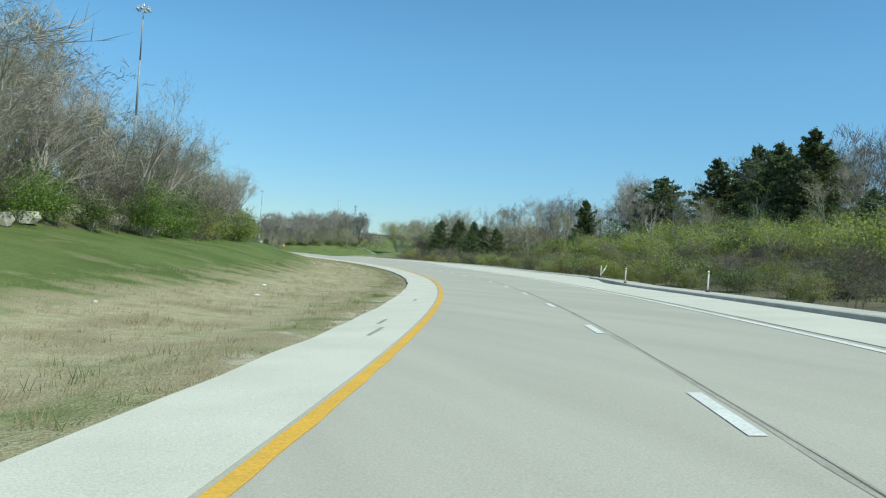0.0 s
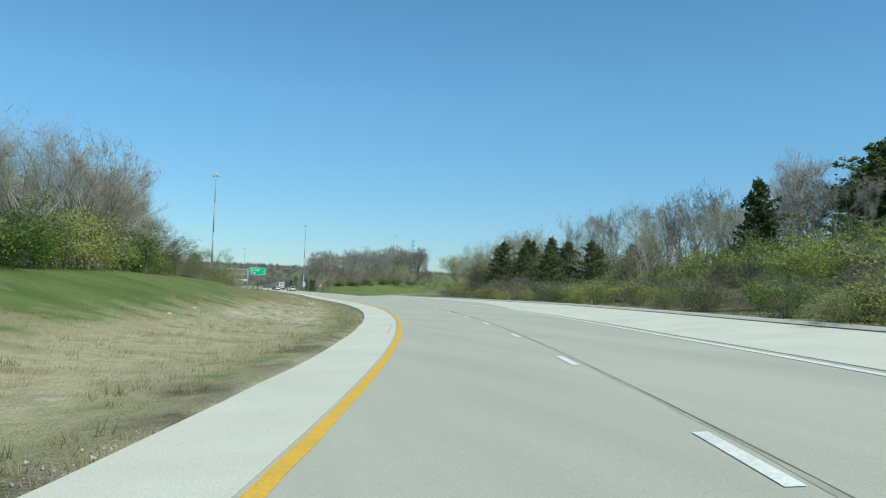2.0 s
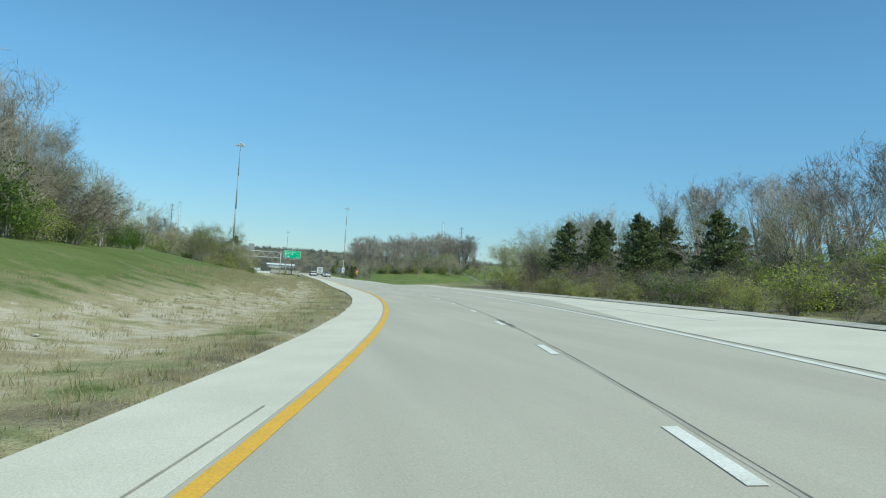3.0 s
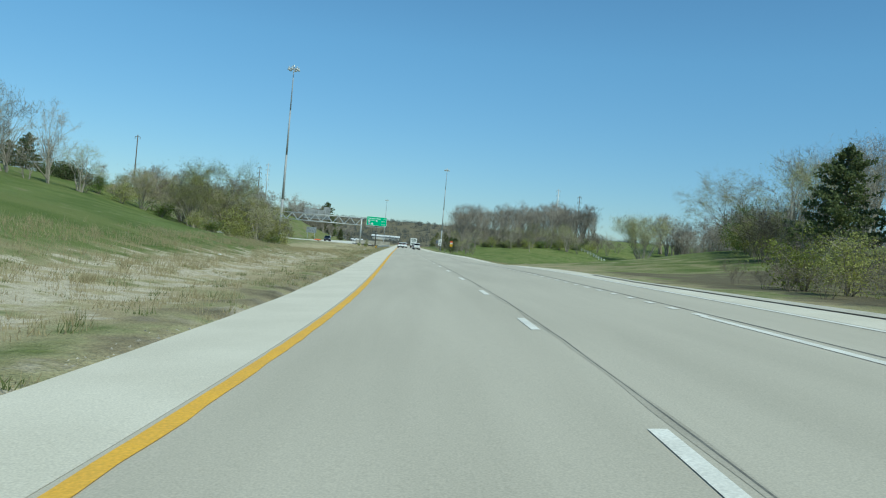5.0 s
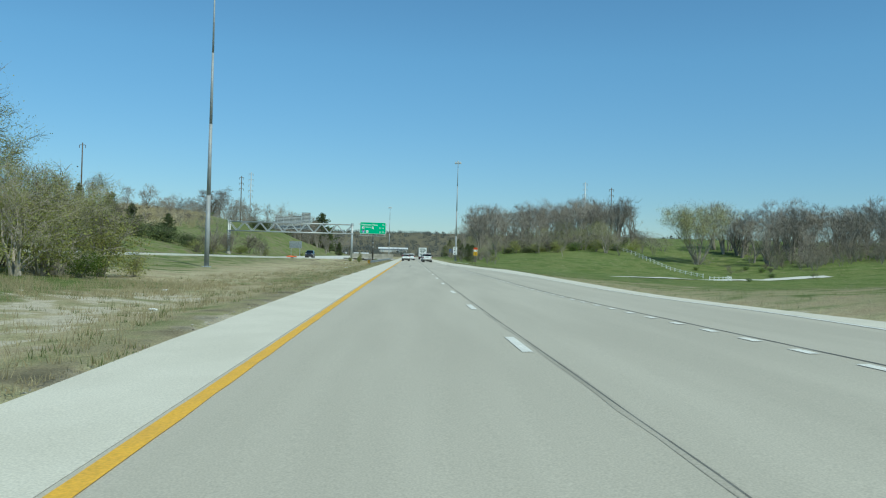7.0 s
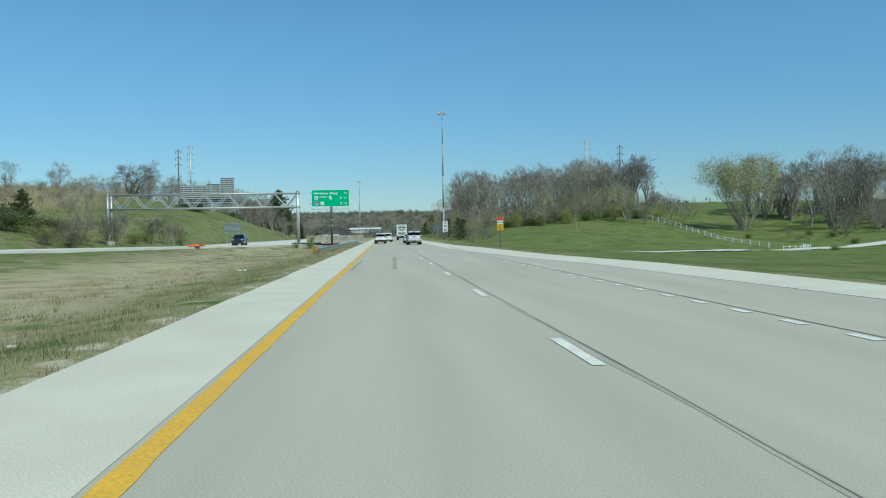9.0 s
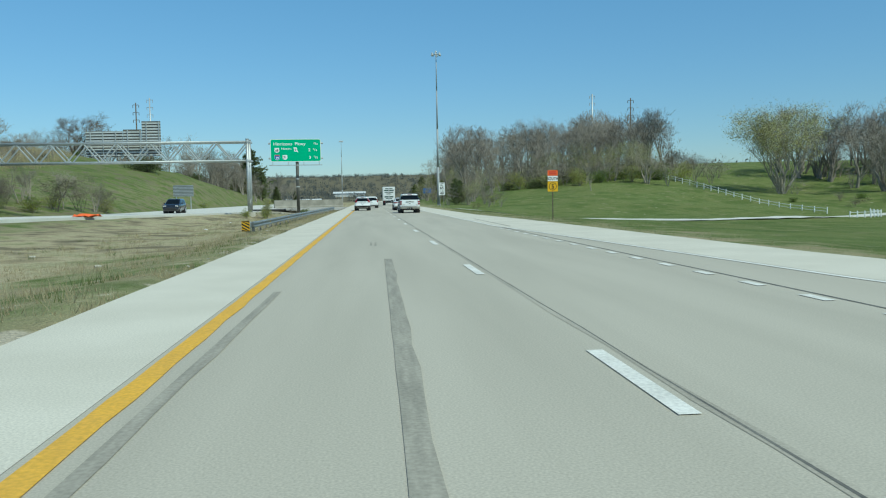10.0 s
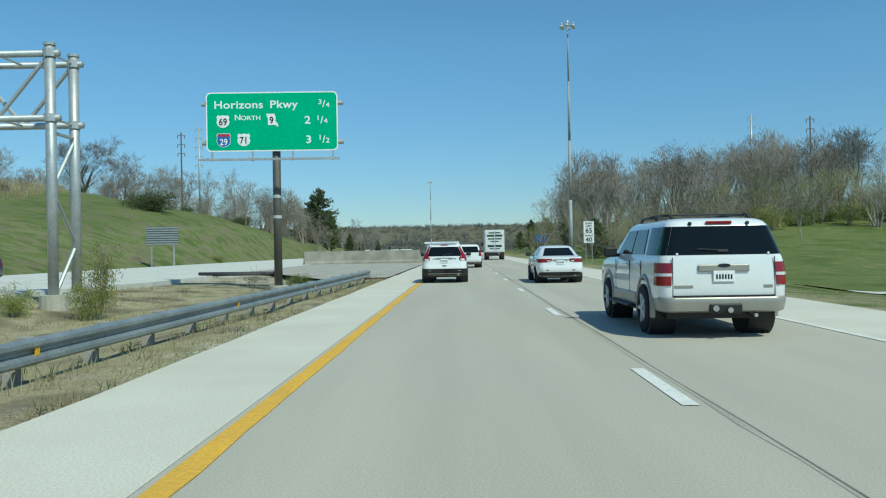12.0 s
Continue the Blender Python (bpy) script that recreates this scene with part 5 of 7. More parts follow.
def plant(key, x, y, k=1.0, squash=1.0, rz=None, dz=-0.08):
    if key in FARDATA:
        return wood(key, x, y, k, squash)
    e, used = PROTO[key]
    a = RV.random() * 360 if rz is None else rz
    m = pose(x, y, on_ground(x, y) + dz, RV.gauss(0, 1.5), RV.gauss(0, 1.5), a) @ Matrix.Diagonal((k * squash, k * squash, k, 1))
    if on_far_road(x, y):
        return None
    if not used:
        PROTO[key][1] = True
        e.matrix_basis = m
        return e
    c = e.copy()
    c.scale = (1, 1, 1)
    ob = copy_thing(e, Matrix.Identity(4))
    ob.matrix_basis = m
    bpy.data.objects.remove(c)
    return ob


def plant_sd(key, s, d, k=1.0, squash=1.0):
    p = at(s, d)
    return plant(key, p.x, p.y, k, squash)


BARE = ("bare1", "bare2", "bare3", "bare4")
FAR = ("far1", "far2", "far3", "far1")
# wood on the outer side of the bend: brushy foot, tangle, a band of leafing shrubs, then trees and cedars
s = -358.0
while s < -176:
    d0 = float(right_edge(s)) + (1.2 if s > -288 else 2.8) + float(np.interp(s, (-198, -178), (0, 3.5)))
    early = s < -222
    j = lambda: s + RV.uniform(-1.4, 1.4)
    if RV.random() < 0.75:
        plant_sd(RV.choice(("lime1", "lime2", "lime1", "green1", "lime2") if early else ("brown2", "brown1", "lime2", "lime1", "brown2")), j(), d0 + RV.uniform(0.6, 1.8), RV.uniform(0.5, 0.85))
    plant_sd(RV.choice(("brown2", "lime2", "brown2")), s + 1.3, d0 - RV.uniform(0.0, 0.4), RV.uniform(0.3, 0.45))
    if RV.random() < 0.5:
        plant_sd("brown2", j(), d0 + RV.uniform(1.6, 3.0), RV.uniform(0.6, 0.85))
    plant_sd(RV.choice(("brown2", "lime1", "dark1")), j(), d0 + RV.uniform(3.2, 5.2), RV.uniform(0.55, 0.75))
    if RV.random() < 0.7:
        plant_sd(RV.choice(("brown1", "brown2")), j(), d0 + RV.uniform(5.5, 8), RV.uniform(0.6, 0.8) * (0.75 if s < -300 else 1))
    if RV.random() < 0.7:
        plant_sd(RV.choice(("brown1", "brown2", "lime2") if early else ("brown1", "bare4", "lime2", "green2", "cedar2")), j(), d0 + RV.uniform(9, 13), RV.uniform(0.6, 0.75))
    for lo, hi in ((14, 17), (17, 21), (21, 26)):
        plant_sd(RV.choice(("limeb", "limeb", "limeb", "greenb", "limeb") if early else ("limeb", "farb", "green2", "farb", "limeb", "bud2")), j(), d0 + RV.uniform(lo, hi), RV.uniform(0.9, 1.3) if early else RV.uniform(0.6, 0.9))
    if RV.random() < (0.3 if early else 0.8):
        plant_sd(RV.choice(BARE + ("bud1", "cedar2", "bud2", "bare4")), j(), d0 + RV.uniform(24, 31), RV.uniform(0.45, 0.7))
    if early:
        plant_sd(RV.choice(("limeb", "greenb", "limeb", "brown1")), j(), d0 + RV.uniform(26, 31), RV.uniform(0.8, 1.1))
    plant_sd(RV.choice(FAR + ("bud1", "far2")), j(), d0 + (RV.uniform(38, 44) if early else RV.uniform(28, 36)), RV.uniform(0.65, 0.85))
    plant_sd(RV.choice(FAR + ("far2", "farb")), j(), d0 + RV.uniform(40, 54), RV.uniform(0.75, 1.0))
    s += 3.3
for x, y, top, h0, key in ((28.6, -228.7, 12.7, 9, "cedar1"), (45.8, -225.3, 18.3, 8, "cedar2"), (48.5, -222, 17.4, 8, "cedar2"), (42.4, -243.1, 19.6, 9, "cedar1"), (53.4, -238.4, 23.3, 9, "cedar1"), (48.5, -243, 19.5, 8, "cedar2"), (41.2, -257.1, 20.2, 9, "cedar1"), (45.5, -253, 20.0, 8, "cedar2"),
                           (38.5, -266, 20.5, 9, "cedar1"), (43, -262, 19.5, 8, "cedar2"), (24.5, -196, 8.6, 8, "cedar2"), (27, -184, 10.0, 9, "cedar1"), (30.5, -152.6, 11.2, 8, "cedar2"), (33.5, -156, 11.6, 9, "cedar1"), (32, -164, 10.8, 9, "cedar1"), (27, -173, 9.0, 8, "cedar2"),
                           (48.3, -173.0, 18.1, 13, "bare1"), (56.4, -198, 22.3, 13, "bare3"), (61.1, -191.6, 22.5, 13, "bare1"), (52, -204, 20.5, 13, "bare3"), (66, -186, 22, 13, "bare2"), (30.3, -190.7, 13.6, 13, "bare1"), (29.5, -185.4, 13.3, 13, "bare2"), (34, -183, 14.5, 13, "bare3"), (36, -192, 15.0, 13, "bare1"), (40, -178, 15.8, 13, "bare2"), (31.3, -220.8, 14.6, 9, "snag"), (30, -207, 12.2, 13, "bare2"), (36, -212, 14.5, 13, "bare1"),
                           (60, -248, 24, 13, "bare4"), (56, -256, 24, 13, "bare2"), (52, -262, 23, 13, "bare4"), (50, -270, 22.5, 13, "bare2"), (63, -232, 24, 13, "bare3"),
                           (28.9, -256.7, 11.5, 9, "snag"), (37.8, -258.1, 14.1, 9, "snag"), (35.5, -260, 13.0, 9, "snag"), (28.5, -247.3, 12.2, 9, "snag"), (28.7, -271.8, 9.0, 9, "snag"), (25, -240, 9, 9, "snag")):
    plant(key, x, y, (top - on_ground(x, y)) / h0, 1.0 if top < 15 or key not in ("cedar1", "cedar2") else 1.55 if key == "cedar2" else 1.25)
# wood on the inner side of the bend
s = -346.0
while s < -200:
    o = 2.0 if s < -290 else 0.0
    plant_sd(RV.choice(("green1", "green2", "brown1", "green2", "lime2")), s, -RV.uniform(21.8, 23.4) - o, RV.uniform(0.85, 1.4))
    plant_sd(RV.choice(("brown1", "brown2", "brown1", "bare2")), s + 1.2, -RV.uniform(23.2, 25.5) - o, RV.uniform(0.7, 1.0) * 0.9)
    plant_sd(RV.choice(("brown1", "green2", "bud2", "bud2", "green2")), s, -RV.uniform(25.5, 29) - o, RV.uniform(0.75, 1.05))
    tall = 1.2 if s < -262 else 1.0
    plant_sd(RV.choice(("bare2", "bare4", "bud1", "bud1", "bare1")), s, -RV.uniform(26, 32) - o, RV.uniform(0.55, 0.8) * tall)
    plant_sd(RV.choice(("brown1", "far2", "bare4", "farb")), s + 1.5, -RV.uniform(25, 31) - o, RV.uniform(0.5, 0.7) * tall)
    plant_sd(RV.choice(FAR + ("bud1", "bare4")), s, -RV.uniform(33, 43), RV.uniform(0.65, 0.95) * tall)
    s += 3.4
for x, y, top, key in ((-47.5, -262.5, 17.9, "bud1"), (-38.3, -276.2, 14.3, "bud1"), (-33.3, -256.6, 12.5, "bare1"), (-27.5, -223, 11.8, "bare1"), (-28.8, -194.1, 12.7, "bare3"), (-26.3, -165.7, 9.0, "bud1"), (-31, -236, 11.4, "bare4"), (-46, -296, 15.5, "bare1"), (-50, -300, 14.5, "bare4"), (-44, -306, 13, "bud1")):
    h0 = {"bud1": 11}.get(key, 13)
    plant(key, x, y, (top - on_ground(x, y)) / h0)
plant("bare1", -46.0, -313, 1.25, 1.3)
# leafing shrubs and thickets along the crest where the bank falls back
for i in range(30):
    s = RV.uniform(-212, -172)
    plant_sd(RV.choice(("green2", "brown1", "green2", "lime2", "bare4", "bud2")), s, -RV.uniform(24.5, 31), RV.uniform(0.75, 1.05) * 0.8)
for i in range(64):
    s = RV.uniform(-200, -122)
    plant_sd(RV.choice(("bare2", "bare4", "bud1", "bud2", "brown1", "farb", "far2")), s, -RV.uniform(31, 48), RV.uniform(0.45, 0.72))
for x, y, k, key in ((-45, -104, 1.1, "dark1"), (-48, -99, 1.2, "dark1"), (-51, -95, 1.1, "dark1"), (-44, -96, 0.8, "dark1"), (-43, -88, 0.8, "dark1"), (-48, -86, 0.9, "dark1"), (-41, -110, 0.9, "dark1"), (-47, -108, 0.6, "cedar2"), (-53, -100, 0.6, "cedar2"), (-50, -106, 0.7, "brown1"), (-42, -92, 0.7, "brown1")):
    plant(key, x, y, k)
# the large shrubby group in the median and its neighbours
for x, y, k, key in ((-22.8, -113.5, 1.12, "olive1"), (-18.5, -108, 0.85, "olive2"), (-27.5, -108, 0.82, "olive1"), (-21, -101, 0.75, "olive2"), (-17.5, -114, 0.55, "bud2"), (-24, -117.5, 0.8, "olive2"), (-30, -116, 0.62, "olive1"), (-20.5, -112, 0.9, "olive2"), (-29, -104, 0.7, "olive1"), (-34, -110, 0.5, "olive2"), (-27, -119, 0.9, "green1"), (-19, -116.5, 0.8, "lime2"), (-23, -119.5, 0.7, "lime2"), (-16.5, -109.5, 0.7, "green1"), (-31, -120, 0.8, "lime2"), (-35, -116, 0.8, "green2"),
                     (-16, -103, 0.5, "lime2"), (-16.8, -106, 1.2, "lime2"), (-17.8, -111, 1.2, "lime2"), (-20, -114.5, 1.3, "lime2"), (-21.5, -118.5, 0.7, "green1"), (-26, -114, 1.3, "brown1"), (-21, -109, 1.4, "brown1"), (-30, -111, 1.4, "brown1"), (-18, -104, 1.1, "brown1")):
    plant(key, x, y, k)
for i in range(36):
    plant(RV.choice(FAR + ("farb", "bud1", "dark1", "farb")), RV.uniform(-105, -66), RV.uniform(-95, 40), RV.uniform(0.4, 0.7))
for i in range(14):
    plant(RV.choice(("brown1", "brown2", "dark1", "brown1")), RV.uniform(-66, -52), RV.uniform(-110, -20), RV.uniform(0.5, 0.9))
# tangled crest of the hill beyond the other carriageway
for i in range(120):
    y = RV.uniform(20, 155)
    plant(RV.choice(("farb", "farb", "farb", "brown1")), -RV.uniform(66, 96) - max(y - 110, 0) * 0.3, y, RV.uniform(0.4, 0.75))
for x, y, k, key in ((-80, 66, 0.75, "cedar2"), (-84, 74, 0.7, "cedar2"), (-87, 62, 0.8, "cedar1"), (-79, 78, 0.45, "dark1"), (-92, 84, 0.8, "far1"), (-90, 92, 0.75, "far3"), (-88, 100, 0.6, "far3"), (-96, 106, 0.7, "far3"), (-92, 112, 0.6, "far3"), (-84, 70, 0.9, "far1"), (-76, 60, 0.5, "dark1")):
    plant(key, x, y, k)
# hill beyond the other carriageway
plant("round", -77.7, 161.3, 1.0, 1.25)
plant("green1", -77, 159.8, 0.7)
plant("dark1", -52.2, 133.6, 1.4)
plant("dark1", -54.5, 136, 1.2)
for x, y, k, key in ((-42.0, 22, 0.75, "bare2"), (-45, 27, 0.45, "bare1"), (-41.5, 33, 0.8, "brown1"), (-43, 37, 0.9, "brown1"), (-41, 15, 0.8, "lime2"), (-39.5, 42, 0.7, "lime1"), (-44, 47, 0.35, "bare2"), (-40, 28, 0.6, "lime2"), (-41.5, 8, 0.7, "brown1"), (-42, 39, 0.5, "bare4"), (-44, 19, 0.9, "brown1"), (-43, 12, 0.8, "lime2"), (-42, -2, 0.9, "brown1"), (-40, 12, 1.2, "brown1"), (-40.5, 18, 0.8, "lime2"), (-39, 24, 1.3, "brown1"), (-38.5, 34, 0.8, "lime1"), (-38, 39, 1.2, "brown1"), (-37.5, 46, 1.3, "brown1"), (-37, 50, 0.45, "bare4"), (-36.5, 53, 0.7, "lime2"), (-37.5, 56, 0.9, "brown1"), (-39, 44, 0.42, "bare2")):
    plant(key, x, y, k)
for i in range(100):
    x, y = RV.uniform(-112, -40), RV.uniform(185, 250)
    plant(RV.choice(FAR + ("far2", "farb", "farb", "far1")), x, y, RV.uniform(0.7, 1.05), 1.1)
for i in range(26):
    plant(RV.choice(("far1", "far2", "farb")), RV.uniform(-72, -30), RV.uniform(205, 300), RV.uniform(0.75, 1.1))
for i in range(24):
    plant(RV.choice(("dark1", "brown1", "farb", "farb")), RV.uniform(-64, -40), RV.uniform(172, 245), RV.uniform(0.6, 1.0))
for x, y, k, key in ((-44, 244.4, 2.2, "cedar2"), (-39, 238, 1.25, "cedar1"), (-47, 250, 1.7, "cedar2"), (-36, 255, 0.8, "cedar1"), (-30, 262, 0.7, "cedar1"), (-26, 150, 0.7, "green1"), (-22.5, 116, 0.6, "green1"), (-36.5, 118, 0.7, "lime1"), (-33, 135, 0.6, "brown1")):
    plant(key, x, y, k)
for i in range(34):
    plant(RV.choice(FAR + ("bud1", "cedar1", "farb")), RV.uniform(-60, -24), RV.uniform(262, 420), RV.uniform(0.6, 0.95))
for i in range(16):
    plant(RV.choice(("far1", "far2", "farb", "bud1")), RV.uniform(-42, -21), RV.uniform(200, 285), RV.uniform(0.5, 0.8))
# wood on the knoll to the right
for i in range(26):
    plant(RV.choice(("farb", "farb", "bud2", "limeb")), RV.uniform(44, 92), RV.uniform(140, 164), RV.uniform(0.9, 1.35), 1.15)
for x, y, k, key in ((47, 143, 1.3, "lime2"), (55, 142, 1.5, "lime2"), (62, 146, 1.5, "green1"), (70, 145, 1.6, "lime2"), (79, 148, 1.4, "green1"), (40, 147, 1.3, "lime2"), (86, 150, 1.5, "lime2")):
    plant(key, x, y, k)
for i in range(104):
    x, y = RV.uniform(28, 100), RV.uniform(165, 260)
    if y < 165 + (x - 60) * 0.2:
        y += 20
    plant(RV.choice(FAR + ("far2", "far3", "far1")), x, y, RV.uniform(1.1, 1.5), 1.0)
for i in range(44):
    plant(RV.choice(("green1", "farb", "lime2", "green2", "brown1", "dark1", "bud2")), RV.uniform(30, 92), RV.uniform(148, 172), RV.uniform(0.8, 1.3))
for i in range(50):
    plant("farb", RV.uniform(28, 104), RV.uniform(158, 195), RV.uniform(0.8, 1.25), 1.3)
for i in range(50):
    plant("farb", RV.uniform(122, 225), RV.uniform(110, 160), RV.uniform(0.9, 1.5))
for x, y, k, key in ((42, 150, 0.9, "farb"), (46, 148, 1.2, "farb"), (52, 145, 1.1, "farb"), (60, 152, 0.55, "far2"), (62, 153, 1.2, "green1"), (70, 152, 1.3, "green1"), (75, 155, 1.2, "green1"), (64, 147, 0.5, "bare4"), (53.8, 127.2, 0.48, "bare1"), (76, 135, 0.55, "bare4"), (25.4, 221.6, 1.3, "far2"), (26, 216, 1.2, "far2"), (48, 141, 0.55, "bare4"), (44, 146, 0.9, "dark1"), (49, 148, 1.1, "dark1"), (54, 151, 0.8, "dark1"),
                     (20, 118, 0.75, "cedar2"), (21.5, 127, 0.6, "cedar1"), (23, 138, 0.65, "cedar2"), (20.5, 160, 0.6, "cedar1"), (19.5, 168, 0.55, "brown1"), (18.5, 140, 0.5, "cedar1"), (17.5, 200, 0.85, "cedar1"), (22, 205, 0.8, "cedar1"), (17, 230, 0.7, "cedar2"), (16.5, 124, 0.6, "lime1"), (17.5, 150, 0.55, "brown1"), (24, 128, 0.8, "brown1"), (27, 146, 1.0, "lime2"), (31, 152, 0.9, "brown1"), (30, 160, 0.8, "brown1")):
    plant(key, x, y, k)
for i in range(46):
    x = RV.uniform(124, 215)
    plant("farb", x, 116 - (x - 124) * 0.06 + RV.uniform(-6, 8), RV.uniform(0.9, 1.5))
plant("yellow", 102, 127, 1.08, 1.35)
plant("farb", 100, 124, 0.8)
plant("farb", 105, 126, 0.9)
for i in range(120):
    plant(RV.choice(FAR), RV.uniform(122, 240), RV.uniform(116, 175), RV.uniform(1.0, 1.5), 1.2)
for i in range(14):
    plant(RV.choice(("brown1", "brown2", "green1")), RV.uniform(94, 135), RV.uniform(72, 112), RV.uniform(0.5, 0.8))
for i in range(46):
    plant("farb", RV.uniform(120, 215), RV.uniform(102, 120), RV.uniform(0.8, 1.25), 1.2)
for x, y, k, key in ((-53, 22, 1.3, "dark1"), (-56, 27, 1.4, "dark1"), (-50, 29, 1.0, "dark1"), (-58, 18, 1.4, "dark1"), (-55, 33, 0.7, "cedar2"), (-60, 24, 0.8, "cedar2"), (-47, 20, 0.7, "dark1")):
    plant(key, x, y, k)
# willow and shrubs on the bank
plant("willow", 38.8, -118, (14.6 - on_ground(38.8, -118)) / 11, 1.0, rz=10)
plant("willow", 45.5, -122, (15.5 - on_ground(45.5, -122)) / 11, 1.0, rz=150)
for x, y, k, key in ((44, -128, 1.1, "bud1"), (48, -120, 1.0, "bare4"), (40, -124, 1.3, "green2"), (36, -131, 1.1, "green2"), (36, -137, 1.0, "lime2"), (35, -142, 1.1, "brown1"), (38, -138, 0.8, "bare2"), (44, -112, 1.2, "brown1"), (46, -116, 1.2, "green2"), (50, -110, 0.8, "bud1")):
    plant(key, x, y, k)
for x, y, k, key in ((25.5, -151, 1.0, "brown1"), (27.5, -147, 1.2, "brown1"), (28.5, -143, 1.1, "lime2"), (30, -139, 1.2, "brown1"), (31.5, -135, 1.2, "green2"), (33.5, -130, 1.35, "green2"), (35.5, -125, 1.2, "green2"), (32, -142, 1.0, "bud2"), (35, -134, 1.3, "brown1"), (38, -128, 1.3, "brown1"), (29, -149, 0.9, "lime2"), (33, -138, 1.2, "lime2"), (34, -148, 0.75, "bare4"), (38, -144, 0.8, "bare2"), (43, -136, 0.9, "bare4")):
    plant(key, x, y, k)
# sapling by the gantry
plant("lime2", -10.55, 23.0, 0.78, 0.42)
plant("lime1", -10.9, 22.6, 0.5, 0.5)
plant("lime1", -12.6, 22.0, 0.35)
plant("brown2", -9.0, 34.5, 0.4)
plant("green1", -7.9, 38.2, 0.35)
plant("brown2", 16.5, 60, 0.5)
for i in range(46):
    y = RV.uniform(98, 215)
    plant(RV.choice(("farb", "farb", "limeb", "brown2", "farb", "bud2")), RV.uniform(15.5, 29) + max(110 - y, 0) * 0.3, y, RV.uniform(0.55, 0.95))
for i in range(16):
    plant(RV.choice(("far1", "far3", "bare3", "bud1")), RV.uniform(19, 34), RV.uniform(135, 230), RV.uniform(0.6, 0.95))


join_woods("bare_woods", "leafless grey-brown woods on the knolls and crests", ("far1", "far2", "far3"))
join_woods("wood_undergrowth", "brown leafless undergrowth at the foot of the woods", ("farb",))
join_woods("thicket_stems", "grey stems of the shrubs on the wooded bank", ("limeb", "greenb"), False, M_BARK)
join_woods("honeysuckle_thicket", "yellow-green honeysuckle thicket high on the wooded bank", ("limeb",), True, M_LEAF_Y)
join_woods("green_thicket", "fresh green leaves of shrubs high on the wooded bank", ("greenb",), True, M_LEAF_G)
join_woods("withered_leaves", "withered brown leaves in the undergrowth", ("farb",), True)


# ---- distance ----
def build_far_woods():
    R = random.Random(5)
    V, F = [], []
    def clump(x, y, z, h, w):
        for i in range(3):
            a, t = R.random() * 6.28, R.random()
            top = Vector((x + math.cos(a) * w * t * 0.5, y + math.sin(a) * w * t * 0.5, z + h * R.uniform(0.6, 1)))
            for j in range(5):
                q = top + Vector((R.gauss(0, 0.22) * w, R.gauss(0, 0.22) * w, -abs(R.gauss(0, 0.3)) * h))
                sliver(V, F, Vector((q.x + R.gauss(0, 0.4), q.y, z - 0.5)), Vector((R.gauss(0, 0.6), 0, q.z - z + 0.5)), 0.30)
            for j in range(4):
                leaf(V, F, top + Vector((R.gauss(0, 0.25) * w, R.gauss(0, 0.25) * w, -R.uniform(0.25, 0.9) * h)), w * 0.085 * R.uniform(0.6, 1.3), R)
    for i in range(5200):
        y = 310 + 1900 * R.random() ** 1.5
        x = R.uniform(-1, 1) * (60 + y * 0.66)
        if abs(x) < 26 + max(0, 60 - (y - 300) * 0.1) and y < 800:
            continue
        clump(x, y, height(y, x), R.uniform(7, 13), R.uniform(7, 13))
    ob = mesh_ob("far_woods", V, F, M_FARWOOD)
    tagged(ob, "leafless woods on distant hills, greyed for haze", "woods", kind="stuff")


# grey-green tint puts a little distance haze into the woods' colour
M_FARWOOD = leaf_mat("far_bare_woods", (0.120, 0.126, 0.112), (0.175, 0.178, 0.158), 0.1)
build_far_woods()


def warehouse(x, y, w, d, h, rz):
    g = min(on_ground(x, y), 8) - 1
    e = thing("warehouse", "long low pale industrial building far down the valley", "building", "distant buildings", (x, y, g), rz)
    bm = bmesh.new()
    box(bm, 0, 0, h / 2, w, d, h)
    part("wall", bm, M_WALLB, e)
    bm = bmesh.new()
    v = [bm.verts.new(p) for p in ((-w / 2 - 1, -d / 2 - 1, h + 0.03), (w / 2 + 1, -d / 2 - 1, h + 0.03), (w / 2 + 1, 0, h + 2.4), (-w / 2 - 1, 0, h + 2.4), (-w / 2 - 1, d / 2 + 1, h + 0.03), (w / 2 + 1, d / 2 + 1, h + 0.03))]
    bm.faces.new((v[0], v[1], v[2], v[3]))
    bm.faces.new((v[3], v[2], v[5], v[4]))
    bm.faces.new((v[0], v[3], v[4]))
    bm.faces.new((v[1], v[5], v[2]))
    part("roof", bm, M_ROOF, e)
    for k in range(int(w // 12)):
        bm = bmesh.new()
        box(bm, -w / 2 + 6 + 12 * k, -d / 2 - 0.06, 2.2, 4, 0.1, 3.6)
        part("loading_door", bm, M_SIGNBACK, e)


warehouse(-75, 700, 60, 30, 4, 4)
warehouse(-160, 760, 50, 30, 4.5, -6)
warehouse(-24, 980, 40, 30, 5, 0)


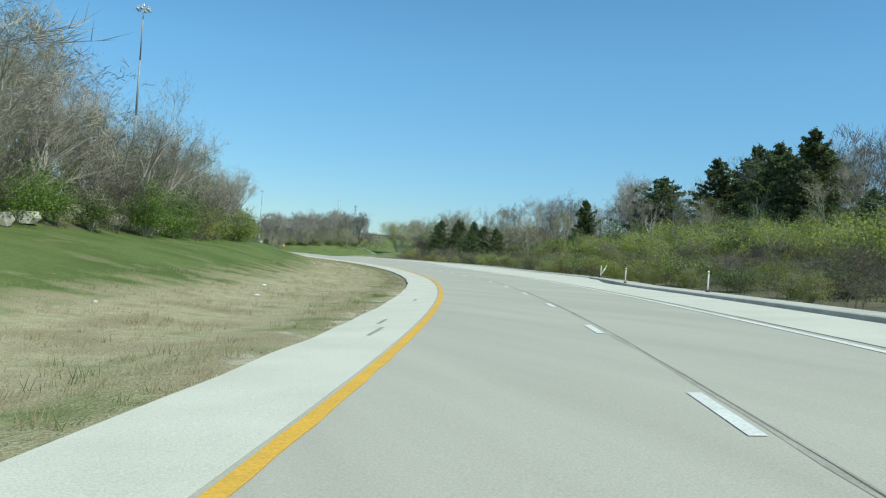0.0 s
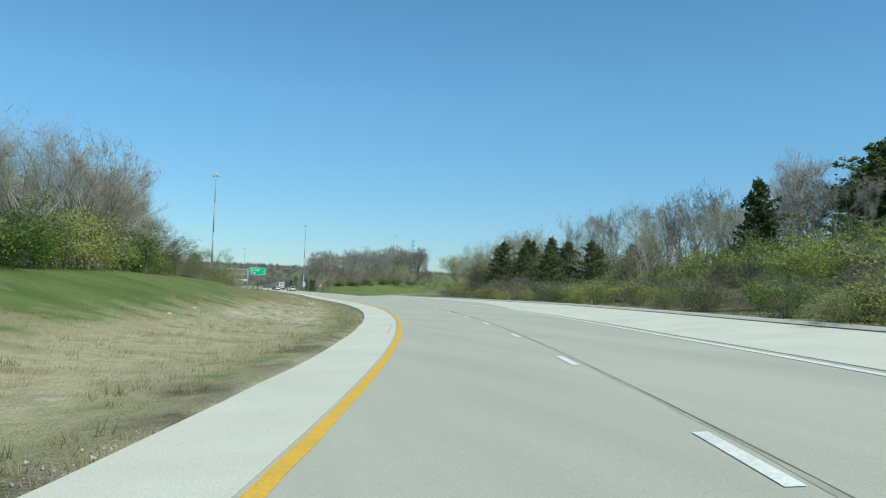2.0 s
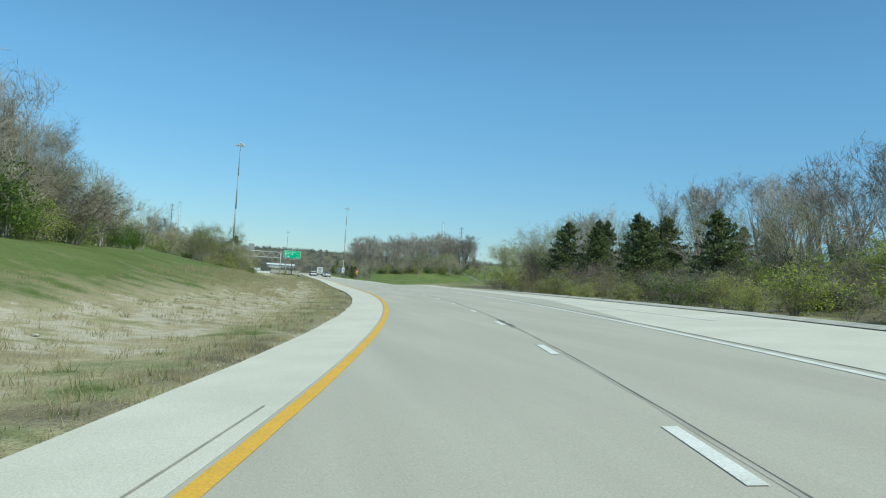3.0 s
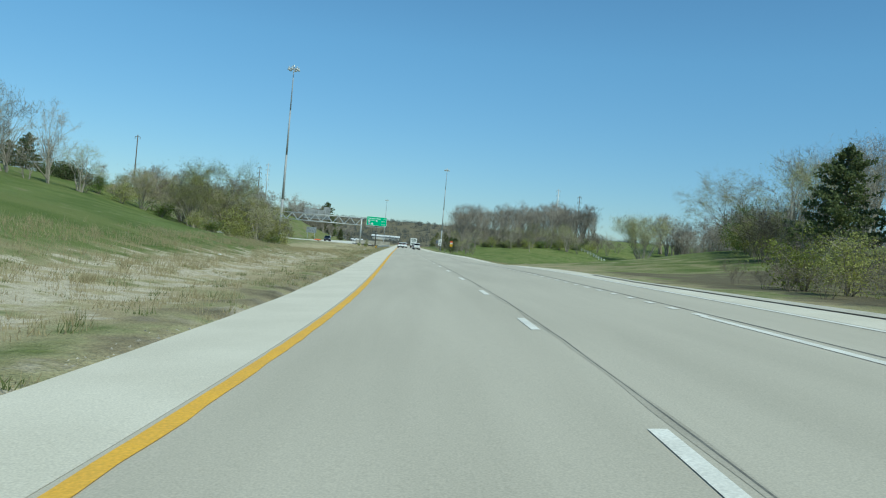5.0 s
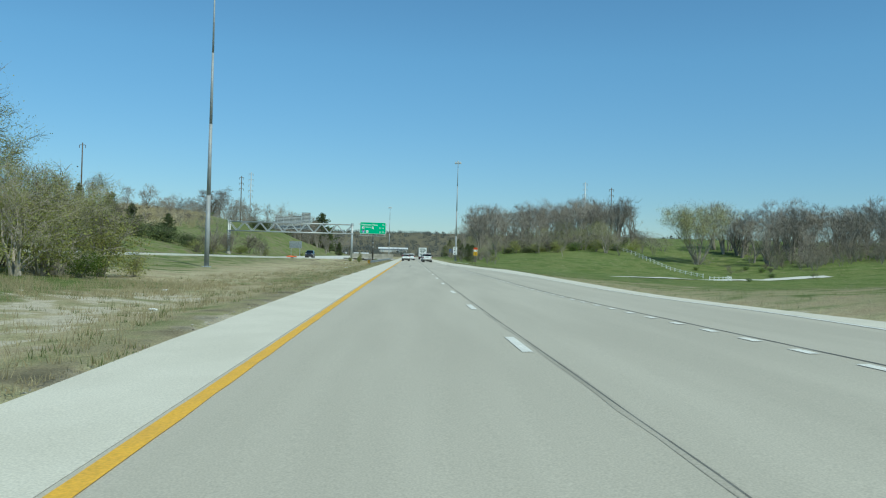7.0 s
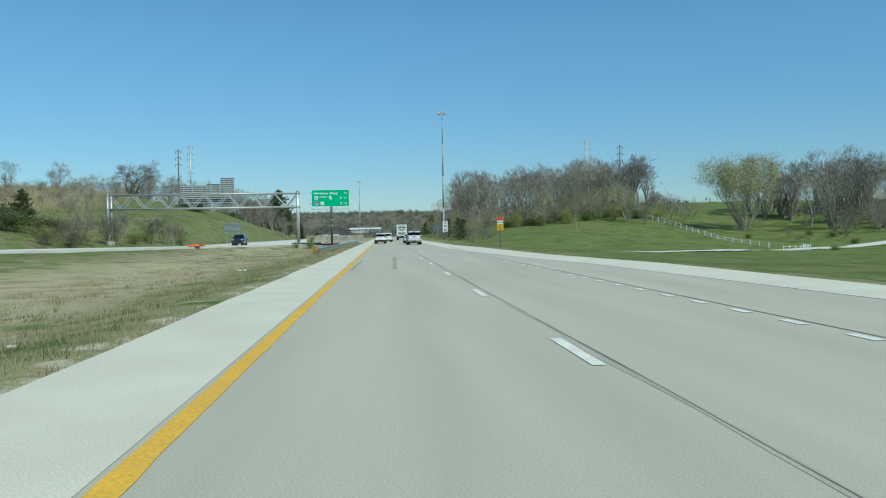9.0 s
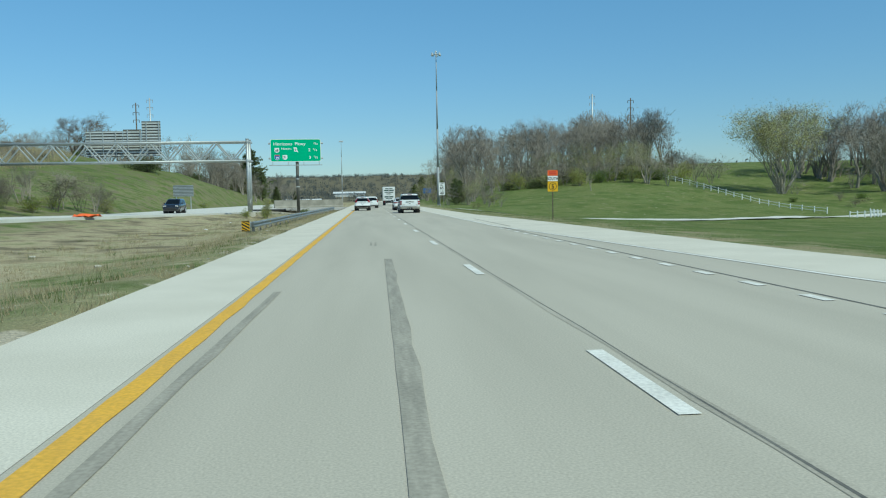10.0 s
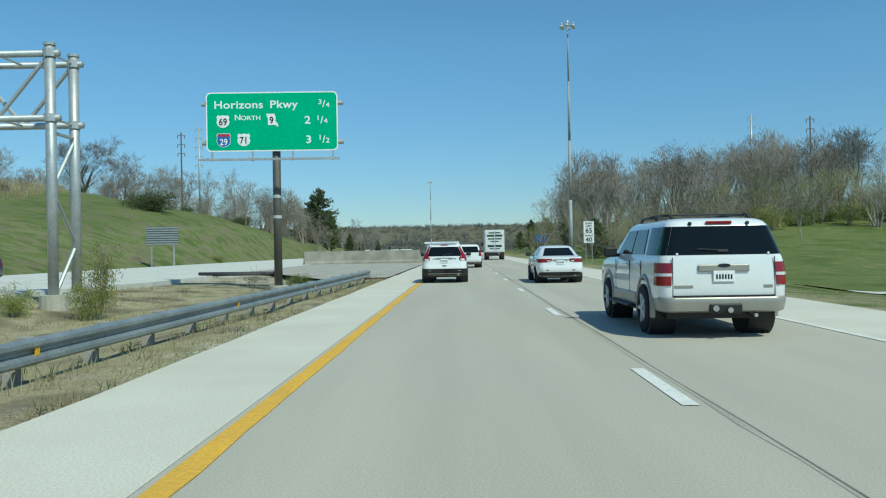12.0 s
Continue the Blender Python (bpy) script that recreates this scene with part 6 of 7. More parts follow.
# ---- rocks and verge grass ----
def build_rocks():
    R = random.Random(9)
    for i in range(16):
        s, d = R.uniform(-318, -262), -R.uniform(24.5, 27.5)
        p = at(s, d, 0)
        bm = bmesh.new()
        bmesh.ops.create_icosphere(bm, subdivisions=2, radius=1)
        sx, sy, sz = R.uniform(0.6, 1.6), R.uniform(0.5, 1.1), R.uniform(0.4, 0.9)
        for v in bm.verts:
            n = noise.noise(v.co * 1.7 + Vector((i * 3.1, 0, 0)))
            v.co = Vector((v.co.x * sx, v.co.y * sy, round(v.co.z * sz * 3) / 3)) * (1 + 0.35 * n)
        me = bpy.data.meshes.new("rock")
        bm.to_mesh(me)
        bm.free()
        me.materials.append(M_ROCK)
        ob = new("rock", me)
        ob.matrix_basis = pose(p.x, p.y, height(s, d) + 0.25, 0, 0, R.uniform(0, 360))
        tagged(ob, "pale layered limestone outcrop under the trees", "rock", "limestone outcrops")


build_rocks()


def build_grass():
    R = random.Random(12)
    V, F, VG, FG = [], [], [], []
    def tuft(s, d, h, n, green):
        p = at(s, d, height(s, d) - 0.02)
        for i in range(n):
            dd = Vector((R.gauss(0, 0.35), R.gauss(0, 0.35), 1)).normalized() * h * R.uniform(0.5, 1.2)
            b = p + Vector((R.gauss(0, 0.09), R.gauss(0, 0.09), 0))
            if green:
                sliver(VG, FG, b, dd, 0.008)
            else:
                sliver(V, F, b, dd, 0.007)
    for i in range(21000):
        s = R.uniform(-345, 45)
        d = LEFT_EDGE - 0.15 - R.random() ** 1.6 * 11
        dens = noise.noise((s * 0.25, d * 0.4, 1))
        if dens < -0.15:
            continue
        near = LEFT_EDGE - d
        tuft(s, d, R.uniform(0.08, 0.30) * (1.0 if near > 0.6 else 0.6), 7, R.random() < (0.16 if near < 2.5 else 0.05))
    for i in range(5200):
        s = R.uniform(-215, -112)
        d = LEFT_EDGE - R.uniform(4.5, 12.5)
        if noise.noise((s * 0.16, d * 0.5, 9)) > -0.05:
            tuft(s, d, R.uniform(0.22, 0.5), 6, False)
    for i in range(900):
        s = R.uniform(-240, -60)
        d = LEFT_EDGE - R.uniform(1.2, 8)
        for k in range(3):
            tuft(s + R.gauss(0, 0.12), d + R.gauss(0, 0.12), R.uniform(0.08, 0.2), 6, R.random() < 0.6)
    for i in range(3000):
        s = R.uniform(-130, 40)
        d = float(right_edge(s)) + 0.15 + R.random() ** 1.5 * 8
        tuft(s, d, R.uniform(0.08, 0.2), 5, R.random() < 0.6)
    for i in range(1500):
        x, y = -R.uniform(63, 96), R.uniform(15, 160)
        p = Vector((x - max(y - 110, 0) * 0.3, y, on_ground(x - max(y - 110, 0) * 0.3, y) - 0.05))
        for k in range(9):
            sliver(V, F, p + Vector((R.gauss(0, 0.5), R.gauss(0, 0.5), 0)), Vector((R.gauss(0, 0.3), R.gauss(0, 0.3), R.uniform(0.7, 1.7))), 0.035)
    tagged(mesh_ob("dead_grass", V, F, M_GRASS_D), "dry straw-coloured verge grass", "grass", kind="stuff")
    tagged(mesh_ob("green_grass", VG, FG, M_GRASS_G), "fresh green verge grass", "grass", kind="stuff")


build_grass()


def build_litter():
    R = random.Random(3)
    for i in range(26):
        s = R.uniform(-330, 20)
        d = LEFT_EDGE - R.uniform(0.5, 9)
        p = at(s, d, height(s, d) + 0.03)
        bm = bmesh.new()
        bmesh.ops.create_icosphere(bm, subdivisions=1, radius=0.09)
        for v in bm.verts:
            v.co = Vector((v.co.x * 1.5, v.co.y, v.co.z * 0.5)) * (1 + 0.5 * noise.noise(v.co * 9 + Vector((i, 0, 0))))
        me = bpy.data.meshes.new("litter")
        bm.to_mesh(me)
        bm.free()
        me.materials.append(M_SIGN_W if i % 2 else M_KERB)
        ob = new("litter", me)
        ob.matrix_basis = pose(*p, 0, 0, R.uniform(0, 360))
        tagged(ob, "small pale scrap of litter in the verge grass", "litter", "verge litter")


build_litter()


def build_stones():
    """Crumbled concrete and pebbles along the pavement's edge."""
    R = random.Random(31)
    V, F = [], []
    for i in range(2600):
        s = R.uniform(-345, 30)
        if noise.noise((s * 0.11, 2, 0)) < 0.05:
            continue
        d = LEFT_EDGE - 0.05 - abs(R.gauss(0, 0.28))
        r = R.uniform(0.010, 0.028)
        p, k = at(s, d, height(s, d) + r * 0.3 if d < LEFT_EDGE - 0.3 else float(surf(s, LEFT_EDGE)) - 0.02), len(V)
        for j in range(5):
            V.append(p + Vector((R.gauss(0, r), R.gauss(0, r), 0)) if j < 4 else p + Vector((0, 0, r)))
        F += [(k, k + 1, k + 4), (k + 1, k + 2, k + 4), (k + 2, k + 3, k + 4), (k + 3, k, k + 4)]
    tagged(mesh_ob("edge_stones", V, F, M_GRAVEL), "pale crumbled stones along the pavement edge", "gravel", kind="stuff")


build_stones()


# ---- vehicles ----
M_PAINT_W = mat("white_car_paint", (0.78, 0.79, 0.78), (0.77, 0.78, 0.77), 0.25, 0.7, 8, 0.0, coat=0.8, speck=0.02)
M_PAINT_R = mat("red_car_paint", (0.30, 0.015, 0.02), (0.26, 0.012, 0.018), 0.25, 0.7, 8, 0.0, coat=0.8, speck=0.02)
M_PAINT_D = mat("dark_blue_car_paint", (0.02, 0.025, 0.035), (0.015, 0.02, 0.028), 0.25, 0.7, 8, 0.0, coat=0.8, speck=0.02)
M_SILVER = mat("silver_trim", (0.36, 0.345, 0.305), (0.32, 0.305, 0.27), 0.35, 1.5, 12, 0.0, metal=0.3, speck=0.03)
M_PLASTIC = mat("dark_plastic", (0.022, 0.022, 0.024), (0.032, 0.032, 0.034), 0.55, 3.0, 60, 0.1)
M_RUBBER = mat("tyre_rubber", (0.016, 0.016, 0.016), (0.026, 0.026, 0.026), 0.85, 5.0, 60, 0.2)
M_ALLOY = mat("alloy_rim", (0.58, 0.58, 0.57), (0.50, 0.50, 0.50), 0.35, 4.0, 20, 0.05, metal=0.15)
M_TAIL = mat("red_lamp_lens", (0.26, 0.006, 0.010), (0.20, 0.005, 0.008), 0.15, 6.0, 60, 0.0, coat=0.6)
M_CLEARL = mat("clear_lamp_lens", (0.70, 0.68, 0.66), (0.62, 0.60, 0.58), 0.15, 6.0, 60, 0.0)
M_CHROME = mat("chrome", (0.62, 0.63, 0.64), (0.56, 0.57, 0.58), 0.15, 4.0, 20, 0.0, metal=1.0)
M_BOXW = mat("truck_box_panel", (0.74, 0.75, 0.74), (0.66, 0.67, 0.66), 0.45, 0.9, 10, 0.05)
M_BARS = mat("dark_green_bars", (0.02, 0.055, 0.04), (0.03, 0.065, 0.05), 0.5, 2.0, 20, 0.0)


def tinted_glass():
    m = bpy.data.materials.new("tinted_glass")
    m.use_nodes = True
    b = m.node_tree.nodes["Principled BSDF"]
    b.inputs["Base Color"].default_value = (0.006, 0.008, 0.008, 1)
    b.inputs["Roughness"].default_value = 0.05
    b.inputs["Specular IOR Level"].default_value = 0.35
    return m


M_GLASS = tinted_glass()


def sharp(ob, deg=38.0):
    ob.data.set_sharp_from_angle(angle=radians(deg))
    return ob


def ring_xy(y0, y1, hw, z, n=6, r=0.18):
    """A rounded rectangle, counter-clockwise."""
    pts = []
    for sx, sy, a0 in ((1, 1, 0), (-1, 1, 90), (-1, -1, 180), (1, -1, 270)):
        cx, cy = sx * (hw - r), (y1 - r if sy > 0 else y0 + r)
        for k in range(n):
            a = radians(a0 + 90 * k / (n - 1))
            pts.append((cx + r * math.cos(a), cy + r * math.sin(a), z))
    return pts


def loft(bm, rings, cap=True):
    R = [[bm.verts.new(p) for p in r] for r in rings]
    n = len(R[0])
    for a, b in zip(R, R[1:]):
        for i in range(n):
            bm.faces.new((a[i], a[(i + 1) % n], b[(i + 1) % n], b[i]))
    if cap:
        bm.faces.new(R[-1])
        bm.faces.new(list(reversed(R[0])))


def patch(bm, quad, out, n=1):
    """A thin panel over four corners, pushed out."""
    q = [Vector(p) for p in quad]
    nrm = (q[1] - q[0]).cross(q[3] - q[0]).normalized()
    if nrm.dot(Vector(out)) < 0:
        nrm = -nrm
    f = bm.faces.new([bm.verts.new(p + nrm * 0.012) for p in q])
    g = bmesh.ops.extrude_face_region(bm, geom=[f])
    bmesh.ops.translate(bm, vec=-nrm * 0.02, verts=[v for v in g["geom"] if isinstance(v, bmesh.types.BMVert)])


def wheel(e, x, y, r, w, side):
    bm = bmesh.new()
    prof = ((0.55, -0.5), (0.9, -0.5), (0.98, -0.42), (1.0, -0.2), (1.0, 0.2), (0.98, 0.42), (0.9, 0.5), (0.55, 0.5))
    n = 28
    R = [[bm.verts.new((o * w, pr * r * math.cos(2 * math.pi * k / n), pr * r * math.sin(2 * math.pi * k / n))) for k in range(n)] for pr, o in prof]
    for a, b in zip(R, R[1:]):
        for k in range(n):
            bm.faces.new((a[k], a[(k + 1) % n], b[(k + 1) % n], b[k]))
    t = part("wheel", bm, M_RUBBER, e, "black rubber tyre", smooth=True)
    t.matrix_basis = pose(x, y, r)
    bm = bmesh.new()
    rod(bm, (side * w * 0.30, 0, 0), (side * w * 0.36, 0, 0), r * 0.66, n=28)
    rod(bm, (side * w * 0.40, 0, 0), (side * w * 0.50, 0, 0), r * 0.14, n=12)
    for k in range(5):
        a = 2 * math.pi * k / 5
        rod(bm, (side * w * 0.42, 0, 0), (side * w * 0.40, math.cos(a) * r * 0.60, math.sin(a) * r * 0.60), 0.042, n=6)
    part("rim", bm, M_ALLOY, t)


def skin_at(shell, z):
    """Rear, front, half width and corner radius of a car's shell at a height."""
    zs = [q[0] for q in shell]
    return [float(np.interp(z, zs, [q[i] for q in shell])) for i in (1, 2, 3, 4)]


def skin_pt(shell, sx, z, p, off):
    """A point on the shell's rear: p below 0 is metres from the corner towards the middle, 0 to 90 runs round the corner, more runs along the side."""
    y0, _, hw, r = skin_at(shell, z)
    if p < 0:
        return (sx * max(hw - r + p, 0.0), y0 - off, z)
    an = radians(min(p, 90))
    return (sx * (hw - r + (r + off) * math.sin(an)), y0 + r - (r + off) * math.cos(an) + max(p - 90, 0) * 0.01, z)


def skin_panel(bm, shell, sx, zs, pa, pb, n=5, off=0.010):
    """A panel on the shell between two lines, each given at the heights zs, with its rim turned in."""
    grid = []
    for z, a, c in zip(zs, pa, pb):
        grid.append([bm.verts.new(skin_pt(shell, sx, z, a, -0.01))] + [bm.verts.new(skin_pt(shell, sx, z, a + (c - a) * k / n, off)) for k in range(n + 1)] + [bm.verts.new(skin_pt(shell, sx, z, c, -0.01))])
    for ra, rb in zip(grid, grid[1:]):
        for k in range(n + 2):
            bm.faces.new((ra[k], ra[k + 1], rb[k + 1], rb[k]))


def shell_car(name, label, loc, paint, shell, glass, wheels, wr, side, wrap=22.0, rz=0.0):
    """A car as one rounded shell with glass, arches, wheels, mirrors and handles. Rear at y=0, forward +y. glass: its lower and upper height; side: cuts between the side windows at sill and top."""
    e = thing(name, label, "car", "traffic", loc, rz)
    bm = bmesh.new()
    loft(bm, [ring_xy(y0, y1, hw, z, 9, r) for z, y0, y1, hw, r in shell])
    sharp(part("body", bm, paint, e, smooth=True), 48)
    z0, z1 = glass
    zs = [z0 + (z1 - z0) * k / 5 for k in range(6)]
    bm = bmesh.new()
    grid = []
    for z in zs:
        row = [skin_pt(shell, -1, z, p, 0.006) for p in (wrap, wrap / 2, 0)]
        grid.append([bm.verts.new(p) for p in row + [(-x, y, zz) for x, y, zz in reversed(row)]])
    for ra, rb in zip(grid, grid[1:]):
        for k in range(5):
            bm.faces.new((ra[k], ra[k + 1], rb[k + 1], rb[k]))
    part("rear_window", bm, M_GLASS, e, "dark tinted rear window", smooth=True)
    bm = bmesh.new()
    quad = []
    for z, k in ((z0, 1), (z1, 1)):
        y0, y1, hw, r = skin_at(shell, z)
        quad += [(-(hw - r * 0.6), y1, z), (hw - r * 0.6, y1, z)]
    patch(bm, (quad[0], quad[1], quad[3], quad[2]), (0, 1, 0.3))
    part("windscreen", bm, M_GLASS, e)
    W = max(q[3] for q in shell)
    for sx in (-1, 1):
        for (ya, yb, yc, yd) in side:
            bm = bmesh.new()
            cols = []
            for k, z in enumerate(zs):
                u = k / 5
                hw = skin_at(shell, z)[2] + 0.006
                cols.append((bm.verts.new((sx * hw, ya + (yd - ya) * u, z)), bm.verts.new((sx * hw, yb + (yc - yb) * u, z))))
            for p, q in zip(cols, cols[1:]):
                bm.faces.new((p[0], p[1], q[1], q[0]))
            part("side_window", bm, M_GLASS, e, smooth=True)
        for yw in wheels:
            bm = bmesh.new()
            rod(bm, (sx * (W * 0.5), yw, wr), (sx * (W + 0.002), yw, wr), wr + 0.06, n=28)
            part("wheel_arch", bm, M_PLASTIC, e)
            wheel(e, sx * (W - 0.075), yw, wr, 0.235, sx)
        ym, zm = side[-1][1] - 0.25, z0 + 0.07
        hw = skin_at(shell, z0)[2]
        bm = bmesh.new()
        box(bm, sx * (W + 0.10), ym, zm, 0.22, 0.13, 0.16, 0.045)
        box(bm, sx * (hw + 0.03), ym + 0.03, zm - 0.05, 0.14, 0.06, 0.05, 0.01)
        part("door_mirror", bm, M_PLASTIC, e)
        for ya, yb, yc, yd in side[-2:]:
            bm = bmesh.new()
            box(bm, sx * (skin_at(shell, z0 - 0.14)[2] + 0.006), ya + 0.14, z0 - 0.14, 0.03, 0.18, 0.035, 0.010)
            part("door_handle", bm, paint, e)
            bm = bmesh.new()
            box(bm, sx * (skin_at(shell, z0 - 0.35)[2] - 0.003), ya - 0.02, z0 - 0.37, 0.012, 0.010, 0.56)
            part("door_gap", bm, M_PLASTIC, e)
    bm = bmesh.new()
    y1 = max(q[2] for q in shell)
    box(bm, 0, y1 / 2, shell[0][0], W * 1.55, y1 - 0.7, 0.14)
    part("underbody", bm, M_PLASTIC, e)
    return e


def plate_bars(e, y, z, w=0.31, h=0.16):
    bm = bmesh.new()
    box(bm, 0, y, z, w, 0.012, h, 0.004)
    p = part("number_plate", bm, M_SIGN_W, e, "white number plate with plain bars")
    bm = bmesh.new()
    for k in range(6):
        box(bm, (k - 2.5) * w * 0.135, y - 0.008, z - h * 0.04, w * 0.075, 0.004, h * 0.42)
    part("plate_bar", bm, M_PAINT_D, p)


def tail_pair(e, x, y, z, w, h, d, clear_share=0.0, material=None):
    for sx in (-1, 1):
        bm = bmesh.new()
        box(bm, sx * x, y, z, w, d, h, 0.02)
        t = part("tail_light", bm, material or M_TAIL, e, "red tail light")
        if clear_share:
            bm = bmesh.new()
            box(bm, sx * x, y - 0.004, z - h * 0.06, w * 0.98, d, h * clear_share, 0.006)
            part("clear_lens", bm, M_CLEARL, t)


def large_suv(loc):
    """A boxy white estate with silver lower trim and a roof rack: one rounded shell, glass round its rear corners."""
    e = thing("white_suv", "white boxy sport utility car with silver bumper and roof rack", "car", "traffic", loc)
    L = 4.90
    #        z     rear   front  half   corner
    shell = ((0.42, 0.16, 4.78, 0.86, 0.22), (0.50, 0.06, 4.86, 0.915, 0.20), (0.62, 0.035, 4.90, 0.935, 0.18), (0.78, 0.03, 4.90, 0.938, 0.17), (0.98, 0.04, 4.84, 0.930, 0.16),
             (1.08, 0.05, 4.70, 0.920, 0.16), (1.13, 0.055, 4.40, 0.912, 0.16), (1.175, 0.06, 3.80, 0.900, 0.16), (1.20, 0.065, 3.72, 0.888, 0.16),
             (1.64, 0.225, 2.98, 0.760, 0.17), (1.70, 0.27, 2.90, 0.730, 0.20), (1.74, 0.36, 2.80, 0.670, 0.22), (1.765, 0.55, 2.62, 0.55, 0.22))
    bm = bmesh.new()
    loft(bm, [ring_xy(y0, y1, hw, z, 9, r) for z, y0, y1, hw, r in shell])
    sharp(part("body", bm, M_PAINT_W, e, smooth=True), 50)

    def skin(u):
        """Rear, front, half width and corner radius between sill of the glass (0) and its top (1)."""
        a, c = shell[8], shell[9]
        return [a[i] + (c[i] - a[i]) * u for i in range(5)]

    # rear glass with its wrapped corners
    bm = bmesh.new()
    us = (0.03, 0.3, 0.6, 0.9, 0.985)
    grid = []
    for u in us:
        z, y0, y1, hw, r = skin(u)
        row = []
        for an in (30, 15, 0):
            row.append((-(hw - r) - (r + 0.006) * math.sin(radians(an)), y0 + r - (r + 0.006) * math.cos(radians(an)), z))
        row += [(x, y, z) for x, y, z in [(-p[0], p[1], p[2]) for p in reversed(row)]]
        grid.append([bm.verts.new(p) for p in row])
    for ra, rb in zip(grid, grid[1:]):
        for k in range(5):
            bm.faces.new((ra[k], ra[k + 1], rb[k + 1], rb[k]))
    part("rear_window", bm, M_GLASS, e, "dark tinted rear window", smooth=True)
    for sx in (-1, 1):
        bm = bmesh.new()
        grid = []
        for u in us:
            z, y0, y1, hw, r = skin(u)
            row = [(sx * (hw - r + (r + 0.006) * math.sin(radians(an))), y0 + r - (r + 0.006) * math.cos(radians(an)), z) for an in (31.5, 51, 70, 90)]
            row.append((sx * (hw + 0.006), 1.02 + 0.10 * u, z))
            grid.append([bm.verts.new(p) for p in row])
        for ra, rb in zip(grid, grid[1:]):
            for k in range(4):
                bm.faces.new((ra[k], ra[k + 1], rb[k + 1], rb[k]))
        part("quarter_window", bm, M_GLASS, e, "dark tinted wrap-round side window", smooth=True)
        for (ya, yb, yc, yd) in ((1.18, 2.02, 2.02, 1.30), (2.10, 3.20, 2.72, 2.10)):
            bm = bmesh.new()
            zl, _, _, hl, _ = skin(0.05)
            zh, _, _, hh, _ = skin(0.95)
            patch(bm, ((sx * hl, ya, zl), (sx * hl, yb, zl), (sx * hh, yc, zh), (sx * hh, yd, zh)), (sx, 0, 0.2))
            part("side_window", bm, M_GLASS, e)
        # tail light wrapped round the corner, with a clear middle band
        for z0, z1, material, name in ((0.77, 0.905, M_TAIL, "tail_light"), (0.952, 1.10, M_TAIL, "tail_light"), (0.907, 0.950, M_CLEARL, "reversing_light")):
            bm = bmesh.new()
            rows = []
            for z in (z0, z1):
                hw = float(np.interp(z, [q[0] for q in shell], [q[3] for q in shell]))
                y0 = float(np.interp(z, [q[0] for q in shell], [q[1] for q in shell]))
                r = 0.17
                row = [(sx * (hw - r - 0.01), y0 - 0.014, z)]
                row += [(sx * (hw - r + (r + 0.014) * math.sin(radians(an))), y0 + r - (r + 0.014) * math.cos(radians(an)), z) for an in (10, 30, 50, 70, 90)]
                row += [(sx * (hw + 0.012), y0 + r + 0.12, z), (sx * (hw - 0.01), y0 + r + 0.13, z)]
                rows.append([bm.verts.new(p) for p in [(sx * (hw - r - 0.012), y0 + 0.02, z)] + row])
            for k in range(len(rows[0]) - 1):
                bm.faces.new((rows[0][k], rows[0][k + 1], rows[1][k + 1], rows[1][k]))
            bm.faces.new(rows[1])
            bm.faces.new(list(reversed(rows[0])))
            sharp(part(name, bm, material, e, "red tail light" if name == "tail_light" else "clear reversing light", smooth=True))
        for yw in (0.98, L - 0.92):
            bm = bmesh.new()
            rod(bm, (sx * 0.55, yw, 0.40), (sx * 0.9365, yw, 0.40), 0.455, n=32)
            part("wheel_arch", bm, M_PLASTIC, e)
            bm = bmesh.new()
            rings = []
            for k in range(21):
                t0 = math.pi * (k / 20 * 1.16 - 0.08)
                rings.append([bm.verts.new((sx * (0.905 + ox), yw + (0.455 + rr) * math.cos(t0), 0.40 + (0.455 + rr) * math.sin(t0))) for ox, rr in ((0.0, 0.0), (0.055, 0.005), (0.058, 0.03), (0.045, 0.06), (0.02, 0.075), (-0.01, 0.075))])
            for ra, rb in zip(rings, rings[1:]):
                for k in range(5):
                    bm.faces.new((ra[k], ra[k + 1], rb[k + 1], rb[k]))
            part("arch_flare", bm, M_SILVER, e, "silver wheel arch flare", smooth=True)
            wheel(e, sx * 0.852, yw, 0.385, 0.25, sx)
        bm = bmesh.new()
        box(bm, sx * 0.935, 2.45, 0.50, 0.05, 1.80, 0.20, 0.02)
        part("sill_trim", bm, M_SILVER, e)
        bm = bmesh.new()
        box(bm, sx * 0.985, 2.45, 0.385, 0.17, 1.7, 0.05, 0.02)
        part("running_board", bm, M_PLASTIC, e)
        bm = bmesh.new()
        box(bm, sx * 1.06, 3.12, 1.26, 0.24, 0.13, 0.19, 0.04)
        box(bm, sx * 0.93, 3.16, 1.20, 0.12, 0.07, 0.06, 0.01)
        part("door_mirror", bm, M_PLASTIC, e)
        for yd in (1.42, 2.25):
            bm = bmesh.new()
            box(bm, sx * 0.935, yd, 1.04, 0.035, 0.19, 0.04, 0.012)
            part("door_handle", bm, M_PAINT_W, e)
        for yd in (1.22, 2.06, 3.25):
            bm = bmesh.new()
            box(bm, sx * 0.934, yd, 0.86, 0.012, 0.010, 0.52)
            part("door_gap", bm, M_PLASTIC, e)
        bm = bmesh.new()
        pts = [(0.62, 1.775), (0.75, 1.82), (1.6, 1.835), (2.5, 1.82), (2.68, 1.765)]
        for (ya, za), (yb, zb) in zip(pts, pts[1:]):
            rod(bm, (sx * 0.58, ya, za), (sx * 0.58, yb, zb), 0.024, n=8)
        box(bm, sx * 0.58, 1.6, 1.80, 0.04, 0.10, 0.07, 0.01)
        part("roof_rail", bm, M_PLASTIC, e, smooth=True)
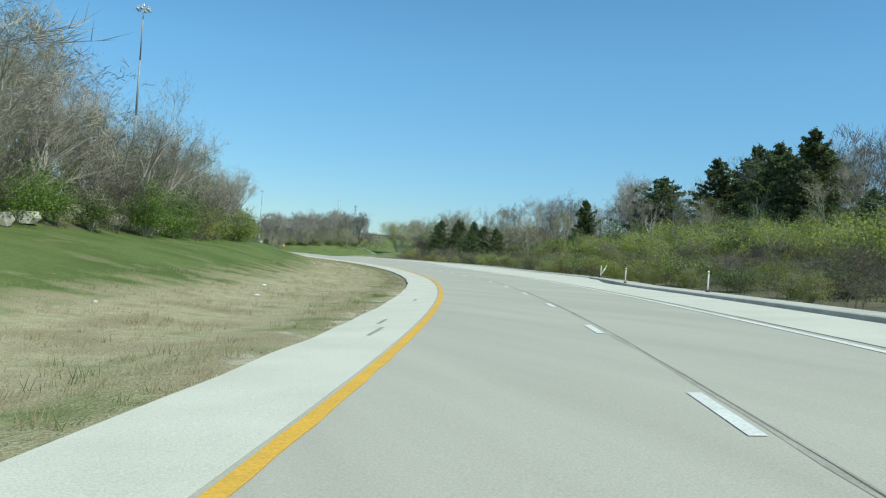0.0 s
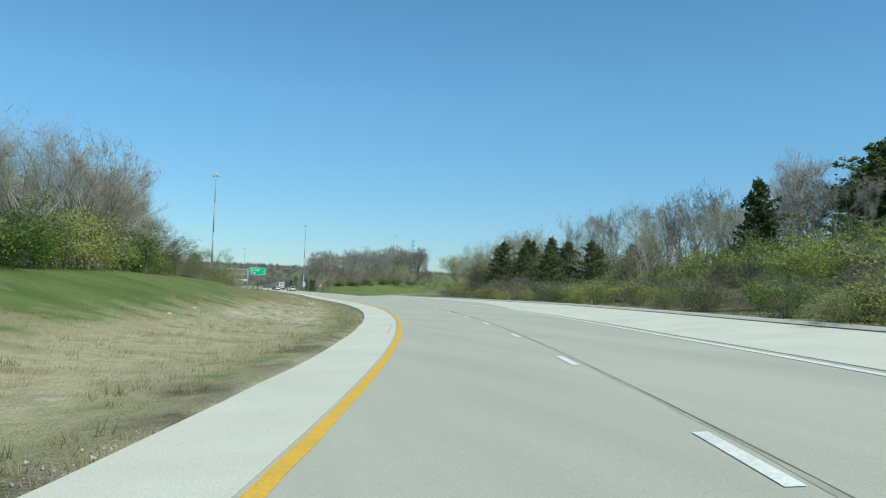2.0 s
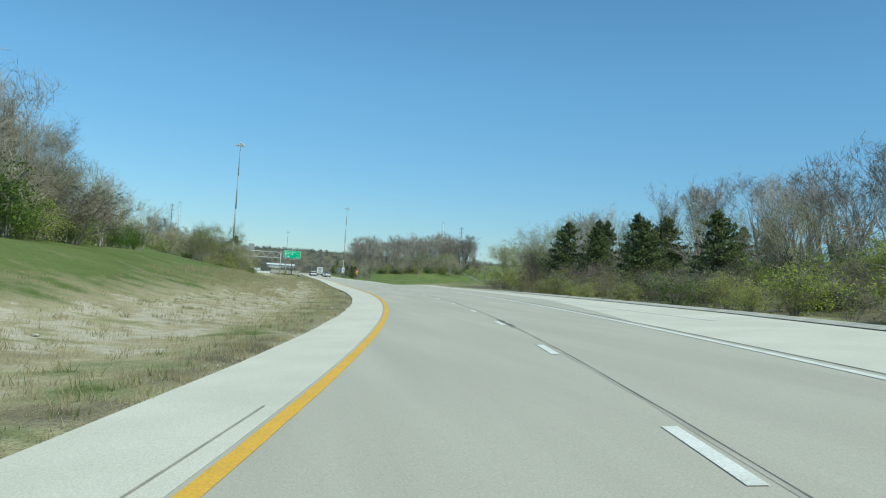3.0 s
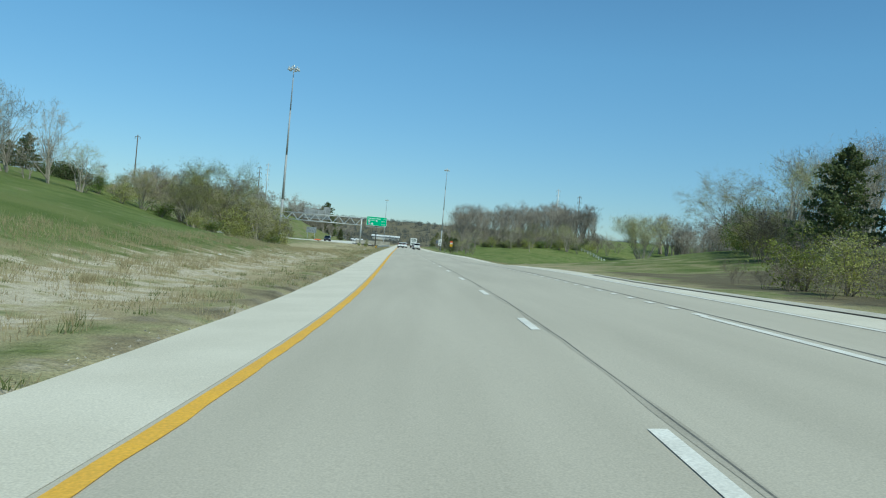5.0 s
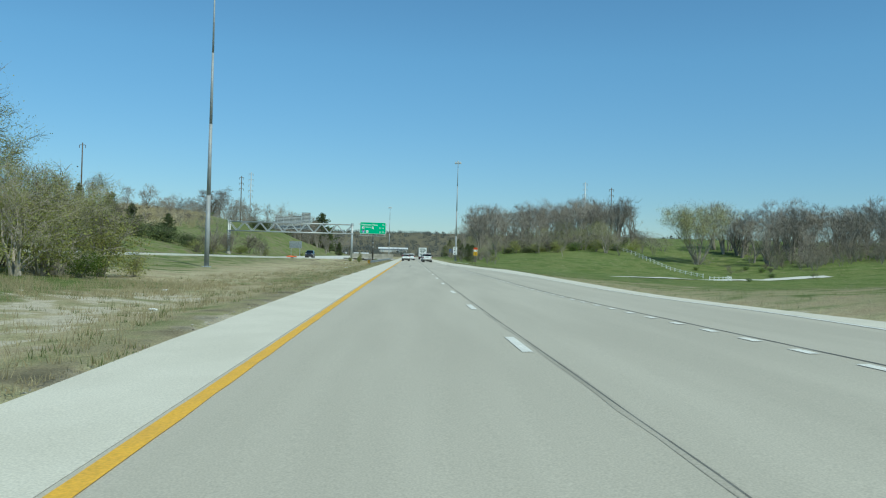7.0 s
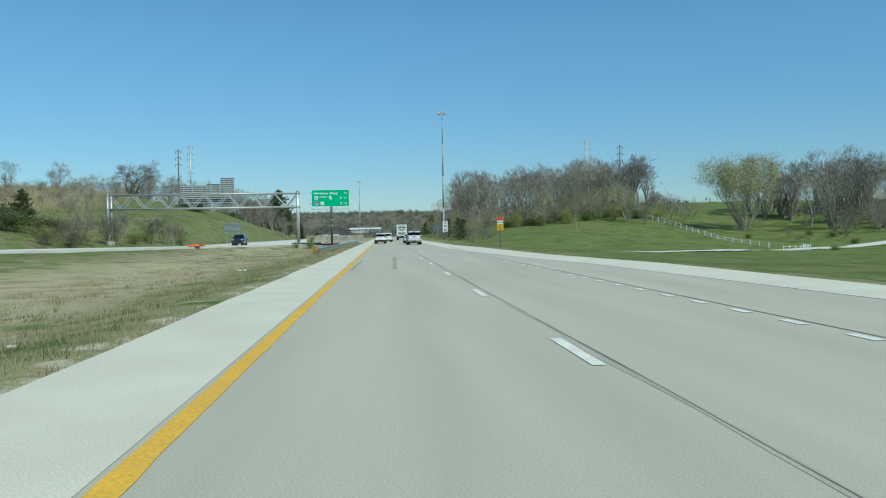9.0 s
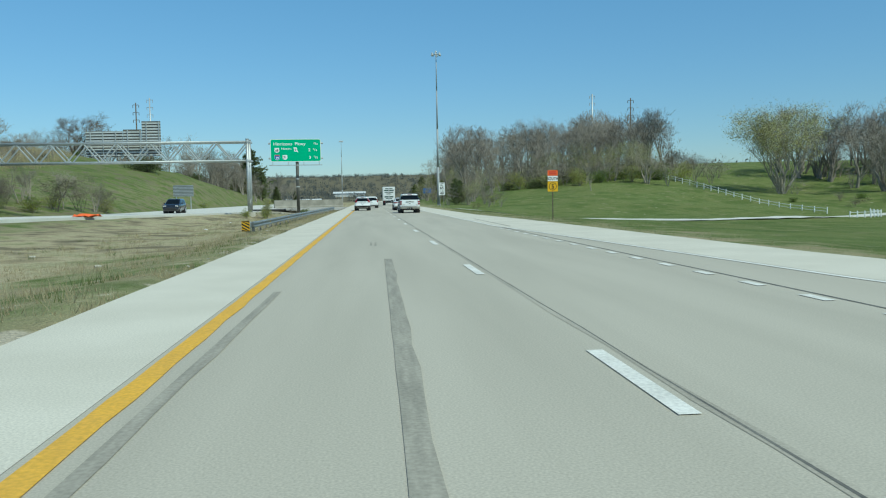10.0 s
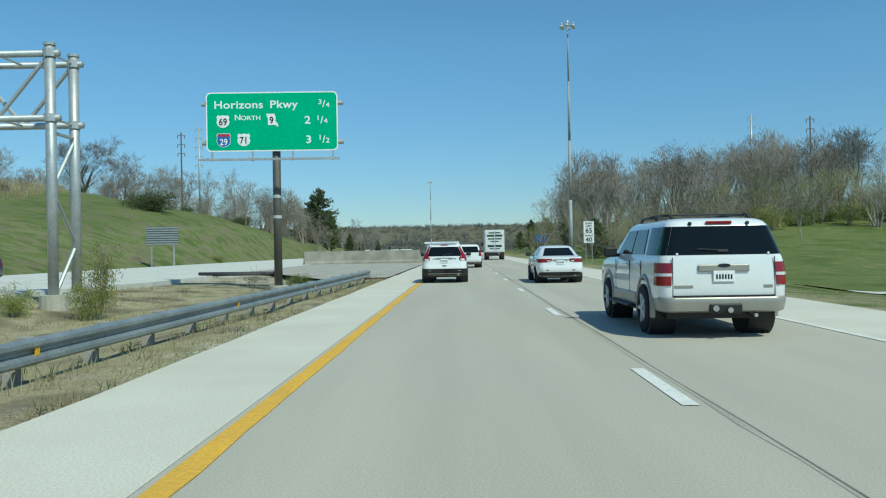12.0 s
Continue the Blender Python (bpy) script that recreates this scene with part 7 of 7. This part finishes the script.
    for y in (0.85, 2.4):
        bm = bmesh.new()
        box(bm, 0, y, 1.828, 1.18, 0.07, 0.03, 0.01)
        part("rack_bar", bm, M_PLASTIC, e)
    # bumper: pale upper step over a silver face
    bm = bmesh.new()
    loft(bm, [ring_xy(y0, 0.80, hw, z, 9, r) for z, y0, hw, r in ((0.375, 0.05, 0.86, 0.18), (0.40, -0.02, 0.90, 0.20), (0.52, -0.05, 0.925, 0.22), (0.575, -0.05, 0.93, 0.22), (0.595, -0.035, 0.925, 0.21), (0.60, 0.02, 0.91, 0.19))])
    sharp(part("rear_bumper", bm, M_SILVER, e, "silver painted rear bumper", smooth=True), 40)
    bm = bmesh.new()
    box(bm, 0, 0.02, 0.615, 1.46, 0.05, 0.018)
    part("tailgate_gap", bm, M_PLASTIC, e)
    for sx in (-1, 1):
        bm = bmesh.new()
        box(bm, sx * 0.735, 0.034, 0.90, 0.010, 0.012, 0.56)
        part("tailgate_gap", bm, M_PLASTIC, e)
        bm = bmesh.new()
        box(bm, sx * 0.42, 0.23, 1.675, 0.05, 0.05, 0.05, 0.015)
        part("window_hinge", bm, M_PLASTIC, e)
        bm = bmesh.new()
        box(bm, sx * 0.66, 0.07, 1.225, 0.035, 0.03, 0.04, 0.01)
        part("window_latch", bm, M_PAINT_W, e)
    bm = bmesh.new()
    box(bm, 0, 0.025, 1.02, 0.74, 0.035, 0.105, 0.016)
    part("tailgate_handle", bm, M_SILVER, e, "silver tailgate handle strip")
    bm = bmesh.new()
    bmesh.ops.create_circle(bm, cap_ends=True, segments=24, radius=0.085)
    p = part("badge", bm, M_PAINT_D, e, "plain dark oval badge")
    p.matrix_basis = pose(0, 0.004, 1.055, 90, 0, 0) @ Matrix.Diagonal((1.1, 0.34, 1, 1))
    plate_bars(e, 0.012, 0.90)
    for x, w in ((-0.58, 0.27), (0.64, 0.13)):
        bm = bmesh.new()
        box(bm, x, 0.026, 0.755, w, 0.012, 0.04, 0.004)
        part("emblem_bar", bm, M_SILVER, e)
    bm = bmesh.new()
    box(bm, 0, 0.235, 1.685, 0.38, 0.05, 0.045, 0.012)
    part("brake_light", bm, M_TAIL, e, "red high brake light")
    bm = bmesh.new()
    rod(bm, (-0.36, 0.085, 1.30), (0.04, 0.075, 1.27), 0.014, n=6)
    box(bm, 0.0, 0.075, 1.265, 0.16, 0.05, 0.045, 0.012)
    part("rear_wiper", bm, M_PLASTIC, e)
    bm = bmesh.new()
    box(bm, 0.0, -0.035, 0.43, 0.47, 0.06, 0.15, 0.02)
    part("hitch_recess", bm, M_BLACK, e)
    bm = bmesh.new()
    rod(bm, (0.03, -0.17, 0.42), (0.03, 0.0, 0.42), 0.04, n=10)
    rod(bm, (-0.15, -0.085, 0.44), (-0.15, -0.06, 0.44), 0.045, n=12)
    part("tow_hitch", bm, M_CHROME, e)
    bm = bmesh.new()
    rod(bm, (0.45, 0.0, 0.33), (0.45, 0.5, 0.33), 0.03, n=8)
    part("exhaust", bm, M_CHROME, e)
    bm = bmesh.new()
    box(bm, 0, L / 2, 0.36, 1.5, L - 0.7, 0.20)
    part("underbody", bm, M_PLASTIC, e)
    bm = bmesh.new()
    rod(bm, (-0.7, 0.98, 0.36), (0.7, 0.98, 0.36), 0.06, n=8)
    box(bm, 0.3, 0.98, 0.36, 0.3, 0.3, 0.26, 0.08)
    part("rear_axle", bm, M_PLASTIC, e)
    bm = bmesh.new()
    zl, _, yl, hl, _ = skin(0.06)
    zh, _, yh, hh, _ = skin(0.95)
    patch(bm, ((-hl + 0.12, yl, zl), (hl - 0.12, yl, zl), (hh - 0.12, yh, zh), (-hh + 0.12, yh, zh)), (0, 1, 0.3))
    part("windscreen", bm, M_GLASS, e)


def lower_trim(e, shell, name, material, label, zs, pb, off=0.012):
    """A band across the rear, from the middle to the corner angle pb, as one mesh."""
    bm = bmesh.new()
    for sx in (-1, 1):
        skin_panel(bm, shell, sx, zs, [-2.0] * len(zs), pb, 8, off)
    return part(name, bm, material, e, label, smooth=True)


def crossover(loc):
    """A white crossover with tall tail lights that follow the rear pillars and a black lower bumper."""
    shell = ((0.29, 0.22, 4.32, 0.80, 0.22), (0.36, 0.08, 4.46, 0.88, 0.24), (0.50, 0.015, 4.52, 0.905, 0.26), (0.62, 0.0, 4.53, 0.912, 0.27), (0.68, 0.035, 4.53, 0.912, 0.27), (0.84, 0.055, 4.48, 0.908, 0.27), (0.97, 0.075, 4.30, 0.895, 0.27), (1.04, 0.09, 3.80, 0.88, 0.27),
             (1.08, 0.10, 3.62, 0.866, 0.27), (1.47, 0.36, 2.78, 0.705, 0.25), (1.55, 0.41, 2.66, 0.665, 0.25), (1.61, 0.36, 2.55, 0.61, 0.25), (1.635, 0.55, 2.35, 0.54, 0.25), (1.65, 0.85, 2.1, 0.42, 0.25))
    e = shell_car("white_crossover", "white crossover car with tall red tail lights and black lower bumper", loc, M_PAINT_W, shell, (1.085, 1.47), (0.94, 3.56), 0.345,
                  ((0.75, 1.30, 1.20, 0.92), (1.36, 2.20, 2.10, 1.28), (2.27, 3.25, 2.62, 2.17)), 26)
    lower_trim(e, shell, "lower_bumper", M_PLASTIC, "black plastic lower bumper", (0.30, 0.36, 0.45, 0.53, 0.58), (92, 100, 118, 124, 122))
    lower_trim(e, shell, "skid_strip", M_SILVER, "", (0.355, 0.375, 0.395), (8, 12, 8), 0.022)
    for sx in (-1, 1):
        bm = bmesh.new()
        skin_panel(bm, shell, sx, (0.90, 0.95, 1.02, 1.08, 1.20, 1.35, 1.50), (2, -0.03, -0.02, 12, 27, 29, 32), (70, 88, 92, 88, 66, 54, 46), 6)
        t = part("tail_light", bm, M_TAIL, e, "tall red tail light", smooth=True)
        bm = bmesh.new()
        skin_panel(bm, shell, sx, (0.905, 0.945, 0.985), (6, 2, 2), (40, 44, 42), 4, 0.016)
        part("clear_lens", bm, M_CLEARL, t, smooth=True)
        for z, w, x in ((0.985, 0.16, 0.40),):
            bm = bmesh.new()
            box(bm, sx * x, 0.068, z, w, 0.012, 0.035, 0.004)
            part("emblem_bar", bm, M_CHROME, e)
    plate_bars(e, 0.035, 0.90)
    bm = bmesh.new()
    box(bm, 0, 0.055, 1.005, 0.64, 0.03, 0.045, 0.010)
    part("tailgate_handle", bm, M_CHROME, e, "chrome tailgate strip")
    bm = bmesh.new()
    box(bm, 0, 0.02, 0.70, 0.17, 0.03, 0.03, 0.006)
    part("latch_recess", bm, M_PLASTIC, e)
    bm = bmesh.new()
    box(bm, 0, 0.385, 1.545, 0.30, 0.03, 0.025, 0.006)
    part("brake_light", bm, M_TAIL, e)
    bm = bmesh.new()
    rod(bm, (0.0, 0.13, 1.15), (0.30, 0.16, 1.19), 0.014, n=6)
    box(bm, 0, 0.115, 1.13, 0.10, 0.05, 0.05, 0.015)
    part("rear_wiper", bm, M_PLASTIC, e)
    bm = bmesh.new()
    rod(bm, (0.55, 0.02, 0.33), (0.55, 0.3, 0.33), 0.04, n=10)
    part("exhaust", bm, M_CHROME, e)


def sedan(name, label, loc, paint):
    """A saloon with a short boot deck and slim tail lights wrapped round the corners."""
    shell = ((0.25, 0.24, 4.40, 0.76, 0.24), (0.32, 0.09, 4.55, 0.85, 0.28), (0.46, 0.01, 4.62, 0.88, 0.30), (0.58, 0.0, 4.64, 0.89, 0.30), (0.66, 0.03, 4.62, 0.89, 0.30), (0.80, 0.055, 4.50, 0.885, 0.30), (0.92, 0.05, 4.10, 0.872, 0.30), (0.985, 0.06, 3.75, 0.85, 0.30),
             (1.015, 0.16, 3.60, 0.82, 0.30), (1.035, 0.58, 3.50, 0.79, 0.30), (1.36, 1.16, 2.72, 0.615, 0.25), (1.405, 1.28, 2.60, 0.57, 0.25), (1.435, 1.46, 2.45, 0.50, 0.25), (1.45, 1.75, 2.2, 0.40, 0.2))
    e = shell_car(name, label, loc, paint, shell, (1.045, 1.355), (0.98, 3.68), 0.32,
                  ((1.12, 1.62, 1.62, 1.50), (1.67, 2.30, 2.18, 1.66), (2.36, 3.20, 2.62, 2.24)), 26)
    lower_trim(e, shell, "lower_valance", M_PLASTIC, "black plastic lower valance", (0.27, 0.32, 0.38, 0.42), (48, 66, 60, 34))
    for sx in (-1, 1):
        bm = bmesh.new()
        skin_panel(bm, shell, sx, (0.795, 0.83, 0.88, 0.925, 0.94), (-0.02, -0.20, -0.26, -0.24, -0.16), (66, 92, 112, 120, 116), 7)
        t = part("tail_light", bm, M_TAIL, e, "slim red tail light", smooth=True)
        bm = bmesh.new()
        skin_panel(bm, shell, sx, (0.835, 0.855, 0.875), (-0.17, -0.19, -0.18), (-0.06, -0.05, -0.06), 3, 0.016)
        part("clear_lens", bm, M_CLEARL, t, smooth=True)
        bm = bmesh.new()
        box(bm, sx * 0.50, -0.004, 0.50, 0.10, 0.012, 0.035, 0.004)
        part("reflector", bm, M_TAIL, e)
    plate_bars(e, 0.028, 0.80)
    bm = bmesh.new()
    box(bm, 0, 0.032, 0.895, 0.60, 0.03, 0.035, 0.010)
    part("chrome_strip", bm, M_CHROME, e)
    bm = bmesh.new()
    box(bm, 0, 0.045, 0.66, 1.30, 0.012, 0.010)
    part("boot_gap", bm, M_PLASTIC, e)
    bm = bmesh.new()
    rod(bm, (0.55, 0.07, 0.29), (0.55, 0.4, 0.29), 0.03, n=10)
    part("exhaust", bm, M_CHROME, e)


def other_suv(name, label, loc, paint, rz=0.0):
    shell = ((0.30, 0.18, 4.60, 0.84, 0.18), (0.40, 0.04, 4.70, 0.91, 0.20), (0.60, 0.0, 4.75, 0.93, 0.20), (0.80, 0.03, 4.72, 0.93, 0.20), (1.00, 0.045, 4.50, 0.92, 0.20), (1.07, 0.055, 3.90, 0.905, 0.20), (1.11, 0.06, 3.68, 0.89, 0.20),
             (1.56, 0.24, 2.95, 0.755, 0.20), (1.63, 0.28, 2.85, 0.715, 0.20), (1.69, 0.36, 2.75, 0.65, 0.20), (1.72, 0.6, 2.5, 0.52, 0.20))
    e = shell_car(name, label, loc, paint, shell, (1.12, 1.56), (0.96, 3.80), 0.37,
                  ((0.50, 1.16, 1.12, 0.62), (1.24, 2.10, 2.06, 1.22), (2.18, 3.25, 2.78, 2.14)), 24, rz)
    lower_trim(e, shell, "lower_bumper", M_PLASTIC, "", (0.31, 0.36, 0.42), (92, 100, 100))
    for sx in (-1, 1):
        bm = bmesh.new()
        skin_panel(bm, shell, sx, (0.84, 0.95, 1.05, 1.16, 1.30), (0, 4, 8, 26, 30), (92, 100, 96, 74, 62), 6)
        part("tail_light", bm, M_TAIL, e, "red tail light", smooth=True)
    plate_bars(e, 0.018, 0.85)
    bm = bmesh.new()
    box(bm, 0, 4.70, 0.58, 1.3, 0.12, 0.24, 0.05)
    part("front_grille", bm, M_PLASTIC, e)
    for sx in (-1, 1):
        bm = bmesh.new()
        box(bm, sx * 0.68, 4.60, 0.84, 0.36, 0.16, 0.15, 0.05)
        part("headlight", bm, M_CLEARL, e)


def box_truck(loc):
    e = thing("box_truck", "white removal lorry with plain dark bars on its rear doors", "truck", "traffic", loc)
    w, z0, z1, L = 2.44, 0.95, 3.75, 6.4
    bm = bmesh.new()
    box(bm, 0, L / 2, (z0 + z1) / 2, w, L, z1 - z0, 0.03)
    part("cargo_box", bm, M_BOXW, e)
    for sx in (-1, 1):
        bm = bmesh.new()
        box(bm, sx * 0.58, -0.015, (z0 + z1) / 2, 1.13, 0.04, z1 - z0 - 0.22, 0.012)
        d = part("rear_door", bm, M_BOXW, e)
        for z in (1.4, 2.3, 3.2):
            bm = bmesh.new()
            box(bm, sx * 1.14, -0.045, z, 0.05, 0.03, 0.14)
            part("hinge", bm, M_GALV, d)
        bm = bmesh.new()
        rod(bm, (sx * 0.07, -0.06, z0 + 0.15), (sx * 0.07, -0.06, z1 - 0.15), 0.02, n=6)
        part("lock_rod", bm, M_GALV, d)
    for z, ww, h in ((3.38, 1.5, 0.16), (3.02, 1.95, 0.26), (2.62, 1.75, 0.16), (2.30, 1.0, 0.14), (1.72, 1.8, 0.28), (1.38, 1.3, 0.14)):
        bm = bmesh.new()
        for k in range(2):
            box(bm, (-1 if k else 1) * ww / 4 * 1.03, -0.038, z, ww / 2 * 0.94, 0.006, h)
        part("lettering_bar", bm, M_BARS, e)
    bm = bmesh.new()
    box(bm, 0, L / 2 - 0.2, 0.78, 0.9, L - 0.5, 0.22)
    box(bm, 0, 0.05, 0.55, 2.2, 0.12, 0.14, 0.02)
    for x in (-0.8, 0.8):
        box(bm, x, 0.1, 0.74, 0.1, 0.1, 0.34)
    part("chassis", bm, M_PLASTIC, e)
    tail_pair(e, 0.95, -0.02, 0.70, 0.26, 0.12, 0.06)
    for sx in (-1, 1):
        for xx in (1.10, 0.82):
            wheel(e, sx * xx, 1.3, 0.48, 0.26, sx)
        wheel(e, sx * 1.0, L + 0.9, 0.48, 0.26, sx)
        bm = bmesh.new()
        box(bm, sx * 0.95, 0.78, 0.55, 0.55, 0.02, 0.6)
        part("mud_flap", bm, M_PLASTIC, e)
        bm = bmesh.new()
        box(bm, sx * 1.38, L + 1.3, 2.0, 0.22, 0.1, 0.5, 0.03)
        part("door_mirror", bm, M_PLASTIC, e)
    bm = bmesh.new()
    box(bm, 0, L + 0.95, 1.62, 2.3, 1.7, 1.95, 0.15)
    part("cab", bm, M_BOXW, e)
    bm = bmesh.new()
    box(bm, 0, L + 1.81, 2.05, 2.0, 0.03, 0.75, 0.01)
    part("windscreen", bm, M_GLASS, e)
    bm = bmesh.new()
    box(bm, 0, L + 1.85, 0.75, 2.2, 0.2, 0.4, 0.05)
    part("front_bumper", bm, M_PLASTIC, e)


large_suv((3.82, 11.55, 0.012))
crossover((-0.68, 32.4, 0.012))
sedan("white_sedan", "white saloon car with slim red tail lights", (3.82, 30.6, 0.012), M_PAINT_W)
other_suv("white_estate_car", "white sport utility car with red tail lights", (0.55, 58.5, 0.012), M_PAINT_W)
sedan("red_sedan", "dark red saloon car ahead in the inner lane", (0.25, 84.0, 0.012), M_PAINT_R)
box_truck((4.2, 100.0, 0.012))
opp_x, opp_z, opp_h = opp_edge(38.0)
other_suv("dark_suv", "dark sport utility car on the opposite carriageway", (opp_x - 8.2, 38.0, opp_z + 0.035), M_PAINT_D, rz=math.degrees(-opp_h) + 180)
